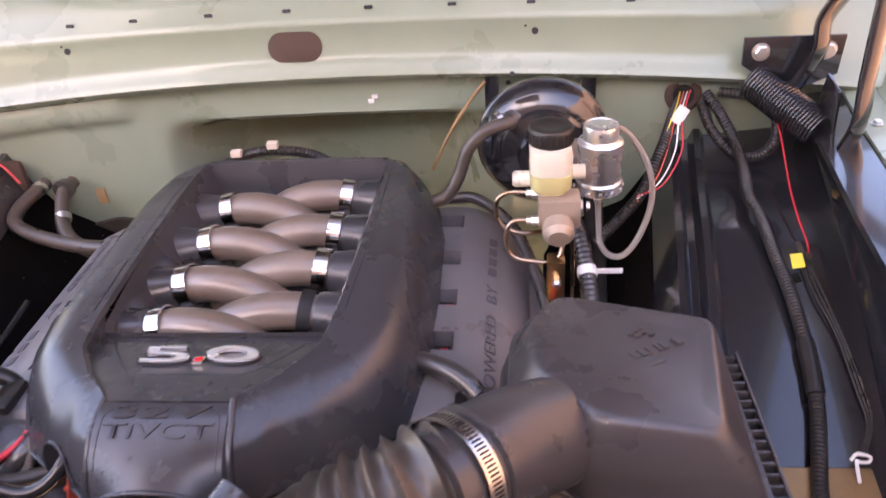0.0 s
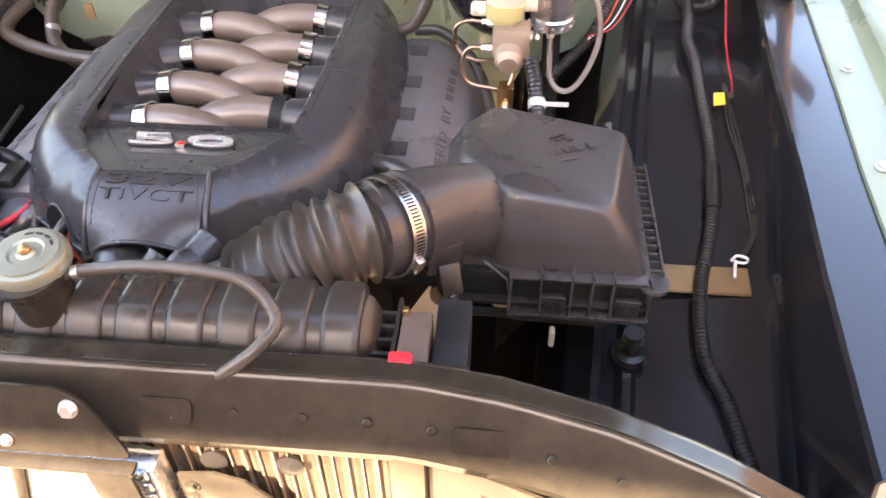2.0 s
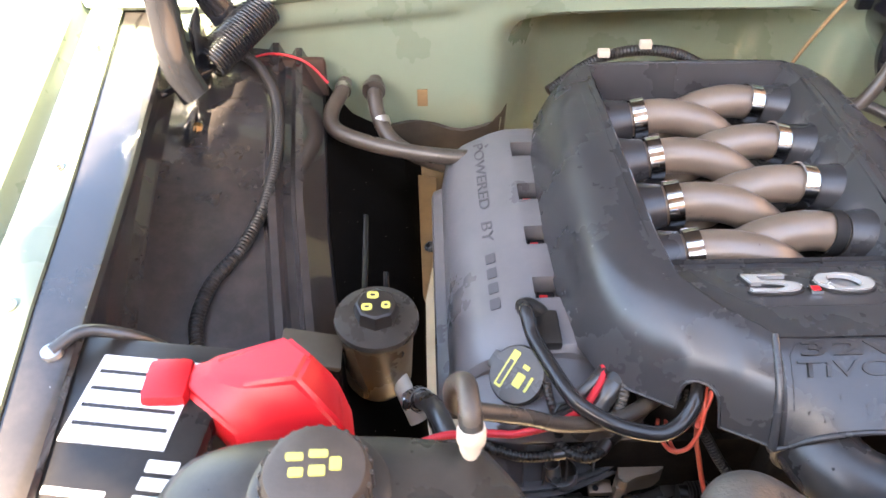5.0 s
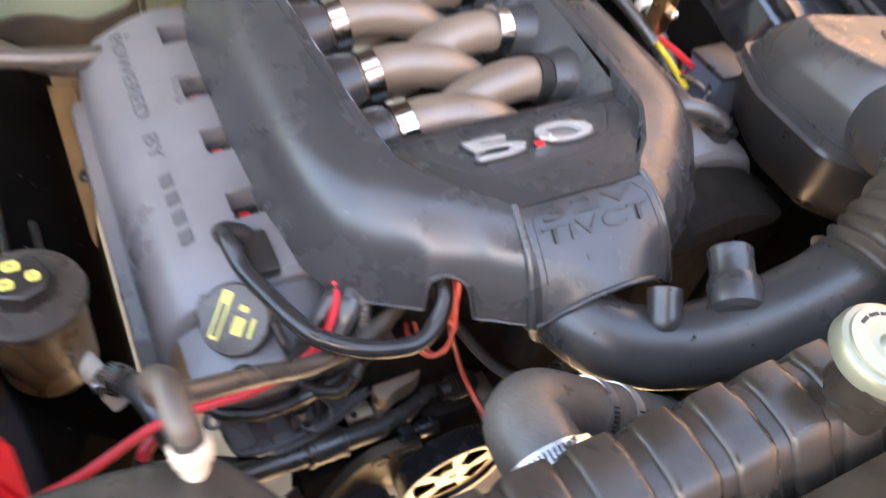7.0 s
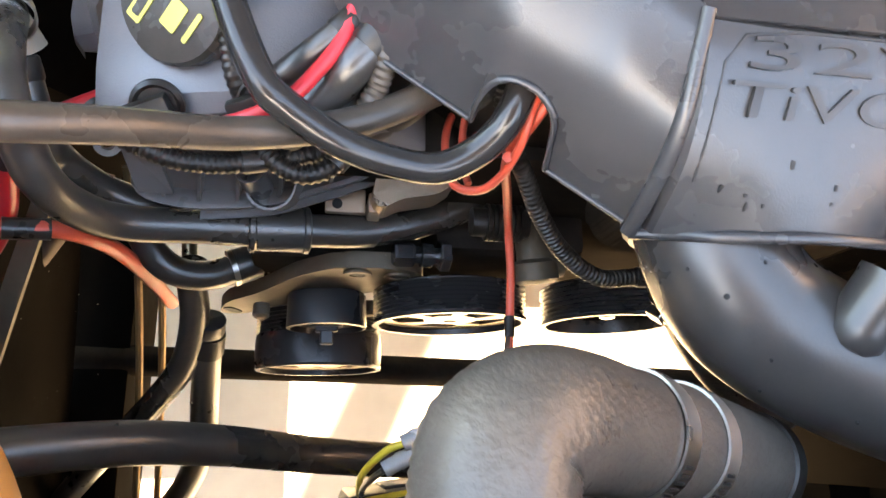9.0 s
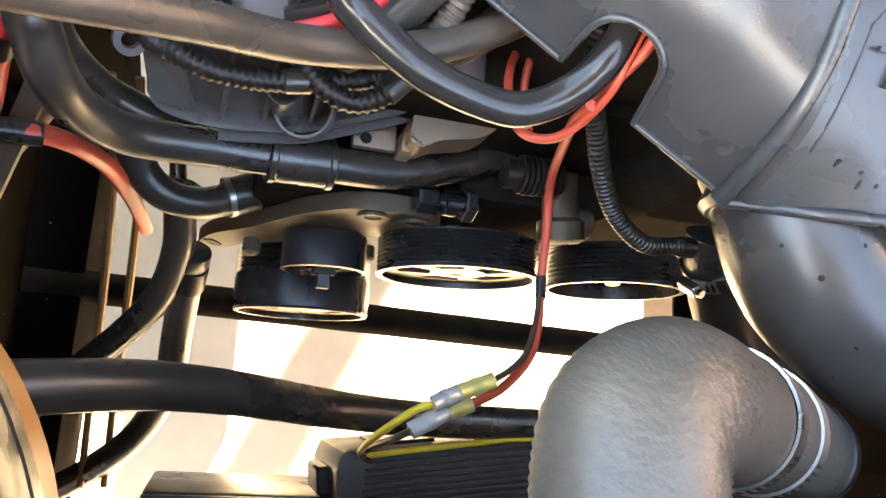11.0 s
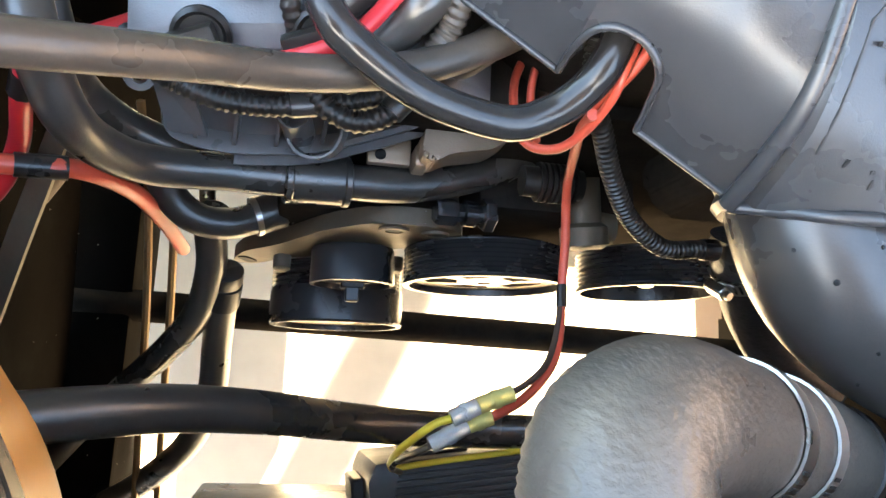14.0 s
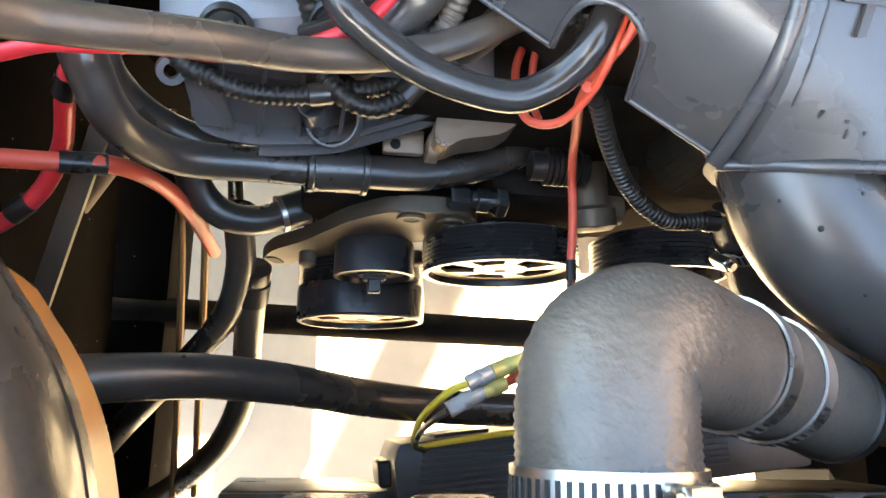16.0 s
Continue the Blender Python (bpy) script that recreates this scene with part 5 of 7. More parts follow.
vac = thing("vacuum_hose", "grey-black rubber vacuum hose from booster to engine", "hose", (0.29, 1.05, 0.95))
part("hose", tube([(0.343, 1.080, 1.050), (0.325, 1.068, 1.050), (0.300, 1.06, 1.042), (0.277, 1.06, 1.015), (0.262, 1.055, 0.975), (0.243, 1.05, 0.945), (0.222, 1.05, 0.935)], 0.0098, 16), RUBBER_GREY, vac)
part("clip", lathe([(0.0108, -0.005), (0.0108, 0.005)], aim((0.322, 1.083, 1.0515), (0.25, 0.2, 0.05)), 18), STEEL, vac)

mc = thing("master_cylinder", "cast brake master cylinder with milky reservoir and black cap", "master cylinder", (0.40, 1.0, 0.95))
m = aim((0.402, 1.085, 0.985), (0.0, -1, -0.04))
part("body", lathe([(0.030, 0.0), (0.030, 0.012), (0.021, 0.016), (0.021, 0.10), (0.024, 0.105), (0.024, 0.155), (0.017, 0.165)], m, 28), CAST, mc, "dull cast metal body")
part("front_boss", box(0.376, 0.432, 0.918, 0.958, 0.962, 1.006, 0.006), CAST, mc, "dull cast metal body")
part("nose", lathe([(0.021, 0), (0.021, 0.018), (0.014, 0.026)], aim((0.402, 0.921, 0.968), (0, -1, -0.25)), 26), CAST, mc)
res_rings = []
for z, w, d in ((1.004, 0.040, 0.056), (1.014, 0.052, 0.070), (1.060, 0.056, 0.074), (1.070, 0.052, 0.068), (1.074, 0.044, 0.050)):
    res_rings.append([(0.393 + x, 0.962 + y, z) for x, y in rounded(w, d, 0.016, 4)])
part("reservoir", loft(res_rings, closed=True, cap_first=True, cap_last=True), MILK, mc, "milky translucent reservoir")
fl = []
for z, w, d in ((1.008, 0.0440, 0.060), (1.016, 0.0535, 0.0715), (1.037, 0.0550, 0.0728)):
    fl.append([(0.393 + x, 0.962 + y, z) for x, y in rounded(w + 0.0016, d + 0.0016, 0.0165, 4)])
part("fluid", loft(fl, closed=True, cap_first=True, cap_last=True), FLUID, mc, "pale yellow fluid level")
m = aim((0.393, 0.962, 1.072), (0, 0, 1))
part("cap", lathe([(0.0285, 0.0), (0.0295, 0.002), (0.0295, 0.020), (0.0275, 0.0235), (0.018, 0.0245), (0.016, 0.0235), (0.002, 0.0235)], m, 40), PLASTIC, mc, "black screw cap")
for k in range(28):
    a = 2 * math.pi * k / 28
    part("grip", box(-0.0009, 0.0009, -0.0009, 0.0009, 0.003, 0.019, 0, 1, Matrix.Translation((0.393 + 0.0297 * math.cos(a), 0.962 + 0.0297 * math.sin(a), 1.072))), PLASTIC, mc)
part("side_port", lathe([(0.011, 0), (0.011, 0.020), (0.008, 0.024)], aim((0.366, 0.962, 1.018), (-1, 0, 0)), 18), MILK, mc)
part("side_port", lathe([(0.010, 0), (0.010, 0.020)], aim((0.420, 0.972, 1.022), (1, 0, 0)), 18), MILK, mc)
bolt("port_bolt", (0.428, 0.938, 0.988), (1, -0.1, 0), 0.0085, STEEL, mc, "zinc port bolt")
bolt("port_bolt", (0.440, 0.937, 0.988), (1, -0.1, 0), 0.0055, STEEL, mc)
for z, y in ((1.004, 0.948), (0.972, 0.930)):
    part("line_nut", lathe([(0.0075, 0), (0.0075, 0.010), (0.0055, 0.012), (0.0055, 0.018)], aim((0.378, y, z), (-1, 0, 0)), 6), STEEL, mc)

bl = thing("brake_line", "bent nickel-copper brake line below the master cylinder", "brake line", (0.34, 0.93, 0.93), group="brake lines")
part("line", tube([(0.362, 0.948, 1.004), (0.338, 0.948, 1.005), (0.322, 0.946, 0.996), (0.320, 0.944, 0.972), (0.330, 0.940, 0.956), (0.352, 0.936, 0.948), (0.385, 0.945, 0.944)], 0.0034, 10), LINE, bl)
bl = thing("brake_line", "bent nickel-copper brake line below the master cylinder", "brake line", (0.34, 0.92, 0.91), group="brake lines")
part("line", tube([(0.362, 0.930, 0.972), (0.344, 0.930, 0.971), (0.334, 0.928, 0.958), (0.333, 0.924, 0.935), (0.344, 0.920, 0.918), (0.375, 0.916, 0.913), (0.398, 0.918, 0.912), (0.408, 0.926, 0.925), (0.409, 0.935, 0.945)], 0.0034, 10), LINE, bl)
bl = thing("brake_line", "straight steel brake line running down behind the valve", "brake line", (0.42, 0.95, 0.80), group="brake lines")
part("line", tube([(0.420, 0.945, 0.96), (0.425, 0.945, 0.90), (0.424, 0.93, 0.84), (0.415, 0.90, 0.78)], 0.003, 8), LINE, bl)

pv = thing("proportioning_valve", "brass brake proportioning valve below the master cylinder", "valve", (0.40, 0.93, 0.84))
part("block", box(0.388, 0.412, 0.905, 0.932, 0.852, 0.918, 0.003), BRASS, pv)
part("adjuster", lathe([(0.009, 0), (0.009, 0.012), (0.006, 0.014), (0.006, 0.03)], aim((0.400, 0.915, 0.853), (0, -0.5, -1)), 6), BRASS, pv)
part("plug", lathe([(0.007, 0), (0.007, 0.012), (0.004, 0.015)], aim((0.400, 0.905, 0.89), (0, -1, 0)), 6), STEEL, pv)

rr = thing("remote_reservoir", "turned bare aluminium clutch fluid reservoir", "reservoir", (0.466, 1.03, 0.96))
m = aim((0.466, 1.032, 0.960), (0, 0, 1))
part("body", lathe([(0.026, 0.0), (0.034, 0.003), (0.034, 0.018), (0.031, 0.021), (0.031, 0.066), (0.032, 0.068), (0.032, 0.078), (0.028, 0.082)], m, 48), ALU, rr, sharp=25)
part("cap", lathe([(0.0240, 0.082), (0.0250, 0.084), (0.0250, 0.100), (0.0235, 0.1035), (0.019, 0.1045), (0.018, 0.1035), (0.003, 0.1035)], m, 48), ALU, rr, "turned aluminium cap", sharp=25)
for a in range(12):
    ang = a * math.pi / 6
    part("flange_screw", lathe([(0.003, 0), (0.003, 0.003)], m @ Matrix.Translation((0.0335 * math.cos(ang), 0.0335 * math.sin(ang), 0.008)) @ Matrix.Rotation(ang, 4, "Z") @ Matrix.Rotation(radians(90), 4, "Y"), 8), STEEL, rr)
part("barb", lathe([(0.006, 0), (0.006, 0.012), (0.007, 0.014), (0.005, 0.02)], aim((0.466, 1.028, 0.962), (0, -0.15, -1)), 14), STEEL, rr)
part("bracket", box(0.425, 0.470, 1.045, 1.050, 0.985, 1.035, 0.002), STEEL, rr)
ch = thing("clear_hose", "clear plastic hose looping from the aluminium reservoir", "hose", (0.50, 1.0, 0.87))
part("hose", tube([(0.466, 1.026, 0.950), (0.467, 1.015, 0.915), (0.470, 1.005, 0.885), (0.484, 1.0, 0.866), (0.505, 1.0, 0.866), (0.526, 1.01, 0.890), (0.541, 1.02, 0.935), (0.541, 1.028, 0.975), (0.528, 1.035, 1.012), (0.506, 1.038, 1.043), (0.490, 1.038, 1.055)], 0.0048, 12), CLEAR, ch)

rod = thing("cable_tube", "thin copper-coloured cable tube near the firewall", "cable", (0.24, 1.22, 0.92))
part("tube", tube([(0.300, 1.238, 1.052), (0.272, 1.230, 1.020), (0.235, 1.220, 0.965), (0.205, 1.215, 0.905)], 0.0032, 8), OCHRE, rod)
# ochre strips drawn where an orange streak of sunlight falls
rod = thing("ochre_streak", "ochre strip painted in for a sunlit streak behind the engine cover", "bracket", (0.13, 1.20, 0.92))
part("strip", box(0.128, 0.134, 1.170, 1.175, 0.86, 0.95, 0.001), OCHRE, rod)
part("strip", box(0.142, 0.158, 1.170, 1.175, 0.86, 0.945, 0.001), OCHRE, rod)
part("stay", box(0.120, 0.162, 1.08, 1.176, 0.852, 0.862, 0.002), OCHRE, rod)

# ---- hood hinges ----
def hinge(s, dx, dy, dz, name_label):
    """Pressed hinge: firewall bracket, two swing arms, coil spring and a lower foot."""
    h = thing("spring_hinge", name_label, "hood hinge", (s * 0.79 + dx, 1.15 + dy, 0.93 + dz), group="hood hinges")

    def P(x, y, z):
        return Vector((s * x + dx, y + dy, z + dz))
    m = frame_at(P(0.772, 1.216, 1.085), (1, 0, 0), (0, 0.1, 1))
    part("bracket", prism([(-0.075, 0.030), (0.075, 0.030), (0.070, -0.03), (0.02, -0.05), (-0.045, -0.032), (-0.075, -0.012)], -0.004, 0.004, 0.002, m), GLOSS, h)
    for x in (0.722, 0.820):
        bolt("bolt", P(x, 1.211, 1.094), (0, -1, 0.1), 0.011, STEEL, h, "bright hinge bolt")
    part("swing_arm", sweep(bmesh.new(), spline([P(0.775, 1.195, 1.04), P(0.800, 1.19, 1.10), P(0.805, 1.20, 1.15), P(0.86, 1.21, 1.22), P(0.93, 1.22, 1.30)], 6), 0.024, 12, True, 0.35), GLOSS, h)
    part("swing_arm", sweep(bmesh.new(), spline([P(0.805, 1.06, 0.985), P(0.822, 1.06, 1.04), P(0.828, 1.08, 1.10), P(0.835, 1.10, 1.20), P(0.85, 1.13, 1.34)], 6), 0.023, 12, True, 0.4), GLOSS, h)
    part("link_plate", prism([(-0.03, -0.045), (0.025, -0.06), (0.045, 0.0), (0.03, 0.06), (-0.02, 0.05)], -0.003, 0.003, 0.002, frame_at(P(0.805, 1.12, 1.02), (0, 1, 0), (0, 0, 1))), GLOSS, h)
    part("pivot_rod", tube([P(0.79, 1.125, 0.995), P(0.85, 1.04, 0.998)], 0.006), GLOSS, h)
    line = []
    a, b = P(0.720, 1.225, 1.045), P(0.800, 1.130, 0.998)
    ax = (b - a).normalized()
    u = ax.orthogonal().normalized()
    v = ax.cross(u)
    turns = 24
    for k in range(turns * 14 + 1):
        t = k / (turns * 14)
        ang = 2 * math.pi * turns * t
        line.append(a.lerp(b, t) + (u * math.cos(ang) + v * math.sin(ang)) * 0.0275)
    part("coil_spring", sweep(bmesh.new(), line, 0.0024, 6), GLOSS, h, "black coil spring", sharp=60)
    part("foot", box(-0.03, 0.03, -0.05, 0.03, -0.004, 0.004, 0.003, 2, frame_at(P(0.812, 1.02, 0.945), (0, 1, 0), (0.2, 0, 1))), GLOSS, h)
    for y, z in ((1.035, 0.945), (1.030, 0.915)):
        bolt("bolt", P(0.806, y, z), (-s * 1, 0, 0), 0.008, BRASS, h, "brassy zinc bolt")
    return h


hinge(1, 0.0, 0.0, 0.0, "gloss black hood hinge with a coil spring")
hinge(-1, 0.085, 0.02, -0.03, "gloss black hood hinge with a coil spring")

# ---- right side wiring ----
gr = thing("wire_grommet", "round brown rubber grommet in the firewall with wires", "grommet", (0.623, 1.25, 1.018))
part("ring", lathe([(0.030, -0.002), (0.030, 0.004), (0.024, 0.007), (0.018, 0.004), (0.017, -0.002)], aim((0.623, 1.254, 1.012), (0, -1, 0.1)), 30), RUB_BROWN, gr)
part("hole", lathe([(0.0175, 0.0), (0.0175, 0.003)], aim((0.623, 1.252, 1.012), (0, -1, 0.1)), 24), VOID, gr)

main = thing("wiring_loom", "black corrugated wiring loom along the inner fender", "wiring loom", (0.69, 0.8, 0.82), group="wiring looms")
part("conduit", loom([(0.655, 1.235, 1.02), (0.672, 1.205, 1.00), (0.690, 1.165, 0.968), (0.694, 1.11, 0.945), (0.686, 1.05, 0.936), (0.692, 1.00, 0.928), (0.692, 0.93, 0.916), (0.694, 0.85, 0.900), (0.692, 0.775, 0.881), (0.684, 0.70, 0.860),
                      (0.670, 0.640, 0.844), (0.659, 0.597, 0.833), (0.653, 0.54, 0.818), (0.655, 0.49, 0.808), (0.671, 0.44, 0.800), (0.682, 0.375, 0.792), (0.700, 0.30, 0.782)], 0.0092), PLASTIC, main)
part("tape_wrap", tube([(0.6925, 0.782, 0.883), (0.690, 0.745, 0.8725), (0.686, 0.71, 0.863)], 0.0105), PLASTIC, main, "black tape wrap")
loop = thing("wiring_loom", "black corrugated loom looped below the firewall grommet", "wiring loom", (0.70, 1.17, 0.95), group="wiring looms")
part("conduit", loom([(0.650, 1.236, 1.005), (0.660, 1.20, 0.975), (0.690, 1.165, 0.948), (0.728, 1.155, 0.946), (0.752, 1.165, 0.972), (0.748, 1.19, 1.008), (0.715, 1.215, 1.022), (0.675, 1.235, 1.022)], 0.0088), PLASTIC, loop)
drop = thing("wiring_loom", "black corrugated loom descending from the firewall grommet", "wiring loom", (0.55, 1.15, 0.95), group="wiring looms")
part("conduit", loom([(0.618, 1.238, 1.010), (0.600, 1.20, 1.0), (0.578, 1.14, 0.985), (0.555, 1.10, 0.955), (0.535, 1.08, 0.92), (0.505, 1.07, 0.885), (0.470, 1.06, 0.85)], 0.0095), PLASTIC, drop)
part("white_plug", box(-0.008, 0.008, -0.006, 0.006, -0.014, 0.014, 0.002, 2, aim((0.603, 1.17, 1.012), (0.5, 0.2, 0.8))), WHITE, drop, "white plug")
for k, (mat, off) in enumerate(((ORANGE, 0.0), (WHITE, 0.006), (YELLOW, -0.006), (REDWIRE, 0.011))):
    w = thing("wire", "thin coloured wire from the firewall grommet", "wire", (0.60, 1.2, 0.98), group="grommet wires")
    part("strand", tube([(0.622 + off, 1.245, 1.020), (0.612 + off, 1.21, 1.022 + off), (0.595 + off, 1.165, 1.005), (0.578 + off * 2, 1.12, 0.975), (0.560 + off, 1.09, 0.945 - off), (0.530, 1.07, 0.915 + off)], 0.0011, 6), mat, w)
rw = thing("wire", "thin red wire along the inner fender", "wire", (0.735, 1.0, 0.92), group="fender wires")
part("strand", tube([(0.752, 1.18, 0.995), (0.752, 1.15, 0.985), (0.748, 1.10, 0.965), (0.742, 1.04, 0.945), (0.740, 0.99, 0.93), (0.742, 0.95, 0.915), (0.738, 0.925, 0.908)], 0.0014, 6), REDWIRE, rw)
for off in (0.0, 0.007, 0.014):
    w = thing("wire", "thin black wire along the inner fender", "wire", (0.74, 0.8, 0.87), group="fender wires")
    part("strand", tube([(0.729 + off * 0.3, 0.955, 0.914), (0.725 + off * 0.8, 0.868, 0.899), (0.733 + off * 0.5, 0.795, 0.883), (0.734 + off * 0.6, 0.723, 0.863), (0.733 + off * 0.4, 0.680, 0.851), (0.714 + off * 0.3, 0.640, 0.840)], 0.0013, 6), RUBBER, w)
tab = thing("wire_tab", "small yellow tape flag on the fender wiring", "tag", (0.724, 0.917, 0.89))
part("flag", prism([(-0.010, -0.012), (0.008, -0.010), (0.010, 0.012), (-0.006, 0.012)], -0.0008, 0.0008, 0, frame_at((0.716, 0.908, 0.914), (1, 0.1, 0), (0.25, 0.85, 0.3))), YELLOW, tab)
part("ring", lathe([(0.0045, -0.0006), (0.0045, 0.0006)], aim((0.735, 0.92, 0.914), (0.2, -0.6, 0.7)), 12), LINE, tab)
zt = thing("zip_tie", "knotted white zip tie round the fender wires", "zip tie", (0.708, 0.635, 0.838))
part("band", tube([(0.701, 0.634, 0.841), (0.708, 0.638, 0.847), (0.721, 0.636, 0.845), (0.719, 0.633, 0.840), (0.706, 0.633, 0.841)], 0.0019, 6), WHITE, zt)
part("tail", tube([(0.707, 0.634, 0.842), (0.704, 0.622, 0.840), (0.702, 0.608, 0.8365)], 0.0022, 6), WHITE, zt)

ht = thing("heater_pipe", "black taped coolant hose with a white tape band", "hose", (0.45, 1.0, 0.80))
part("hose", loom([(0.440, 1.085, 0.870), (0.447, 1.05, 0.855), (0.452, 1.015, 0.838), (0.455, 0.975, 0.815), (0.455, 0.93, 0.79), (0.45, 0.88, 0.77)], 0.014, 0.009, 14, 0.08), RUBBER, ht)
part("white_tape", tube([(0.4525, 1.010, 0.836), (0.4535, 0.997, 0.829)], 0.0152), WHITE, ht, "white tape band")
part("tape_tail", box(0.463, 0.505, 0.998, 1.0, 0.834, 0.842, 0.0), WHITE, ht)

rh = thing("coolant_hose", "black hose along the valve cover", "hose", (0.34, 0.95, 0.85))
part("hose", tube([(0.24, 1.11, 0.905), (0.285, 1.10, 0.910), (0.340, 1.04, 0.895), (0.375, 0.95, 0.865), (0.392, 0.87, 0.83), (0.395, 0.82, 0.79)], 0.009, 12), RUBBER, rh)
for k, (mat, pts) in enumerate((
        (YELLOW, [(0.372, 0.80, 0.84), (0.378, 0.86, 0.85), (0.390, 0.905, 0.845)]),
        (REDWIRE, [(0.388, 0.82, 0.86), (0.392, 0.86, 0.856), (0.396, 0.90, 0.850)]),
        (RUBBER, [(0.36, 0.76, 0.84), (0.40, 0.79, 0.85), (0.42, 0.85, 0.83)]),
        (STEEL, [(0.372, 0.76, 0.86), (0.374, 0.80, 0.855), (0.372, 0.85, 0.83)]))):
    w = thing("wire", "short wire beside the valve cover", "wire", pts[0], group="valve cover wires")
    part("strand", tube(pts, 0.0045 if k in (0, 1) else 0.003, 8), mat, w)
rp = thing("breather_hose", "black breather hose and connector on the valve cover", "hose", (0.27, 0.69, 0.88))
part("hose", tube([(0.212, 0.722, 0.905), (0.235, 0.712, 0.912), (0.262, 0.698, 0.914), (0.285, 0.684, 0.908), (0.300, 0.672, 0.898)], 0.0125, 14), RUBBER, rp)
part("connector", box(0.262, 0.300, 0.655, 0.685, 0.872, 0.893, 0.004), PLASTIC, rp)
part("lug", box(0.312, 0.330, 0.668, 0.682, 0.872, 0.886, 0.003), VOID, rp)

# dark equipment low on the right between engine and fender
sb = thing("steering_box", "dark steering box and frame bracket", "steering box", (0.45, 0.75, 0.6))
part("housing", box(0.40, 0.50, 0.66, 0.82, 0.55, 0.72, 0.02), IRON, sb)
part("column", tube([(0.45, 0.80, 0.68), (0.47, 1.0, 0.78), (0.48, 1.25, 0.88)], 0.016), IRON, sb)
part("top_plate", box(0.405, 0.495, 0.67, 0.80, 0.718, 0.728, 0.004), IRON, sb)
cb2 = thing("relay_box", "dull blue-grey relay box behind the air box", "relay box", (0.42, 0.80, 0.82))
part("box", box(0.395, 0.450, 0.770, 0.835, 0.80, 0.868, 0.004, 2), material("blue grey plastic", (0.10, 0.12, 0.17), 0.4), cb2)
part("lid", box(0.393, 0.452, 0.768, 0.837, 0.868, 0.876, 0.003), PLASTIC, cb2)
for x, y, z in ((0.43, 0.86, 0.80), (0.46, 0.88, 0.79), (0.40, 0.88, 0.81)):
    part("plug", box(x - 0.014, x + 0.014, y - 0.012, y + 0.012, z - 0.02, z + 0.012, 0.003), PLASTIC, cb2)
rc = thing("wire", "red cable beside the proportioning valve", "wire", (0.40, 0.86, 0.83), group="valve cover wires")
part("strand", tube([(0.398, 0.895, 0.842), (0.392, 0.872, 0.826), (0.405, 0.85, 0.822), (0.43, 0.842, 0.826), (0.445, 0.828, 0.816)], 0.004, 8), REDWIRE, rc)

# ---- left side ----
# dark brown sheet added over the wall below the hose line
tm = thing("lower_wall_sheet", "dark brown dusty sheet over the lower firewall", "insulation mat", (-0.5, 1.26, 0.40))
rows = []
for k in range(12):
    z = 0.40 + 0.385 * k / 11
    rows.append([(-0.74 + 0.50 * i / 24, firewall_y(-0.74 + 0.50 * i / 24, z) - 0.012 + 0.003 * math.sin(i * 1.3 + k), z - (0.010 * math.sin(i * 0.7) if k == 11 else 0)) for i in range(25)])
part("mat", sheet(loft(rows, closed=False), -0.006), LOWER_SHEET, tm)
hl = thing("heater_hose", "grey-black heater hose from firewall to engine", "hose", (-0.45, 1.1, 0.85), group="heater hoses")
part("hose", tube([(-0.522, 1.235, 0.885), (-0.526, 1.205, 0.884), (-0.540, 1.165, 0.872), (-0.532, 1.13, 0.862), (-0.485, 1.10, 0.858), (-0.420, 1.075, 0.856), (-0.350, 1.055, 0.858), (-0.290, 1.05, 0.862), (-0.22, 1.05, 0.87)], 0.0125, 16), RUBBER_GREY, hl)
part("clip", lathe([(0.0138, -0.006), (0.0138, 0.006)], aim((-0.524, 1.215, 0.884), (0, 1, 0)), 20), STEEL, hl, "bright hose clip")
hl = thing("heater_hose", "grey-black heater hose stub on the firewall", "hose", (-0.46, 1.17, 0.84), group="heater hoses")
part("hose", tube([(-0.472, 1.24, 0.885), (-0.472, 1.205, 0.882), (-0.466, 1.172, 0.862), (-0.445, 1.13, 0.842), (-0.40, 1.10, 0.828), (-0.33, 1.08, 0.815)], 0.0125, 16), RUBBER_GREY, hl)
part("clip", lathe([(0.0138, -0.006), (0.0138, 0.006)], aim((-0.460, 1.160, 0.855), (0.3, -0.8, -0.5)), 20), STEEL, hl, "bright hose clip")
part("collar", lathe([(0.016, -0.004), (0.019, -0.004), (0.019, 0.008), (0.016, 0.008)], aim((-0.473, 1.212, 0.886), (0, -1, 0)), 20), RUBBER, hl)
# ochre plate in place of an orange-brown reflection on the firewall
ob = thing("ochre_reflection", "small ochre plate painted in for a reflection at the firewall edge", "tag", (-0.40, 1.19, 0.86))
part("tag", box(-0.402, -0.385, 1.19, 1.194, 0.865, 0.895, 0.001), OCHRE, ob)
fw = thing("wire", "thin red wire on the firewall corner", "wire", (-0.62, 1.2, 0.93), group="fender wires")
part("strand", tube([(-0.68, 1.235, 0.93), (-0.63, 1.225, 0.945), (-0.58, 1.215, 0.935), (-0.545, 1.20, 0.905)], 0.002, 6), REDWIRE, fw)
part("flap", box(-0.70, -0.55, 1.222, 1.236, 0.84, 0.935, 0.01), RUB_BROWN, fw, "brown rubber flap")

ll = thing("wiring_loom", "black corrugated wiring loom along the dusty inner fender", "wiring loom", (-0.62, 0.9, 0.88), group="wiring looms")
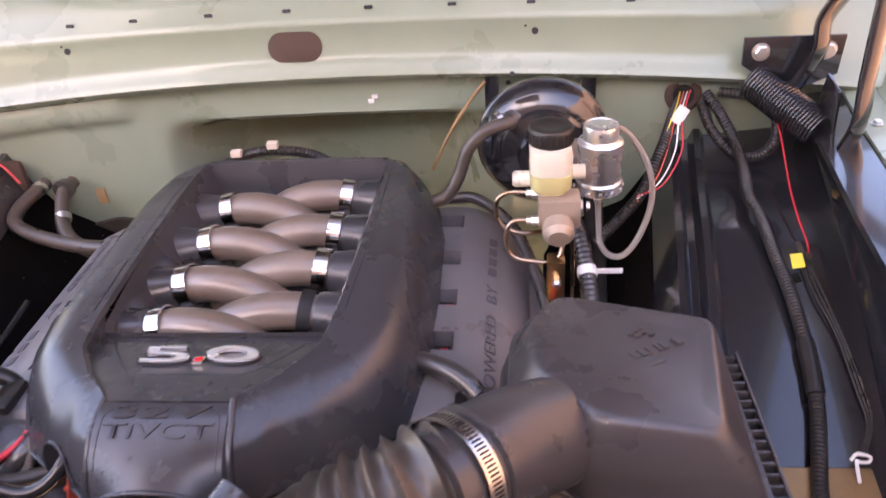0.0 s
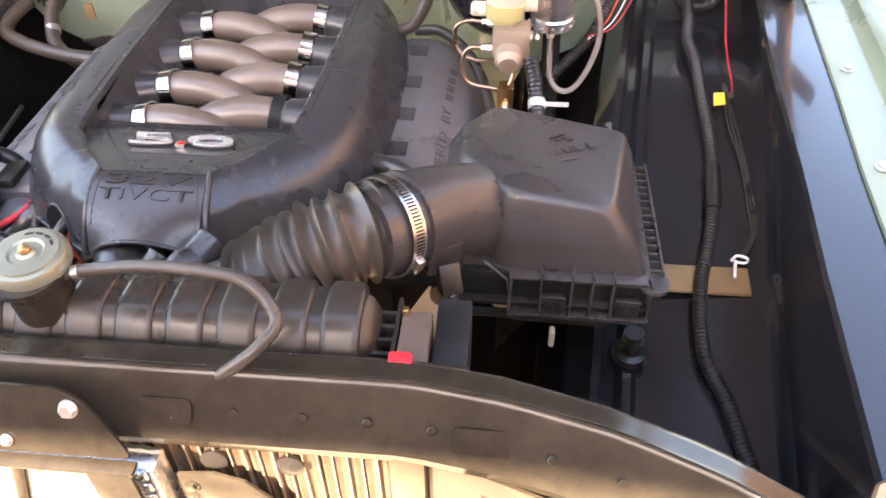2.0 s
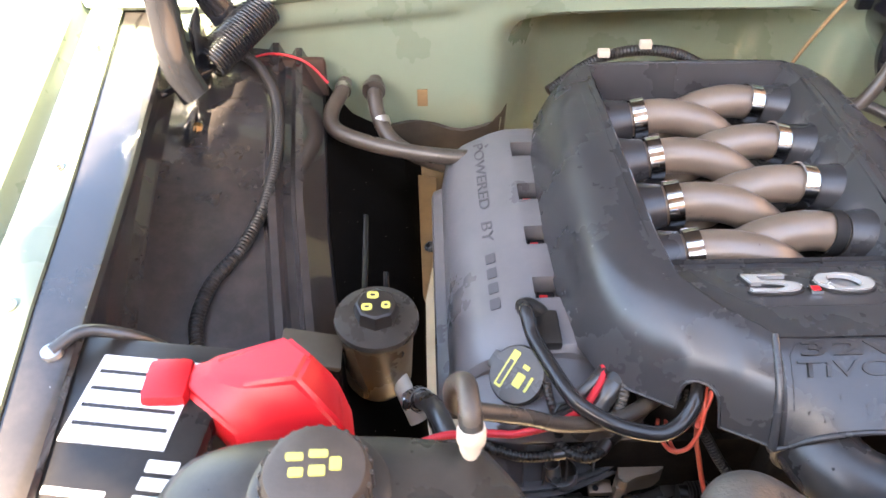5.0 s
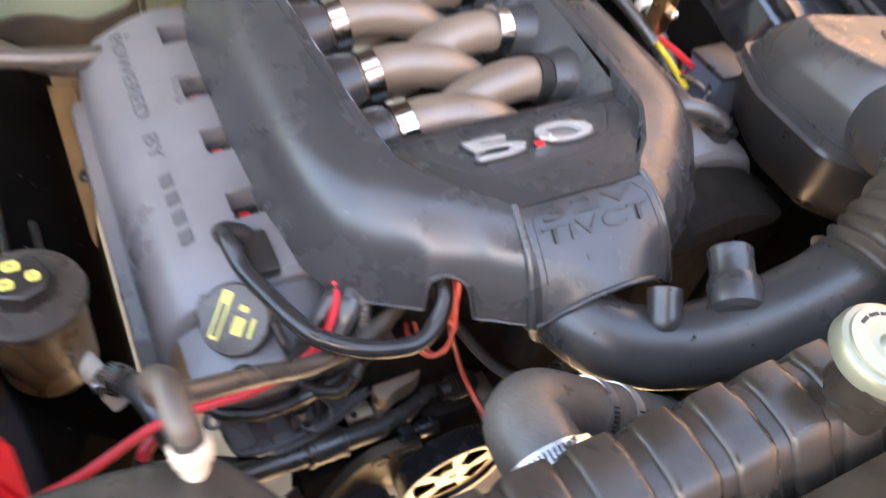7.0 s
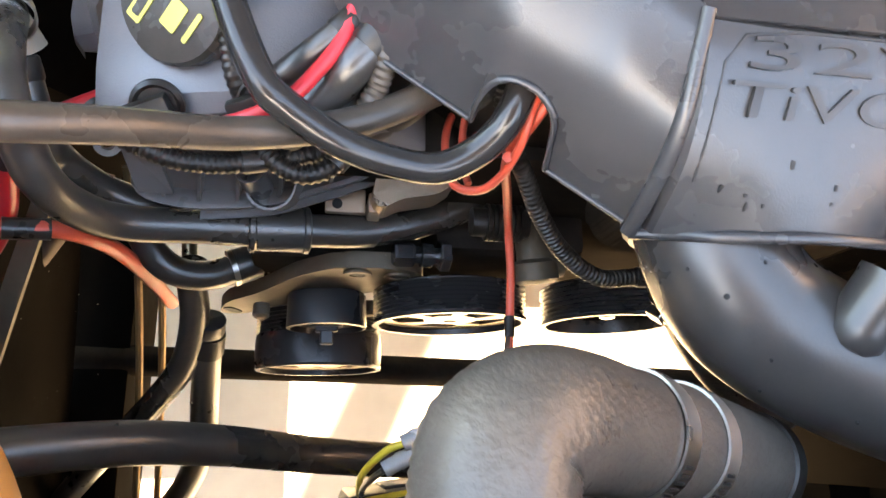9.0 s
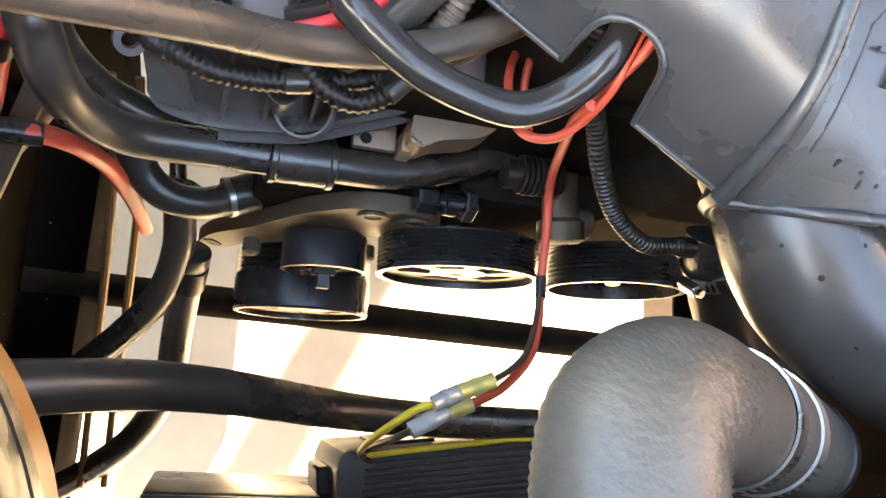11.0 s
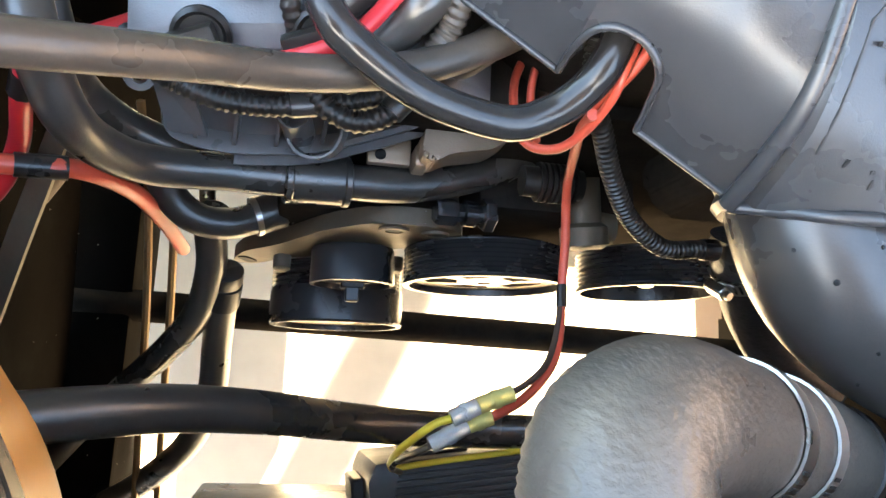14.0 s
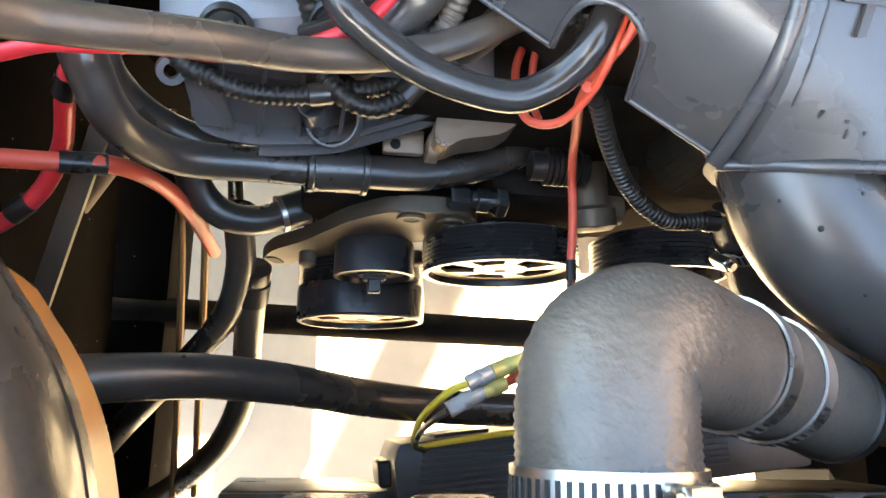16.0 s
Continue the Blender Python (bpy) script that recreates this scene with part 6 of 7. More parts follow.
part("conduit", loom([(-0.72, 1.24, 0.99), (-0.690, 1.225, 0.955), (-0.655, 1.20, 0.94), (-0.622, 1.14, 0.93), (-0.604, 1.06, 0.918), (-0.600, 0.98, 0.906), (-0.606, 0.90, 0.893), (-0.625, 0.83, 0.882), (-0.655, 0.775, 0.872), (-0.664, 0.72, 0.862), (-0.652, 0.665, 0.850), (-0.65, 0.60, 0.838)], 0.0088), PLASTIC, ll)

ps = thing("power_steering_reservoir", "tan steering fluid reservoir with black printed cap", "reservoir", (-0.452, 0.70, 0.79))
m = aim((-0.452, 0.700, 0.800), (0.03, -0.02, 1))
part("body", lathe([(0.020, -0.035), (0.034, -0.025), (0.040, -0.012), (0.042, 0.070), (0.044, 0.082)], m, 36), BROWNPOT, ps, "brown translucent plastic body")
part("cap", lathe([(0.040, 0.080), (0.0475, 0.083), (0.0485, 0.087), (0.0475, 0.091), (0.030, 0.0945), (0.002, 0.095)], m, 44), EXPTANK, ps, "round dark grey cap")
part("cap_boss", lathe([(0.0250, 0.093), (0.0255, 0.104), (0.0235, 0.112), (0.021, 0.1135), (0.002, 0.1135)], m, 8), PLASTIC, ps, "black eight-sided boss", sharp=25)
for x, y, w in ((-0.010, -0.006, 0.012), (-0.004, 0.012, 0.013), (0.011, -0.003, 0.010)):
    part("print_bar", prism(rounded(w, 0.010, 0.003, 2), 0.1125, 0.1142, 0, m @ Matrix.Translation((x, y, 0))), YELLOW_INK, ps, "yellow print")
    part("print_gap", prism(rounded(w * 0.45, 0.003, 0.001, 2), 0.1140, 0.1146, 0, m @ Matrix.Translation((x, y, 0))), EXPTANK, ps)
part("bracket", box(-0.56, -0.49, 0.655, 0.705, 0.852, 0.860, 0.003, 2, Matrix.Translation((-0.52, 0.68, 0.856)) @ Matrix.Rotation(radians(14), 4, "Y") @ Matrix.Translation((0.52, -0.68, -0.856))), BRACKET, ps, "pale cast bracket")
part("bracket_hole", lathe([(0.007, 0), (0.007, 0.002)], aim((-0.535, 0.672, 0.8575), (0.2, 0, 1)), 14), VOID, ps)
part("outlet", lathe([(0.011, -0.01), (0.011, 0.05)], aim((-0.424, 0.672, 0.802), (0.3, -0.45, -0.55)), 18), BEIGE, ps)

tank = thing("expansion_tank", "dusty black coolant expansion tank with ribbed cap", "coolant tank", (-0.45, 0.35, 0.90))


def tank_ring(z, g, lower=False):
    base = [(-0.302, 0.300), (-0.306, 0.345), (-0.317, 0.384), (-0.337, 0.417), (-0.362, 0.437), (-0.45, 0.446), (-0.545, 0.440), (-0.585, 0.410), (-0.592, 0.345), (-0.575, 0.285), (-0.52, 0.262), (-0.44, 0.272), (-0.395, 0.262), (-0.350, 0.268), (-0.322, 0.280)]
    cx, cy = -0.445, 0.355
    return [(cx + (x - cx) * g, cy + (y - cy) * g, z + (0.012 * (0.36 - y) / 0.1 if lower else 0)) for x, y in base]


part("upper_half", loft([round_ring(tank_ring(z, g)) for z, g in ((0.985, 0.97), (1.000, 0.995), (1.016, 1.0), (1.031, 0.975), (1.041, 0.90), (1.047, 0.62), (1.048, 0.2))], closed=True, cap_first=True, cap_last=True), EXPTANK, tank, sharp=60)
part("seam", loft([round_ring(tank_ring(z, g)) for z, g in ((0.976, 0.94), (0.976, 0.976), (0.985, 0.976), (0.985, 0.94))], closed=True, cap_first=True, cap_last=True), EXPTANK, tank)
part("lower_half", loft([round_ring(tank_ring(z, g)) for z, g in ((0.976, 0.94), (0.9755, 0.958), (0.93, 0.935), (0.90, 0.88), (0.892, 0.5))], closed=True, cap_last=True), TAN, tank, "amber translucent lower half", sharp=60)
m = aim((-0.468, 0.388, 1.044), (0, 0, 1))
part("neck_collar", lathe([(0.050, -0.006), (0.050, 0.004), (0.045, 0.008), (0.038, 0.009)], m, 40), EXPTANK, tank)
tcap = part("cap", lathe([(0.0365, 0.008), (0.0375, 0.010), (0.0375, 0.026), (0.034, 0.033), (0.030, 0.0345), (0.002, 0.035)], m, 44), RUBBER_GREY, tank, "dusty ribbed black cap")
for k in range(24):
    a = 2 * math.pi * k / 24
    part("grip", box(-0.0016, 0.0012, -0.0020, 0.0020, 0.010, 0.028, 0.0006, 1, m @ Matrix.Rotation(a, 4, "Z") @ Matrix.Translation((0.0378, 0, 0))), RUBBER_GREY, tcap)
for x, y, w, h in ((-0.014, 0.008, 0.012, 0.006), (0.002, 0.010, 0.013, 0.006), (0.014, 0.002, 0.008, 0.010), (-0.012, -0.004, 0.010, 0.007), (0.002, -0.003, 0.011, 0.008)):
    part("print_bar", prism(rounded(w, h, 0.0015, 2), 0.0345, 0.0358, 0, m @ Matrix.Translation((x, y, 0))), YELLOW_INK, tcap, "yellow print")
part("rear_barb", lathe([(0.006, -0.01), (0.006, 0.006), (0.008, 0.008), (0.008, 0.016), (0.006, 0.018)], aim((-0.362, 0.418, 1.040), (0.05, 0.1, 1)), 16), BEIGE, tank, "pale hose connector")
part("front_barb", lathe([(0.009, -0.01), (0.009, 0.012), (0.007, 0.02)], aim((-0.395, 0.298, 1.035), (0.6, -0.7, 0.3)), 16), EXPTANK, tank)
part("dimple", lathe([(0.008, 0), (0.006, 0.003), (0.002, 0.001)], aim((-0.375, 0.360, 1.0465), (0, 0, 1)), 16), EXPTANK, tank)
th = thing("tank_hose", "grey rubber hose from the tank to the radiator support", "hose", (-0.30, 0.26, 1.03))
part("end_sleeve", lathe([(0.0088, -0.007), (0.0100, -0.006), (0.0100, 0.006), (0.0088, 0.007)], aim((-0.378, 0.282, 1.040), (0.8, -0.6, 0.1)), 18), RUBBER, th)
part("hose", tube([(-0.392, 0.294, 1.038), (-0.375, 0.280, 1.040), (-0.345, 0.268, 1.042), (-0.31, 0.260, 1.050), (-0.27, 0.259, 1.054), (-0.225, 0.261, 1.052), (-0.19, 0.265, 1.040), (-0.16, 0.27, 1.02)], 0.0080, 14), RUBBER, th)

bat = thing("battery", "black car battery with a white printed label", "battery", (-0.66, 0.45, 0.80))
BX = Matrix.Translation((-0.665, 0.455, 0)) @ Matrix.Rotation(radians(-8), 4, "Z")
part("case", box(-0.085, 0.085, -0.13, 0.12, 0.79, 0.985, 0.006, 2, BX), PLASTIC, bat)
part("lid", box(-0.088, 0.088, -0.133, 0.123, 0.975, 0.997, 0.006, 2, BX), PLASTIC, bat)
part("label", box(-0.030, 0.060, 0.010, 0.100, 0.9975, 0.9985, 0.0, 1, BX), LABEL, bat, "white label")
for k in range(4):
    part("label_line", box(-0.026, 0.056, 0.026 + k * 0.018, 0.030 + k * 0.018, 0.9986, 0.9990, 0, 1, BX), PLASTIC, bat)
for k in range(8):
    part("name_bar", box(0.052, 0.078, -0.118 + k * 0.0155, -0.1075 + k * 0.0155, 0.9975, 0.9985, 0.0, 1, BX), LABEL, bat, "white print")
for k in range(5):
    part("print_bar", box(-0.02, 0.03, -0.10 + k * 0.016, -0.094 + k * 0.016, 0.9975, 0.9983, 0.0, 1, BX), LABEL, bat)
part("terminal", lathe([(0.010, 0), (0.009, 0.018)], aim((-0.722, 0.552, 0.995), (0, 0, 1)), 16), STEEL, bat)
rt = thing("terminal_cover", "bright red plastic battery terminal cover", "terminal cover", (-0.53, 0.51, 0.97))
rings = []
for p in ([(-0.600, 0.545, 0.985), (-0.612, 0.520, 0.985), (-0.545, 0.462, 0.960), (-0.452, 0.470, 0.960), (-0.460, 0.520, 0.960), (-0.505, 0.560, 0.965)],
          [(-0.598, 0.543, 1.004), (-0.608, 0.520, 1.004), (-0.548, 0.470, 0.998), (-0.462, 0.476, 0.995), (-0.468, 0.520, 1.002), (-0.507, 0.556, 1.008)],
          [(-0.575, 0.538, 1.012), (-0.580, 0.522, 1.012), (-0.545, 0.500, 1.026), (-0.500, 0.500, 1.030), (-0.490, 0.525, 1.034), (-0.512, 0.546, 1.034)]):
    rings.append([Vector(q) for q in p])
bmr = loft(rings, closed=True, cap_first=True, cap_last=True)
bmesh.ops.bevel(bmr, geom=bmr.edges[:], offset=0.004, segments=2, affect="EDGES")
part("shroud", bmr, RED, rt, sharp=35)
part("boot", box(-0.635, -0.595, 0.500, 0.545, 0.985, 1.010, 0.008), RED, rt)
bc = thing("wire", "black battery earth cable on the terminal", "wire", (-0.70, 0.55, 0.99), group="fender wires")
part("strand", tube([(-0.722, 0.552, 1.012), (-0.70, 0.575, 1.012), (-0.66, 0.585, 0.99), (-0.63, 0.60, 0.94)], 0.006, 10), RUBBER, bc)


# ---- front of the engine ----
oc = thing("oil_filler_cap", "black oil filler cap with yellow print", "oil cap", (-0.29, 0.635, 0.86))
m = aim((-0.292, 0.622, 0.874), (-0.45, -0.45, 0.78))
part("neck", lathe([(0.020, -0.02), (0.020, 0.004)], m, 28), PLASTIC, oc)
part("cap", lathe([(0.026, -0.012), (0.0300, -0.010), (0.0325, -0.004), (0.0325, 0.010), (0.0305, 0.0130), (0.002, 0.0135)], m, 40), EXPTANK, oc, sharp=30)
part("grip", box(-0.037, -0.022, -0.011, 0.011, -0.010, 0.0125, 0.004, 2, m), EXPTANK, oc)
part("print_bar", prism(rounded(0.009, 0.044, 0.001, 2), 0.0134, 0.0142, 0, m @ Matrix.Translation((-0.012, 0, 0))), YELLOW_INK, oc, "yellow print")
part("print_gap", prism(rounded(0.005, 0.030, 0.001, 2), 0.0140, 0.0145, 0, m @ Matrix.Translation((-0.012, -0.004, 0))), EXPTANK, oc)
for x, y, w, h in ((0.006, -0.004, 0.010, 0.016), (0.006, 0.012, 0.008, 0.005), (0.018, -0.002, 0.003, 0.018)):
    part("print_bar", prism(rounded(w, h, 0.001, 2), 0.0134, 0.0142, 0, m @ Matrix.Translation((x, y, 0))), YELLOW_INK, oc, "yellow print")


def hose(name, label, pts, r, mat=RUBBER, n=16, category="hose", group="", extra=()):
    h = thing(name, label, category, pts[len(pts) // 2], group)
    part("tube", tube(pts, r, n), mat, h)
    a, b = Vector(pts[0]), Vector(pts[-1])
    for at, to in ((a, Vector(pts[1])), (b, Vector(pts[-2]))):
        ax = (to - at).normalized()
        part("end_sleeve", lathe([(r * 0.99, 0.0), (r * 1.10, 0.001), (r * 1.10, 0.012), (r * 0.99, 0.014)], aim(at, ax), 20), PLASTIC, h)
    for i, (at, ax, rr, w, mm) in enumerate(extra):
        part("collar", lathe([(rr * 0.95, -w / 2), (rr, -w / 2), (rr, w / 2), (rr * 0.95, w / 2)], aim(at, ax), 24), mm, h)
    return h


pc = hose("breather_hose", "glossy black breather hose from valve cover into the cover notch",
          [(-0.284, 0.690, 0.912), (-0.283, 0.672, 0.918), (-0.278, 0.645, 0.910), (-0.265, 0.600, 0.914), (-0.249, 0.564, 0.911), (-0.236, 0.553, 0.906), (-0.212, 0.540, 0.900), (-0.188, 0.534, 0.895), (-0.164, 0.532, 0.893), (-0.147, 0.538, 0.897), (-0.135, 0.547, 0.905), (-0.128, 0.558, 0.914), (-0.121, 0.580, 0.922), (-0.112, 0.61, 0.925)],
          0.0082, RUBBER_SHINY)
part("elbow", tube([(-0.262, 0.690, 0.890), (-0.268, 0.690, 0.903), (-0.280, 0.689, 0.912), (-0.286, 0.684, 0.915)], 0.0105, 14), PLASTIC, pc, "black plastic elbow")
part("quick_clip", box(-0.272, -0.246, 0.640, 0.690, 0.893, 0.906, 0.004), PLASTIC, pc)

vh = hose("vent_hose", "brownish grey vent hose from the tank to the engine",
          [(-0.361, 0.421, 1.068), (-0.362, 0.430, 1.080), (-0.364, 0.455, 1.078), (-0.371, 0.482, 1.040), (-0.370, 0.500, 0.995), (-0.358, 0.509, 0.973), (-0.342, 0.514, 0.961), (-0.325, 0.519, 0.950), (-0.298, 0.528, 0.930), (-0.268, 0.538, 0.905), (-0.240, 0.547, 0.890), (-0.215, 0.556, 0.880), (-0.192, 0.566, 0.875), (-0.164, 0.582, 0.872), (-0.146, 0.596, 0.870), (-0.12, 0.62, 0.87)],
          0.0082, RUBBER_GREY)
part("fitting", lathe([(0.0095, -0.008), (0.0108, -0.006), (0.0108, 0.004), (0.0098, 0.008)], aim((-0.361, 0.421, 1.064), (0, 0.1, 1)), 18), BEIGE, vh, "beige hose fitting")

hc = thing("power_steering_hose", "thick black power steering hose with a joint sleeve", "hose", (-0.30, 0.55, 0.77))
part("tube", tube([(-0.412, 0.655, 0.795), (-0.402, 0.640, 0.812), (-0.390, 0.612, 0.842), (-0.380, 0.580, 0.860), (-0.372, 0.555, 0.860), (-0.369, 0.546, 0.852), (-0.364, 0.534, 0.835), (-0.356, 0.529, 0.806), (-0.336, 0.529, 0.776), (-0.293, 0.534, 0.757), (-0.261, 0.535, 0.752), (-0.227, 0.537, 0.748), (-0.183, 0.542, 0.737), (-0.133, 0.557, 0.731), (-0.106, 0.574, 0.731), (-0.09, 0.592, 0.735)], 0.0112, 18), RUBBER, hc)
part("sleeve", lathe([(0.0138, -0.020), (0.0156, -0.019), (0.0156, -0.016), (0.0146, -0.015), (0.0146, 0.015), (0.0156, 0.016), (0.0156, 0.019), (0.0138, 0.020)], aim((-0.244, 0.536, 0.7500), (1, 0.05, -0.12)), 26), RUBBER, hc, "moulded joint sleeve")
worm_clamp((-0.402, 0.641, 0.811), (0.35, -0.7, 0.6), 0.0136, 0.013, STEEL, hc, (-0.6, -0.5, 0.3))
hose("power_steering_line", "black hose behind the steering hose", [(-0.383, 0.60, 0.84), (-0.373, 0.565, 0.820), (-0.369, 0.559, 0.800), (-0.361, 0.554, 0.785), (-0.349, 0.550, 0.770), (-0.331, 0.546, 0.758), (-0.310, 0.545, 0.742)], 0.0105, RUBBER)
hose("lower_line", "black hose with a crimped metal end", [(-0.362, 0.575, 0.690), (-0.347, 0.550, 0.672), (-0.338, 0.536, 0.662), (-0.323, 0.526, 0.655), (-0.302, 0.525, 0.648), (-0.280, 0.534, 0.640), (-0.258, 0.545, 0.635), (-0.235, 0.555, 0.632)], 0.0115, RUBBER,
     extra=(((-0.274, 0.5375, 0.639), (1, 0.45, -0.1), 0.0142, 0.020, RUBBER), ((-0.256, 0.5455, 0.635), (1, 0.45, -0.1), 0.0128, 0.012, PLASTIC), ((-0.283, 0.5335, 0.641), (1, 0.42, -0.15), 0.0148, 0.004, STEEL)))
hose("drop_hose", "black hose dropping to the frame rail", [(-0.313, 0.534, 0.645), (-0.315, 0.522, 0.628), (-0.315, 0.499, 0.60), (-0.326, 0.467, 0.56), (-0.354, 0.436, 0.52), (-0.396, 0.400, 0.47), (-0.438, 0.362, 0.42), (-0.481, 0.320, 0.36)], 0.0118, RUBBER, group="drop hoses")
hose("drop_hose", "black hose dropping behind the lower hose", [(-0.304, 0.500, 0.592), (-0.307, 0.481, 0.57), (-0.311, 0.443, 0.53), (-0.316, 0.395, 0.49), (-0.339, 0.350, 0.44), (-0.385, 0.309, 0.39), (-0.426, 0.284, 0.36)], 0.0125, RUBBER, group="drop hoses",
     extra=(((-0.3065, 0.483, 0.572), (0.1, 0.6, 0.6), 0.0142, 0.020, PLASTIC),))
pipe = thing("steel_pipe", "short bright steel pipe above the drop hose", "pipe", (-0.322, 0.56, 0.61))
part("pipe", tube([(-0.328, 0.600, 0.615), (-0.323, 0.566, 0.612), (-0.318, 0.530, 0.625)], 0.0062, 12), STEEL, pipe)
part("nut", lathe([(0.0098, 0), (0.0098, 0.012)], aim((-0.320, 0.540, 0.620), (0.1, -0.9, 0.3)), 6), IRON, pipe, sharp=20)
hose("coolant_hose", "black rubber coolant hose crossing ahead of the engine nose", [(-0.47, 0.378, 0.885), (-0.420, 0.388, 0.862), (-0.380, 0.393, 0.850), (-0.338, 0.398, 0.825), (-0.304, 0.400, 0.800), (-0.264, 0.398, 0.765), (-0.212, 0.392, 0.715), (-0.152, 0.388, 0.690), (-0.072, 0.387, 0.670), (-0.015, 0.387, 0.660), (0.05, 0.385, 0.650)], 0.0120, RUBBER, 22)

elbow = thing("radiator_hose", "grey ribbed upper radiator hose elbow with steel clamps", "hose", (-0.13, 0.41, 0.95))
EL = [(-0.1588, 0.337, 0.985), (-0.1588, 0.364, 0.987), (-0.1588, 0.386, 0.987), (-0.1545, 0.399, 0.984), (-0.1400, 0.407, 0.976), (-0.1200, 0.408, 0.962), (-0.0960, 0.4045, 0.9445), (-0.0660, 0.4005, 0.9235), (-0.0340, 0.396, 0.900), (-0.0020, 0.390, 0.876)]
line = resample(spline(EL, 12), 0.0014)
part("elbow", sweep(bmesh.new(), line, lambda i: 0.0290 - 0.0030 * smooth(30, 90, i) + 0.00035 * math.cos(math.pi * i), 36), HOSE, elbow, "woven grey rubber elbow", sharp=70)
EL_AX = (0.81, -0.12, -0.58)
part("spigot", lathe([(0.0235, -0.03), (0.0235, 0.004), (0.0275, 0.006), (0.0275, 0.016)], aim((-0.006, 0.391, 0.879), EL_AX), 32), PLASTIC, elbow, "black pipe end")
worm_clamp((-0.0880, 0.4035, 0.9390), EL_AX, 0.0266, 0.0105, STEEL, elbow, (-0.3, -0.25, -0.9))
worm_clamp((-0.0590, 0.3995, 0.9185), EL_AX, 0.0266, 0.0105, STEEL, elbow, (-0.3, -0.25, -0.9))
worm_clamp((-0.1588, 0.3600, 0.9870), (0, 1, 0), 0.0297, 0.014, STEEL, elbow, (0.45, 0.0, 1.0))
part("outlet", lathe([(0.025, -0.02), (0.025, 0.02)], aim((-0.1588, 0.3370, 0.9850), (0, 1, 0)), 28), RAD, elbow)

tp = thing("thermostat_hose", "black ribbed hose below the intake tube with a worm clamp", "hose", (0.03, 0.46, 0.72))
line = resample(spline([(0.012, 0.512, 0.800), (0.014, 0.506, 0.795), (0.029, 0.494, 0.775), (0.056, 0.473, 0.745), (0.094, 0.449, 0.715), (0.145, 0.427, 0.69)], 10), 0.0022)
part("tube", sweep(bmesh.new(), line, lambda i: 0.0205 + 0.0006 * math.cos(math.pi * i), 26), HOSE_DARK, tp, "dark ribbed rubber", sharp=70)
worm_clamp((0.021, 0.500, 0.785), (0.68, -0.5, -0.55), 0.0212, 0.012, STEEL, tp, (-0.95, -0.7, -0.1))

# the tan is sunlight put into the colour of a shaded steel piece
brace = thing("mount_brace", "steel brace with a bolt, coloured tan for sunlight, beside the valve cover", "brace", (-0.372, 1.123, 0.70))
part("plate", prism([(-0.405, 1.226), (-0.372, 1.217), (-0.372, 1.123), (-0.375, 1.032), (-0.395, 0.906), (-0.398, 0.922)], 0.694, 0.700, 0.001), OCHRE, brace)
bolt("bolt", (-0.384, 1.026, 0.7005), (0, -0.2, 1), 0.009, DARKSTEEL, brace)
stay = thing("tie_strap", "flat bronze-brown steel strap beside the frame rail", "strap", (-0.42, 0.50, 0.69))
part("strap", sheet(loft([[(-0.381, 0.571, 0.754), (-0.393, 0.577, 0.752)], [(-0.390, 0.546, 0.738), (-0.403, 0.552, 0.735)], [(-0.413, 0.500, 0.700), (-0.427, 0.506, 0.697)], [(-0.448, 0.430, 0.640), (-0.463, 0.436, 0.637)]], closed=False), 0.003), BRACKET, stay)

# pulleys, idler and bracket
def pulley(name, label, at, r, width, ribs=6, spokes=0, plain=0.0, tilt=0.0):
    """A grooved belt pulley turned about the fore-and-aft axis."""
    p = thing(name, label, "pulley", at, group="belt pulleys")
    m = aim(at, (0.02, -1, tilt))
    prof = [(r * 0.30, 0.0), (r * 0.93, 0.0), (r, 0.002)]
    groove_w = (width - plain - 0.006) / ribs
    for k in range(ribs):
        h = 0.003 + k * groove_w
        prof += [(r, h), (r - 0.0028, h + groove_w * 0.5), (r, h + groove_w)]
    prof += [(r, width - plain - 0.002), (r * 1.01, width - plain)]
    if plain:
        prof += [(r * 1.01, width - 0.002)]
    prof += [(r * 0.99, width), (r * 0.93, width), (r * 0.91, width - 0.012)]
    part("rim", lathe(prof, m, 56, cap=False), PULLEY, p, sharp=20)
    if spokes:
        face = bmesh.new()
        rings = []
        out = []
        hubr = r * 0.34
        n = spokes * 12
        a = [face.verts.new(m @ Vector((r * 0.915 * math.cos(2 * math.pi * k / n), r * 0.915 * math.sin(2 * math.pi * k / n), width - 0.008))) for k in range(n)]
        b = [face.verts.new(m @ Vector((r * 0.78 * math.cos(2 * math.pi * k / n), r * 0.78 * math.sin(2 * math.pi * k / n), width - 0.009))) for k in range(n)]
        c = [face.verts.new(m @ Vector((hubr * math.cos(2 * math.pi * k / n), hubr * math.sin(2 * math.pi * k / n), width - 0.007))) for k in range(n)]
        d = [face.verts.new(m @ Vector((r * 0.08 * math.cos(2 * math.pi * k / n), r * 0.08 * math.sin(2 * math.pi * k / n), width - 0.006))) for k in range(n)]
        for k in range(n):
            j = (k + 1) % n
            face.faces.new((a[k], a[j], b[j], b[k]))
            if k % 12 < 4:
                face.faces.new((b[k], b[j], c[j], c[k]))
            face.faces.new((c[k], c[j], d[j], d[k]))
        part("spoked_face", sheet(face, 0.003), PULLEY_FACE, p, "bare steel spokes, lightened for ground light")
    else:
        part("web", lathe([(r * 0.92, width * 0.35), (r * 0.4, width * 0.30), (r * 0.36, width * 0.55), (r * 0.02, width * 0.55)], m, 40), PULLEY, p)
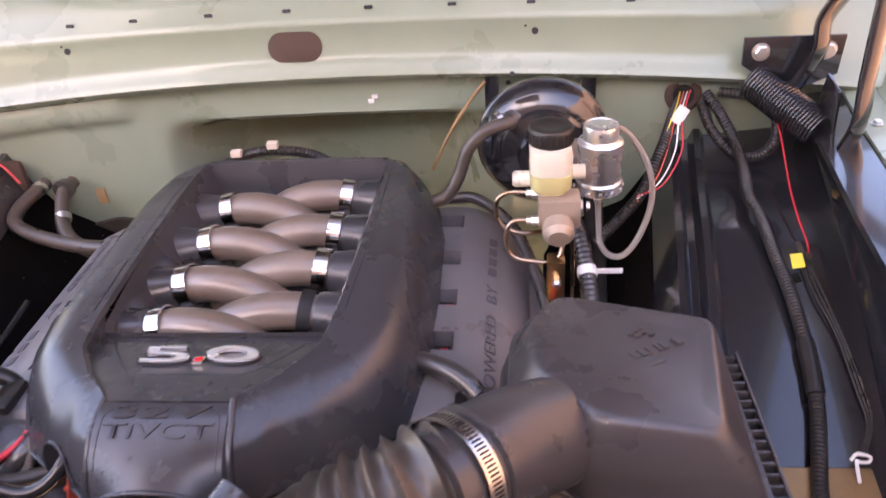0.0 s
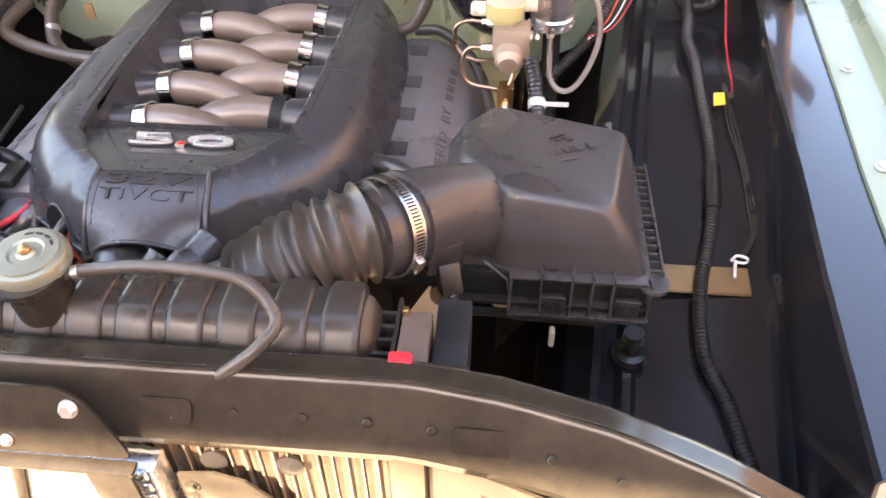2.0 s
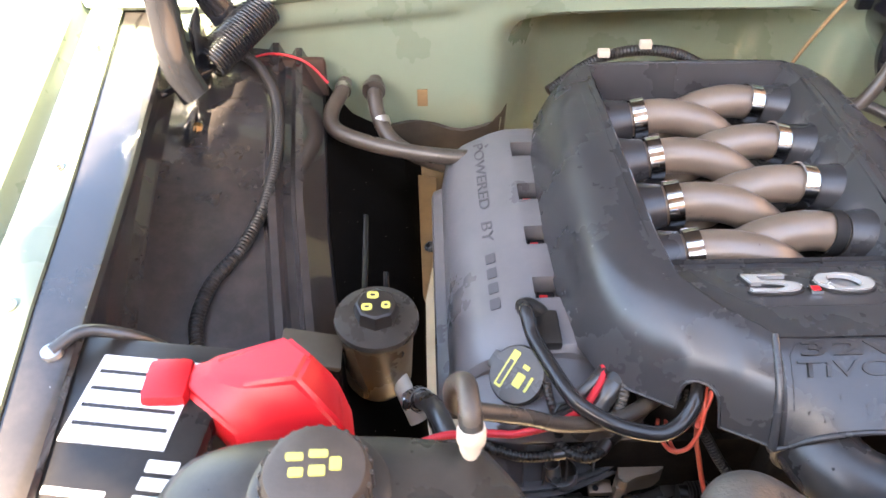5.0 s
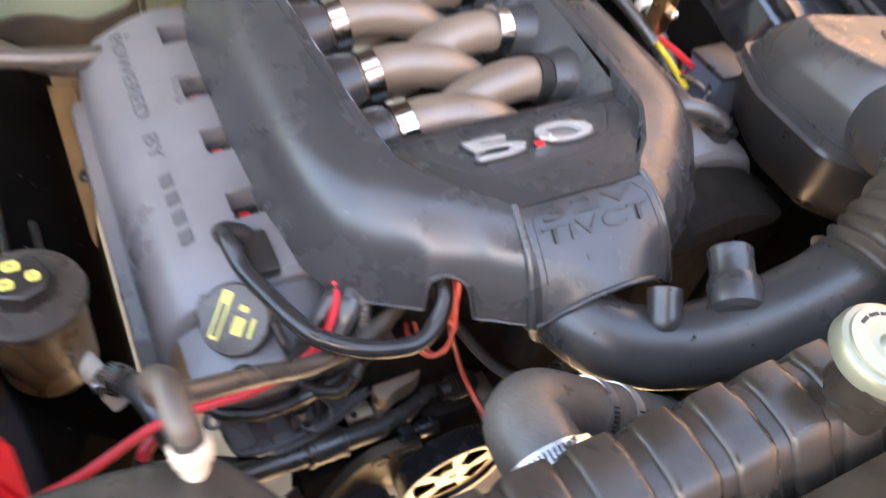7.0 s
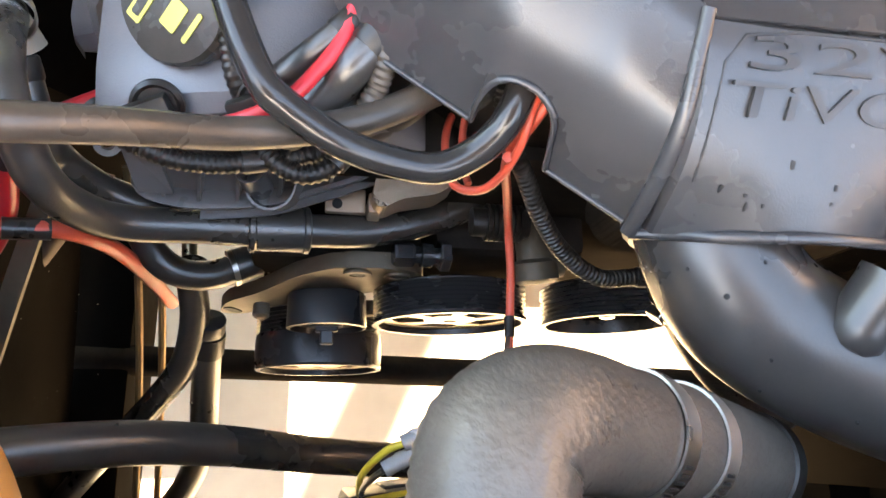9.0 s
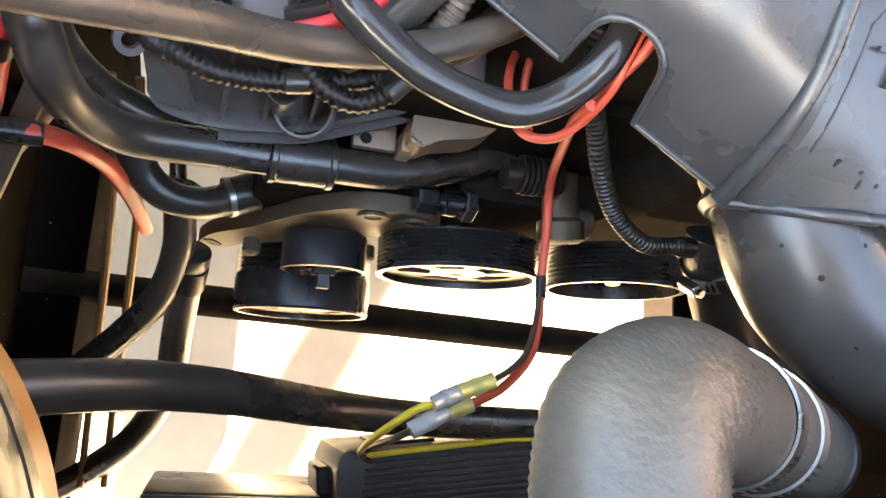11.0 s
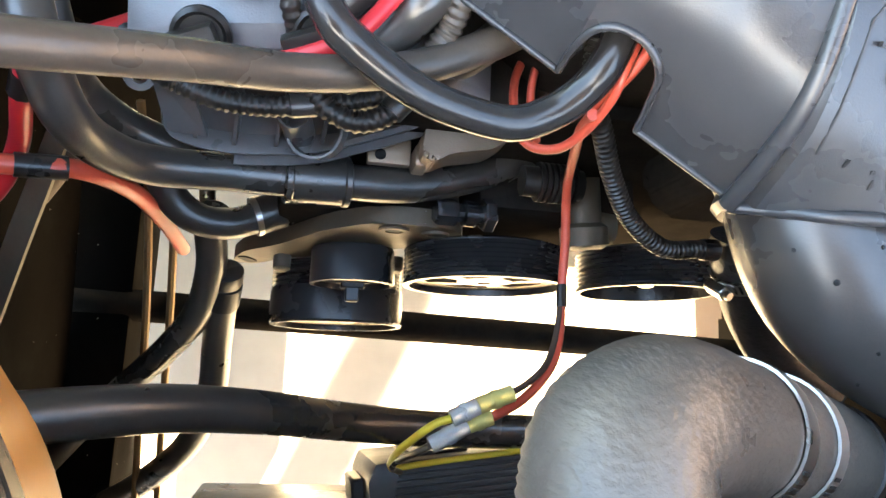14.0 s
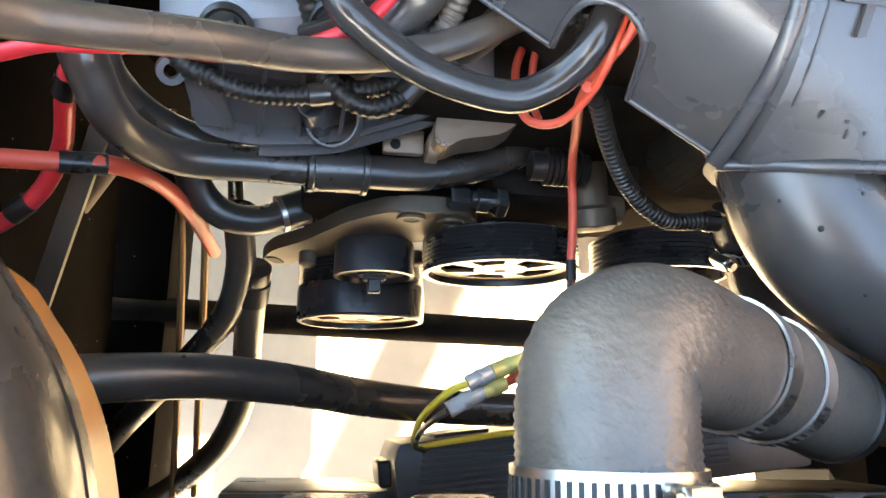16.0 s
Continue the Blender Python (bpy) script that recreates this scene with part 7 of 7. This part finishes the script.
    part("hub_bolt", lathe([(r * 0.13, width * 0.5), (r * 0.13, width * 0.8), (r * 0.08, width * 0.84)], m, 6), STEEL, p)
    return p


pulley("crank_pulley", "wide black grooved crank pulley with an open face", (-0.2131, 0.519, 0.525), 0.0575, 0.054, 6, 5, 0.028)
pulley("power_steering_pulley", "large black grooved pulley with open spokes", (-0.1125, 0.5197, 0.655), 0.0610, 0.029, 7, 5)
pulley("water_pump_pulley", "black deep-dished grooved belt pulley", (0.024, 0.528, 0.645), 0.0560, 0.032, 7, 0)
idl = thing("belt_tensioner", "smooth black belt tensioner with a square drive", "tensioner", (-0.208, 0.50, 0.62))
m = aim((-0.2085, 0.5185, 0.620), (0.02, -1, 0.0))
part("drum", lathe([(0.010, 0.0), (0.031, 0.0), (0.032, 0.002), (0.0325, 0.026), (0.0325, 0.028), (0.0295, 0.0285), (0.0285, 0.024), (0.014, 0.024), (0.013, 0.027), (0.002, 0.027)], m, 44), PULLEY, idl)
part("square_drive", box(-0.0052, 0.0052, -0.0052, 0.0052, 0.026, 0.041, 0.001, 1, m), PULLEY, idl)
part("drive_flange", box(-0.009, 0.009, -0.006, 0.006, 0.026, 0.031, 0.001, 1, m), PULLEY, idl)
for x, y, r in ((-0.172, 0.517, 0.006), (-0.262, 0.512, 0.007)):
    part("bolt_boss", lathe([(r, 0.0), (r, 0.010), (r * 0.6, 0.012)], aim((x, y, 0.60), (0, -1, 0.2)), 12), BRACKET, idl)

brk = thing("accessory_bracket", "pale cast alloy accessory bracket behind the pulleys", "bracket", (-0.23, 0.53, 0.60))
poly = [(-0.306, 0.500), (-0.303, 0.528), (-0.293, 0.566), (-0.266, 0.607), (-0.233, 0.681), (-0.207, 0.714), (-0.186, 0.720), (-0.155, 0.717), (-0.138, 0.700), (-0.145, 0.655), (-0.178, 0.625), (-0.215, 0.575), (-0.262, 0.545), (-0.284, 0.498)]
m = frame_at((0, 0.520, 0), (1, 0, 0), (0, 0, 1))
part("plate", prism([(p.x, p.y) for p in fillet([(x, y, 0) for x, y in poly], 0.014)], -0.012, 0.0, 0.002, m), BRACKET, brk)
for x, z, r in ((-0.189, 0.704, 0.0062), (-0.160, 0.700, 0.0058)):
    part("boss", lathe([(r, 0), (r * 1.7, 0), (r * 1.7, 0.002), (r, 0.002), (r, 0)], aim((x, 0.5195, z), (0, -1, 0)), 20, cap=False), BRACKET, brk)
    part("bolt_hole", lathe([(r, 0), (r, 0.0012)], aim((x, 0.5195, z), (0, -1, 0)), 20), VOID, brk)
part("slot_hole", prism(rounded(0.010, 0.026, 0.0048), -0.001, 0.0012, 0, frame_at((-0.2925, 0.520, 0.526), (0.94, 0, 0.34), (-0.34, 0, 0.94))), VOID, brk)
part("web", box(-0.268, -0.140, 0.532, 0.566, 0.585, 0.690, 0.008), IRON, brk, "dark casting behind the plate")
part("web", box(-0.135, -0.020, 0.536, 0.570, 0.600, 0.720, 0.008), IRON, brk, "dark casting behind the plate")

fit = thing("pipe_fitting", "dark steel hexagon pipe fitting on the front cover", "fitting", (-0.148, 0.53, 0.73))
m = aim((-0.166, 0.529, 0.727), (0.99, 0.03, -0.11))
part("nut", lathe([(0.0082, 0), (0.0092, 0.002), (0.0092, 0.013), (0.0082, 0.015)], m, 6), DARKSTEEL, fit, sharp=20)
part("stem", lathe([(0.0060, 0.015), (0.0060, 0.019), (0.0088, 0.020), (0.0088, 0.028), (0.0060, 0.029), (0.0060, 0.033)], m, 18), DARKSTEEL, fit, sharp=20)
part("collar", lathe([(0.0105, 0.033), (0.0115, 0.034), (0.0115, 0.040), (0.0105, 0.041)], m, 6), DARKSTEEL, fit, sharp=20)
stub = thing("coolant_stub", "cast metal coolant stub above the dished pulley", "pipe stub", (-0.06, 0.53, 0.72))
part("pipe", lathe([(0.0125, 0.0), (0.0125, 0.03), (0.0165, 0.033), (0.0165, 0.045), (0.012, 0.048)], aim((-0.068, 0.558, 0.735), (0.12, -0.95, -0.15)), 24), BRACKET, stub)
part("spout", lathe([(0.012, 0.0), (0.010, 0.02)], aim((-0.062, 0.527, 0.727), (1, 0, 0.05)), 20), BRACKET, stub)
wp = thing("sensor_block", "black ribbed sensor above the pulleys", "sensor", (-0.10, 0.55, 0.76))
for k in range(7):
    part("rib", lathe([(0.013, 0), (0.013, 0.0022)], aim((-0.105 + k * 0.0038, 0.548, 0.752), (1, 0, 0)), 16), PLASTIC, wp)
part("body", lathe([(0.010, -0.01), (0.010, 0.03)], aim((-0.105, 0.548, 0.752), (1, 0, 0)), 16), PLASTIC, wp)

# ribbed plastic harness guide on the front cover
gd = thing("harness_guide", "grey-black ribbed plastic harness guide across the engine nose", "harness guide", (-0.24, 0.56, 0.79))
FRONT = spline([(-0.328, 0.548, 0.792), (-0.322, 0.543, 0.782), (-0.299, 0.540, 0.776), (-0.269, 0.542, 0.775), (-0.244, 0.546, 0.775), (-0.219, 0.555, 0.775), (-0.192, 0.565, 0.777), (-0.166, 0.576, 0.780)], 4)
BACK = spline([(-0.334, 0.572, 0.818), (-0.325, 0.572, 0.815), (-0.295, 0.570, 0.812), (-0.266, 0.571, 0.808), (-0.240, 0.574, 0.806), (-0.215, 0.578, 0.804), (-0.190, 0.584, 0.802), (-0.162, 0.592, 0.800)], 4)
rings = []
for a, b in zip(FRONT, BACK):
    mid = a.lerp(b, 0.35)
    rings.append([a + Vector((0, 0, -0.0015)), a + Vector((0, -0.0015, 0.006)), a + Vector((0, 0.002, 0.0065)), mid + Vector((0, 0, -0.007)), b + Vector((0, 0, -0.004)), b + Vector((0, 0.001, 0.010)), b + Vector((0, 0.004, 0.010)), b + Vector((0, 0.005, -0.008)), mid + Vector((0, 0, -0.010))])
part("trough", loft(rings, closed=True, cap_first=True, cap_last=True), GUIDE, gd, sharp=30)
for k in (3, 6, 9, 12, 16, 21, 25):
    a, b = FRONT[k], BACK[k]
    rib = [(a + Vector((0, 0.002, 0.005))), a.lerp(b, 0.35) + Vector((0, 0, 0.008)), b + Vector((0, 0, 0.010)), b + Vector((0, 0, -0.008)), a.lerp(b, 0.35) + Vector((0, 0, -0.008))]
    part("rib", loft([[p + Vector((-0.0011, 0, 0)) for p in rib], [p + Vector((0.0011, 0, 0)) for p in rib]], closed=True, cap_first=True, cap_last=True), GUIDE, gd, sharp=20)
fan_web = [Vector((-0.326, 0.546, 0.790)), Vector((-0.332, 0.566, 0.822)), Vector((-0.312, 0.560, 0.818)), Vector((-0.305, 0.545, 0.790))]
part("gusset", loft([[p + Vector((0, -0.0015, 0.001)) for p in fan_web], [p + Vector((0, 0.0015, -0.001)) for p in fan_web]], closed=True, cap_first=True, cap_last=True), GUIDE, gd, sharp=20)
part("ear", lathe([(0.0042, -0.003), (0.0078, -0.003), (0.0078, 0.003), (0.0042, 0.003), (0.0042, -0.003)], aim((-0.336, 0.561, 0.826), (0.3, -0.5, 0.7)), 18, cap=False), GUIDE, gd)
part("spout", lathe([(0.0085, -0.024), (0.0092, 0.010), (0.0078, 0.010), (0.006, -0.006)], aim((-0.259, 0.556, 0.796), (-0.15, 0.10, 0.9)), 22), GUIDE, gd)
part("spout_wall", lathe([(0.0150, -0.020), (0.0165, 0.0), (0.0150, 0.0), (0.0135, -0.018)], aim((-0.249, 0.553, 0.794), (-0.25, -0.2, 0.9)), 22, cap=False), GUIDE, gd)
part("thin_lip", sheet(loft([[p + Vector((0, -0.005, -0.004)) for p in FRONT[9:]], [p + Vector((0, 0.006, -0.0035)) for p in FRONT[9:]]], closed=False), 0.002), GUIDE, gd, "thin lower lip")
boss = thing("cast_boss", "pale sand-cast boss on the timing cover", "engine casting", (-0.16, 0.57, 0.78))
bm = prism([(p.x, p.y) for p in fillet([(-0.186, 0.549, 0), (-0.178, 0.545, 0), (-0.168, 0.552, 0), (-0.142, 0.557, 0), (-0.128, 0.568, 0), (-0.125, 0.590, 0), (-0.180, 0.590, 0)], 0.006)], 0.752, 0.781, 0.003)
part("boss", bm, CAST, boss)
part("leg", box(-0.187, -0.178, 0.546, 0.560, 0.700, 0.768, 0.002), CAST, boss)
part("ledge", box(-0.215, -0.188, 0.549, 0.575, 0.748, 0.756, 0.002), CAST, boss)
part("ledge_hole", lathe([(0.0035, 0), (0.0035, 0.0012)], aim((-0.207, 0.5545, 0.7557), (0, 0, 1)), 14), VOID, boss)
hl1 = thing("front_loom", "black corrugated wiring loom across the engine nose", "wiring loom", (-0.26, 0.56, 0.85), group="wiring looms")
part("conduit", loom([(-0.345, 0.580, 0.832), (-0.328, 0.563, 0.830), (-0.317, 0.558, 0.829), (-0.298, 0.552, 0.828), (-0.274, 0.551, 0.828), (-0.249, 0.555, 0.828), (-0.227, 0.560, 0.828), (-0.204, 0.568, 0.830), (-0.185, 0.582, 0.836)], 0.0060, 0.0038), PLASTIC, hl1)
part("tape_wrap", tube([(-0.2620, 0.5525, 0.828), (-0.2500, 0.5548, 0.828)], 0.0066, 10), RUBBER, hl1)
hl1 = thing("front_loom", "black corrugated wiring loop on the engine nose", "wiring loom", (-0.22, 0.55, 0.84), group="wiring looms")
part("conduit", loom([(-0.256, 0.566, 0.830), (-0.250, 0.558, 0.831), (-0.242, 0.551, 0.831), (-0.230, 0.547, 0.830), (-0.219, 0.549, 0.831), (-0.209, 0.556, 0.832), (-0.202, 0.566, 0.834)], 0.0062, 0.0038), PLASTIC, hl1)
part("tape_wrap", tube([(-0.212, 0.5535, 0.8318), (-0.2035, 0.5635, 0.8335)], 0.0074, 10), RUBBER, hl1)
hl1 = thing("front_loom", "black corrugated lead down from the sensor", "wiring loom", (-0.26, 0.58, 0.88), group="wiring looms")
part("conduit", loom([(-0.268, 0.598, 0.892), (-0.267, 0.588, 0.885), (-0.265, 0.580, 0.880), (-0.262, 0.574, 0.872), (-0.260, 0.568, 0.862), (-0.256, 0.563, 0.848)], 0.0050, 0.0042), PLASTIC, hl1)
hl1 = thing("front_loom", "grey corrugated lead with a white end under the cover", "wiring loom", (-0.185, 0.58, 0.88), group="wiring looms")
part("conduit", loom([(-0.184, 0.606, 0.900), (-0.188, 0.595, 0.895), (-0.189, 0.588, 0.890), (-0.192, 0.580, 0.880), (-0.198, 0.570, 0.872), (-0.206, 0.562, 0.860)], 0.0062, 0.0042), RUBBER_GREY, hl1)
part("white_end", lathe([(0.002, 0), (0.0028, 0.010)], aim((-0.199, 0.587, 0.893), (0.1, 0.4, -0.8)), 10), RUBBER_GREY, hl1)
hl1 = thing("front_loom", "black braided sleeve hanging from the cover notch", "wiring loom", (-0.07, 0.53, 0.82), group="wiring looms")
part("conduit", loom([(-0.132, 0.570, 0.912), (-0.129, 0.558, 0.900), (-0.124, 0.553, 0.885), (-0.111, 0.543, 0.868), (-0.097, 0.527, 0.848), (-0.076, 0.511, 0.825), (-0.049, 0.499, 0.811), (-0.022, 0.501, 0.806)], 0.0056, 0.0032, 10, 0.2), PLASTIC, hl1)
part("end_plug", lathe([(0.0060, 0.0), (0.0066, 0.002), (0.0066, 0.010), (0.004, 0.011)], aim((-0.022, 0.501, 0.806), (0.9, 0.05, -0.1)), 14), PLASTIC, hl1)
for k, pts in enumerate(([(-0.190, 0.606, 0.892), (-0.204, 0.590, 0.885), (-0.214, 0.581, 0.875), (-0.228, 0.570, 0.865), (-0.240, 0.563, 0.850)], [(-0.15, 0.60, 0.875), (-0.168, 0.585, 0.858), (-0.185, 0.575, 0.845), (-0.200, 0.570, 0.832)], [(-0.205, 0.612, 0.892), (-0.222, 0.598, 0.886), (-0.242, 0.586, 0.872), (-0.262, 0.578, 0.852)])):
    hose("engine_hose", "black rubber hose under the cover lip", pts, 0.011 - 0.002 * k, RUBBER, group="engine hoses")

# red cables
def cable(label, pts, r, mat, name="cable", bands=()):
    c = thing(name, label, "cable", pts[len(pts) // 2], group="cables")
    part("strand", tube(pts, r, 10), mat, c)
    for a, b in bands:
        part("tape", tube([a, b], r * 1.2, 10), PLASTIC, c, "black tape")
    return c


cable("thick red cable crossing the engine nose", [(-0.206, 0.615, 0.896), (-0.212, 0.598, 0.892), (-0.222, 0.583, 0.890), (-0.236, 0.566, 0.889), (-0.254, 0.557, 0.884), (-0.273, 0.554, 0.876), (-0.304, 0.5525, 0.868), (-0.323, 0.552, 0.870), (-0.343, 0.549, 0.876), (-0.362, 0.5455, 0.880), (-0.380, 0.544, 0.880), (-0.399, 0.540, 0.876), (-0.44, 0.53, 0.868), (-0.49, 0.52, 0.87)], 0.0042, REDWIRE)
cable("red cable with black tape bending down beside the engine", [(-0.345, 0.600, 0.800), (-0.372, 0.583, 0.804), (-0.392, 0.572, 0.800), (-0.3988, 0.5653, 0.7924), (-0.404, 0.558, 0.776), (-0.4154, 0.5433, 0.7375), (-0.432, 0.520, 0.715), (-0.46, 0.50, 0.70), (-0.50, 0.48, 0.70)], 0.0062, REDWIRE, "cable",
      (((-0.3975, 0.567, 0.7945), (-0.4025, 0.5605, 0.7815)), ((-0.440, 0.5135, 0.710), (-0.452, 0.505, 0.7045))))
cable("red cable spliced with black tape", [(-0.47, 0.520, 0.778), (-0.435, 0.523, 0.770), (-0.399, 0.5266, 0.759), (-0.3804, 0.5292, 0.7511), (-0.366, 0.530, 0.730), (-0.355, 0.530, 0.690), (-0.349, 0.528, 0.610), (-0.3465, 0.524, 0.5262)], 0.0058, ORANGE, "cable",
      (((-0.408, 0.5257, 0.762), (-0.383, 0.5288, 0.7522)),))
cable("thin red wire looping under the cover notch", [(-0.134, 0.600, 0.842), (-0.145, 0.585, 0.840), (-0.150, 0.564, 0.845), (-0.147, 0.538, 0.855), (-0.134, 0.532, 0.865), (-0.125, 0.537, 0.880), (-0.121, 0.545, 0.900), (-0.119, 0.556, 0.912), (-0.112, 0.58, 0.92)], 0.0024, ORANGE)
cable("thin red wire in the cover notch", [(-0.106, 0.578, 0.925), (-0.111, 0.562, 0.914), (-0.118, 0.552, 0.902), (-0.124, 0.546, 0.888)], 0.0026, ORANGE)
cable("thin red wire beside the notch loop", [(-0.128, 0.612, 0.86), (-0.135, 0.595, 0.850), (-0.139, 0.575, 0.842), (-0.138, 0.555, 0.838), (-0.136, 0.543, 0.842)], 0.0022, ORANGE)
cable("thin red and brown wires hanging to the crimp connectors", [(-0.126, 0.541, 0.892), (-0.119, 0.545, 0.860), (-0.110, 0.544, 0.830), (-0.099, 0.535, 0.790), (-0.094, 0.507, 0.775), (-0.094, 0.477, 0.770), (-0.097, 0.449, 0.775), (-0.106, 0.429, 0.785), (-0.125, 0.411, 0.795), (-0.144, 0.401, 0.800)], 0.0028, ORANGE, "cable",
      (((-0.0942, 0.4795, 0.7703), (-0.0947, 0.466, 0.7720)),))
cable("thin brown wire beside the red one", [(-0.0955, 0.466, 0.772), (-0.100, 0.447, 0.777), (-0.110, 0.430, 0.788), (-0.123, 0.420, 0.797), (-0.133, 0.4145, 0.802)], 0.0019, RUB_BROWN)
CRIMP = material("translucent yellow crimp", (0.70, 0.62, 0.22), 0.3, vary=0.15, transmission=0.3)
CRIMP_C = material("clear crimp sleeve", (0.62, 0.62, 0.62), 0.25, vary=0.1, transmission=0.4)
for k, (a, b, mat) in enumerate((((-0.1333, 0.4140, 0.802), (-0.1525, 0.4065, 0.802), CRIMP), ((-0.1525, 0.4065, 0.802), (-0.1665, 0.3995, 0.801), CRIMP_C), ((-0.1440, 0.4010, 0.798), (-0.1570, 0.3960, 0.798), CRIMP), ((-0.1570, 0.3960, 0.798), (-0.1765, 0.3850, 0.797), CRIMP_C))):
    c = thing("crimp_connector", "translucent crimp connector on the fan wires", "connector", a, group="crimps")
    part("sleeve", tube([a, b], 0.0048, 10), mat, c)
    part("bead", lathe([(0.0052, -0.002), (0.0052, 0.002)], aim(Vector(a).lerp(Vector(b), 0.5), Vector(b) - Vector(a)), 10), mat, c)
cable("thin yellow wire to the fan", [(-0.1665, 0.3995, 0.801), (-0.175, 0.396, 0.798), (-0.184, 0.387, 0.785), (-0.187, 0.378, 0.755), (-0.183, 0.366, 0.700), (-0.178, 0.360, 0.676)], 0.0022, YELLOW)
cable("thin grey wire to the fan", [(-0.1765, 0.3850, 0.797), (-0.182, 0.380, 0.785), (-0.184, 0.372, 0.740), (-0.180, 0.362, 0.690), (-0.172, 0.358, 0.676)], 0.0020, RUBBER_GREY)
cable("thin yellow wire lying on the fan housing", [(-0.178, 0.360, 0.6755), (-0.150, 0.365, 0.6765), (-0.110, 0.371, 0.6765), (-0.075, 0.376, 0.676), (-0.05, 0.378, 0.672)], 0.0022, YELLOW)

# electric fan: motor box with cooling slats on a narrow shroud
fan = thing("electric_fan", "grey-black plastic electric fan housing with cooling slats", "fan", (-0.10, 0.35, 0.60))
part("shroud", box(-0.318, 0.30, 0.312, 0.324, 0.47, 0.600, 0.004), PLASTIC, fan)
part("shroud_lip", box(-0.318, -0.198, 0.308, 0.3225, 0.6005, 0.607, 0.002), RUBBER_GREY, fan)
FM = Matrix.Translation((-0.19, 0.3575, 0)) @ Matrix.Rotation(radians(7), 4, "Z") @ Matrix.Translation((0.19, -0.3575, 0))
box_out = [(-0.194, 0.310), (0.13, 0.310), (0.13, 0.3625), (-0.188, 0.3625), (-0.194, 0.350)]
part("motor_box", prism(box_out, 0.55, 0.670, 0.004, FM), FANBOX, fan)
part("step_panel", box(-0.160, -0.118, 0.3622, 0.3650, 0.575, 0.650, 0.001, 1, FM), FANBOX, fan)
part("seam", box(0.012, 0.014, 0.3620, 0.3640, 0.56, 0.668, 0.0005, 1, FM), FANBOX, fan)
for k in range(9):
    y = 0.3575 - k * 0.0045
    part("slat", box(-0.172 - 0.001 * k, 0.06, y - 0.0011, y + 0.0011, 0.668, 0.6745, 0.0004, 1, FM), FANBOX, fan)
part("cable_clip", box(-0.062, -0.052, 0.364, 0.371, 0.655, 0.690, 0.002, 1, FM), PLASTIC, fan)
part("side_step", box(-0.203, -0.193, 0.330, 0.350, 0.585, 0.640, 0.002, 1, FM), PLASTIC, fan)

# pressed ribs in the dusty inner fender
for pts in ([(-0.487, 1.025, 0.768), (-0.484, 0.93, 0.760), (-0.482, 0.83, 0.759)], [(-0.455, 0.935, 0.730), (-0.453, 0.882, 0.724), (-0.452, 0.84, 0.722)]):
    part("pressed_rib", tube(pts, 0.0065, 12), GLOSS, apron_l)

# chassis below
rail = thing("frame_rail", "black painted chassis frame rail", "frame rail", (-0.47, 0.8, 0.4), group="frame rails")
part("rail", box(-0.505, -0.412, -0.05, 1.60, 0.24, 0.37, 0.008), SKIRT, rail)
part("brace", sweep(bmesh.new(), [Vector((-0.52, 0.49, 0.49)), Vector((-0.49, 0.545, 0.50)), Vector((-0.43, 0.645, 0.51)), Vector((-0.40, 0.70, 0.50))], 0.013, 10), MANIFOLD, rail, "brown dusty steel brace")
# near-black sheet filling a dark region by the rail, over the ground
shield = thing("ground_screen", "near-black sheet added to hide bright ground beside the frame rail", "splash shield", (-0.6, 0.5, 0.30))
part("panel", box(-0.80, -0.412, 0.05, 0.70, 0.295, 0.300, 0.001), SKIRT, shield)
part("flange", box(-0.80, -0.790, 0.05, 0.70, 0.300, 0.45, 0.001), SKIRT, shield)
# added sheet: blocks sunlit ground where the gap should look dark
shield = thing("ground_screen", "near-black sheet added to hide bright ground beside the frame rail", "splash shield", (0.6, 0.5, 0.30))
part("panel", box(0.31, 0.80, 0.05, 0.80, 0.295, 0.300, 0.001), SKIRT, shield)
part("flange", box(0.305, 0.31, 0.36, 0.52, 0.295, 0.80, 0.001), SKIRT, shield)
# another added sheet, closing a bright gap by the steering shaft with black
shield = thing("ground_screen", "near-black sheet added to hide bright ground beside the steering shaft", "splash shield", (0.37, 0.60, 0.30))
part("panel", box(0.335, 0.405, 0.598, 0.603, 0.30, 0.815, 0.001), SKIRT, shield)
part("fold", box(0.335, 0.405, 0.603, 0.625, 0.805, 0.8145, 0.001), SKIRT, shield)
rail = thing("frame_rail", "black painted chassis frame rail", "frame rail", (0.47, 0.8, 0.4), group="frame rails")
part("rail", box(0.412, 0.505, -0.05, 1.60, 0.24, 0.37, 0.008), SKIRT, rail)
axle = thing("track_bar", "dark steel track bar crossing under the engine", "track bar", (0, 0.48, 0.35))
for x, y, z in ((-0.53, 0.4897, 0.3597), (0.58, 0.4655, 0.3403)):
    part("bushing", lathe([(0.017, -0.02), (0.026, -0.02), (0.026, 0.02), (0.017, 0.02)], aim((x, y, z), (0, 1, 0)), 20), RUBBER, axle, "rubber bushing")
part("bar", tube([(-0.55, 0.490, 0.36), (0.0, 0.480, 0.35), (0.6, 0.465, 0.34)], 0.017), IRON, axle)
# ochre pipes drawn in for narrow slits of bright ground
for x in (-0.352, -0.372):
    ln = thing("slit_pipe", "ochre pipe standing for a bright slit of ground by the frame rail", "pipe", (x, 0.5, 0.5), group="rail pipes")
    part("pipe", tube([(x - 0.004, 0.62, 0.62), (x, 0.56, 0.57), (x - 0.004, 0.48, 0.50), (x - 0.010, 0.40, 0.44), (x - 0.012, 0.30, 0.40)], 0.0035, 8), OCHRE, ln)
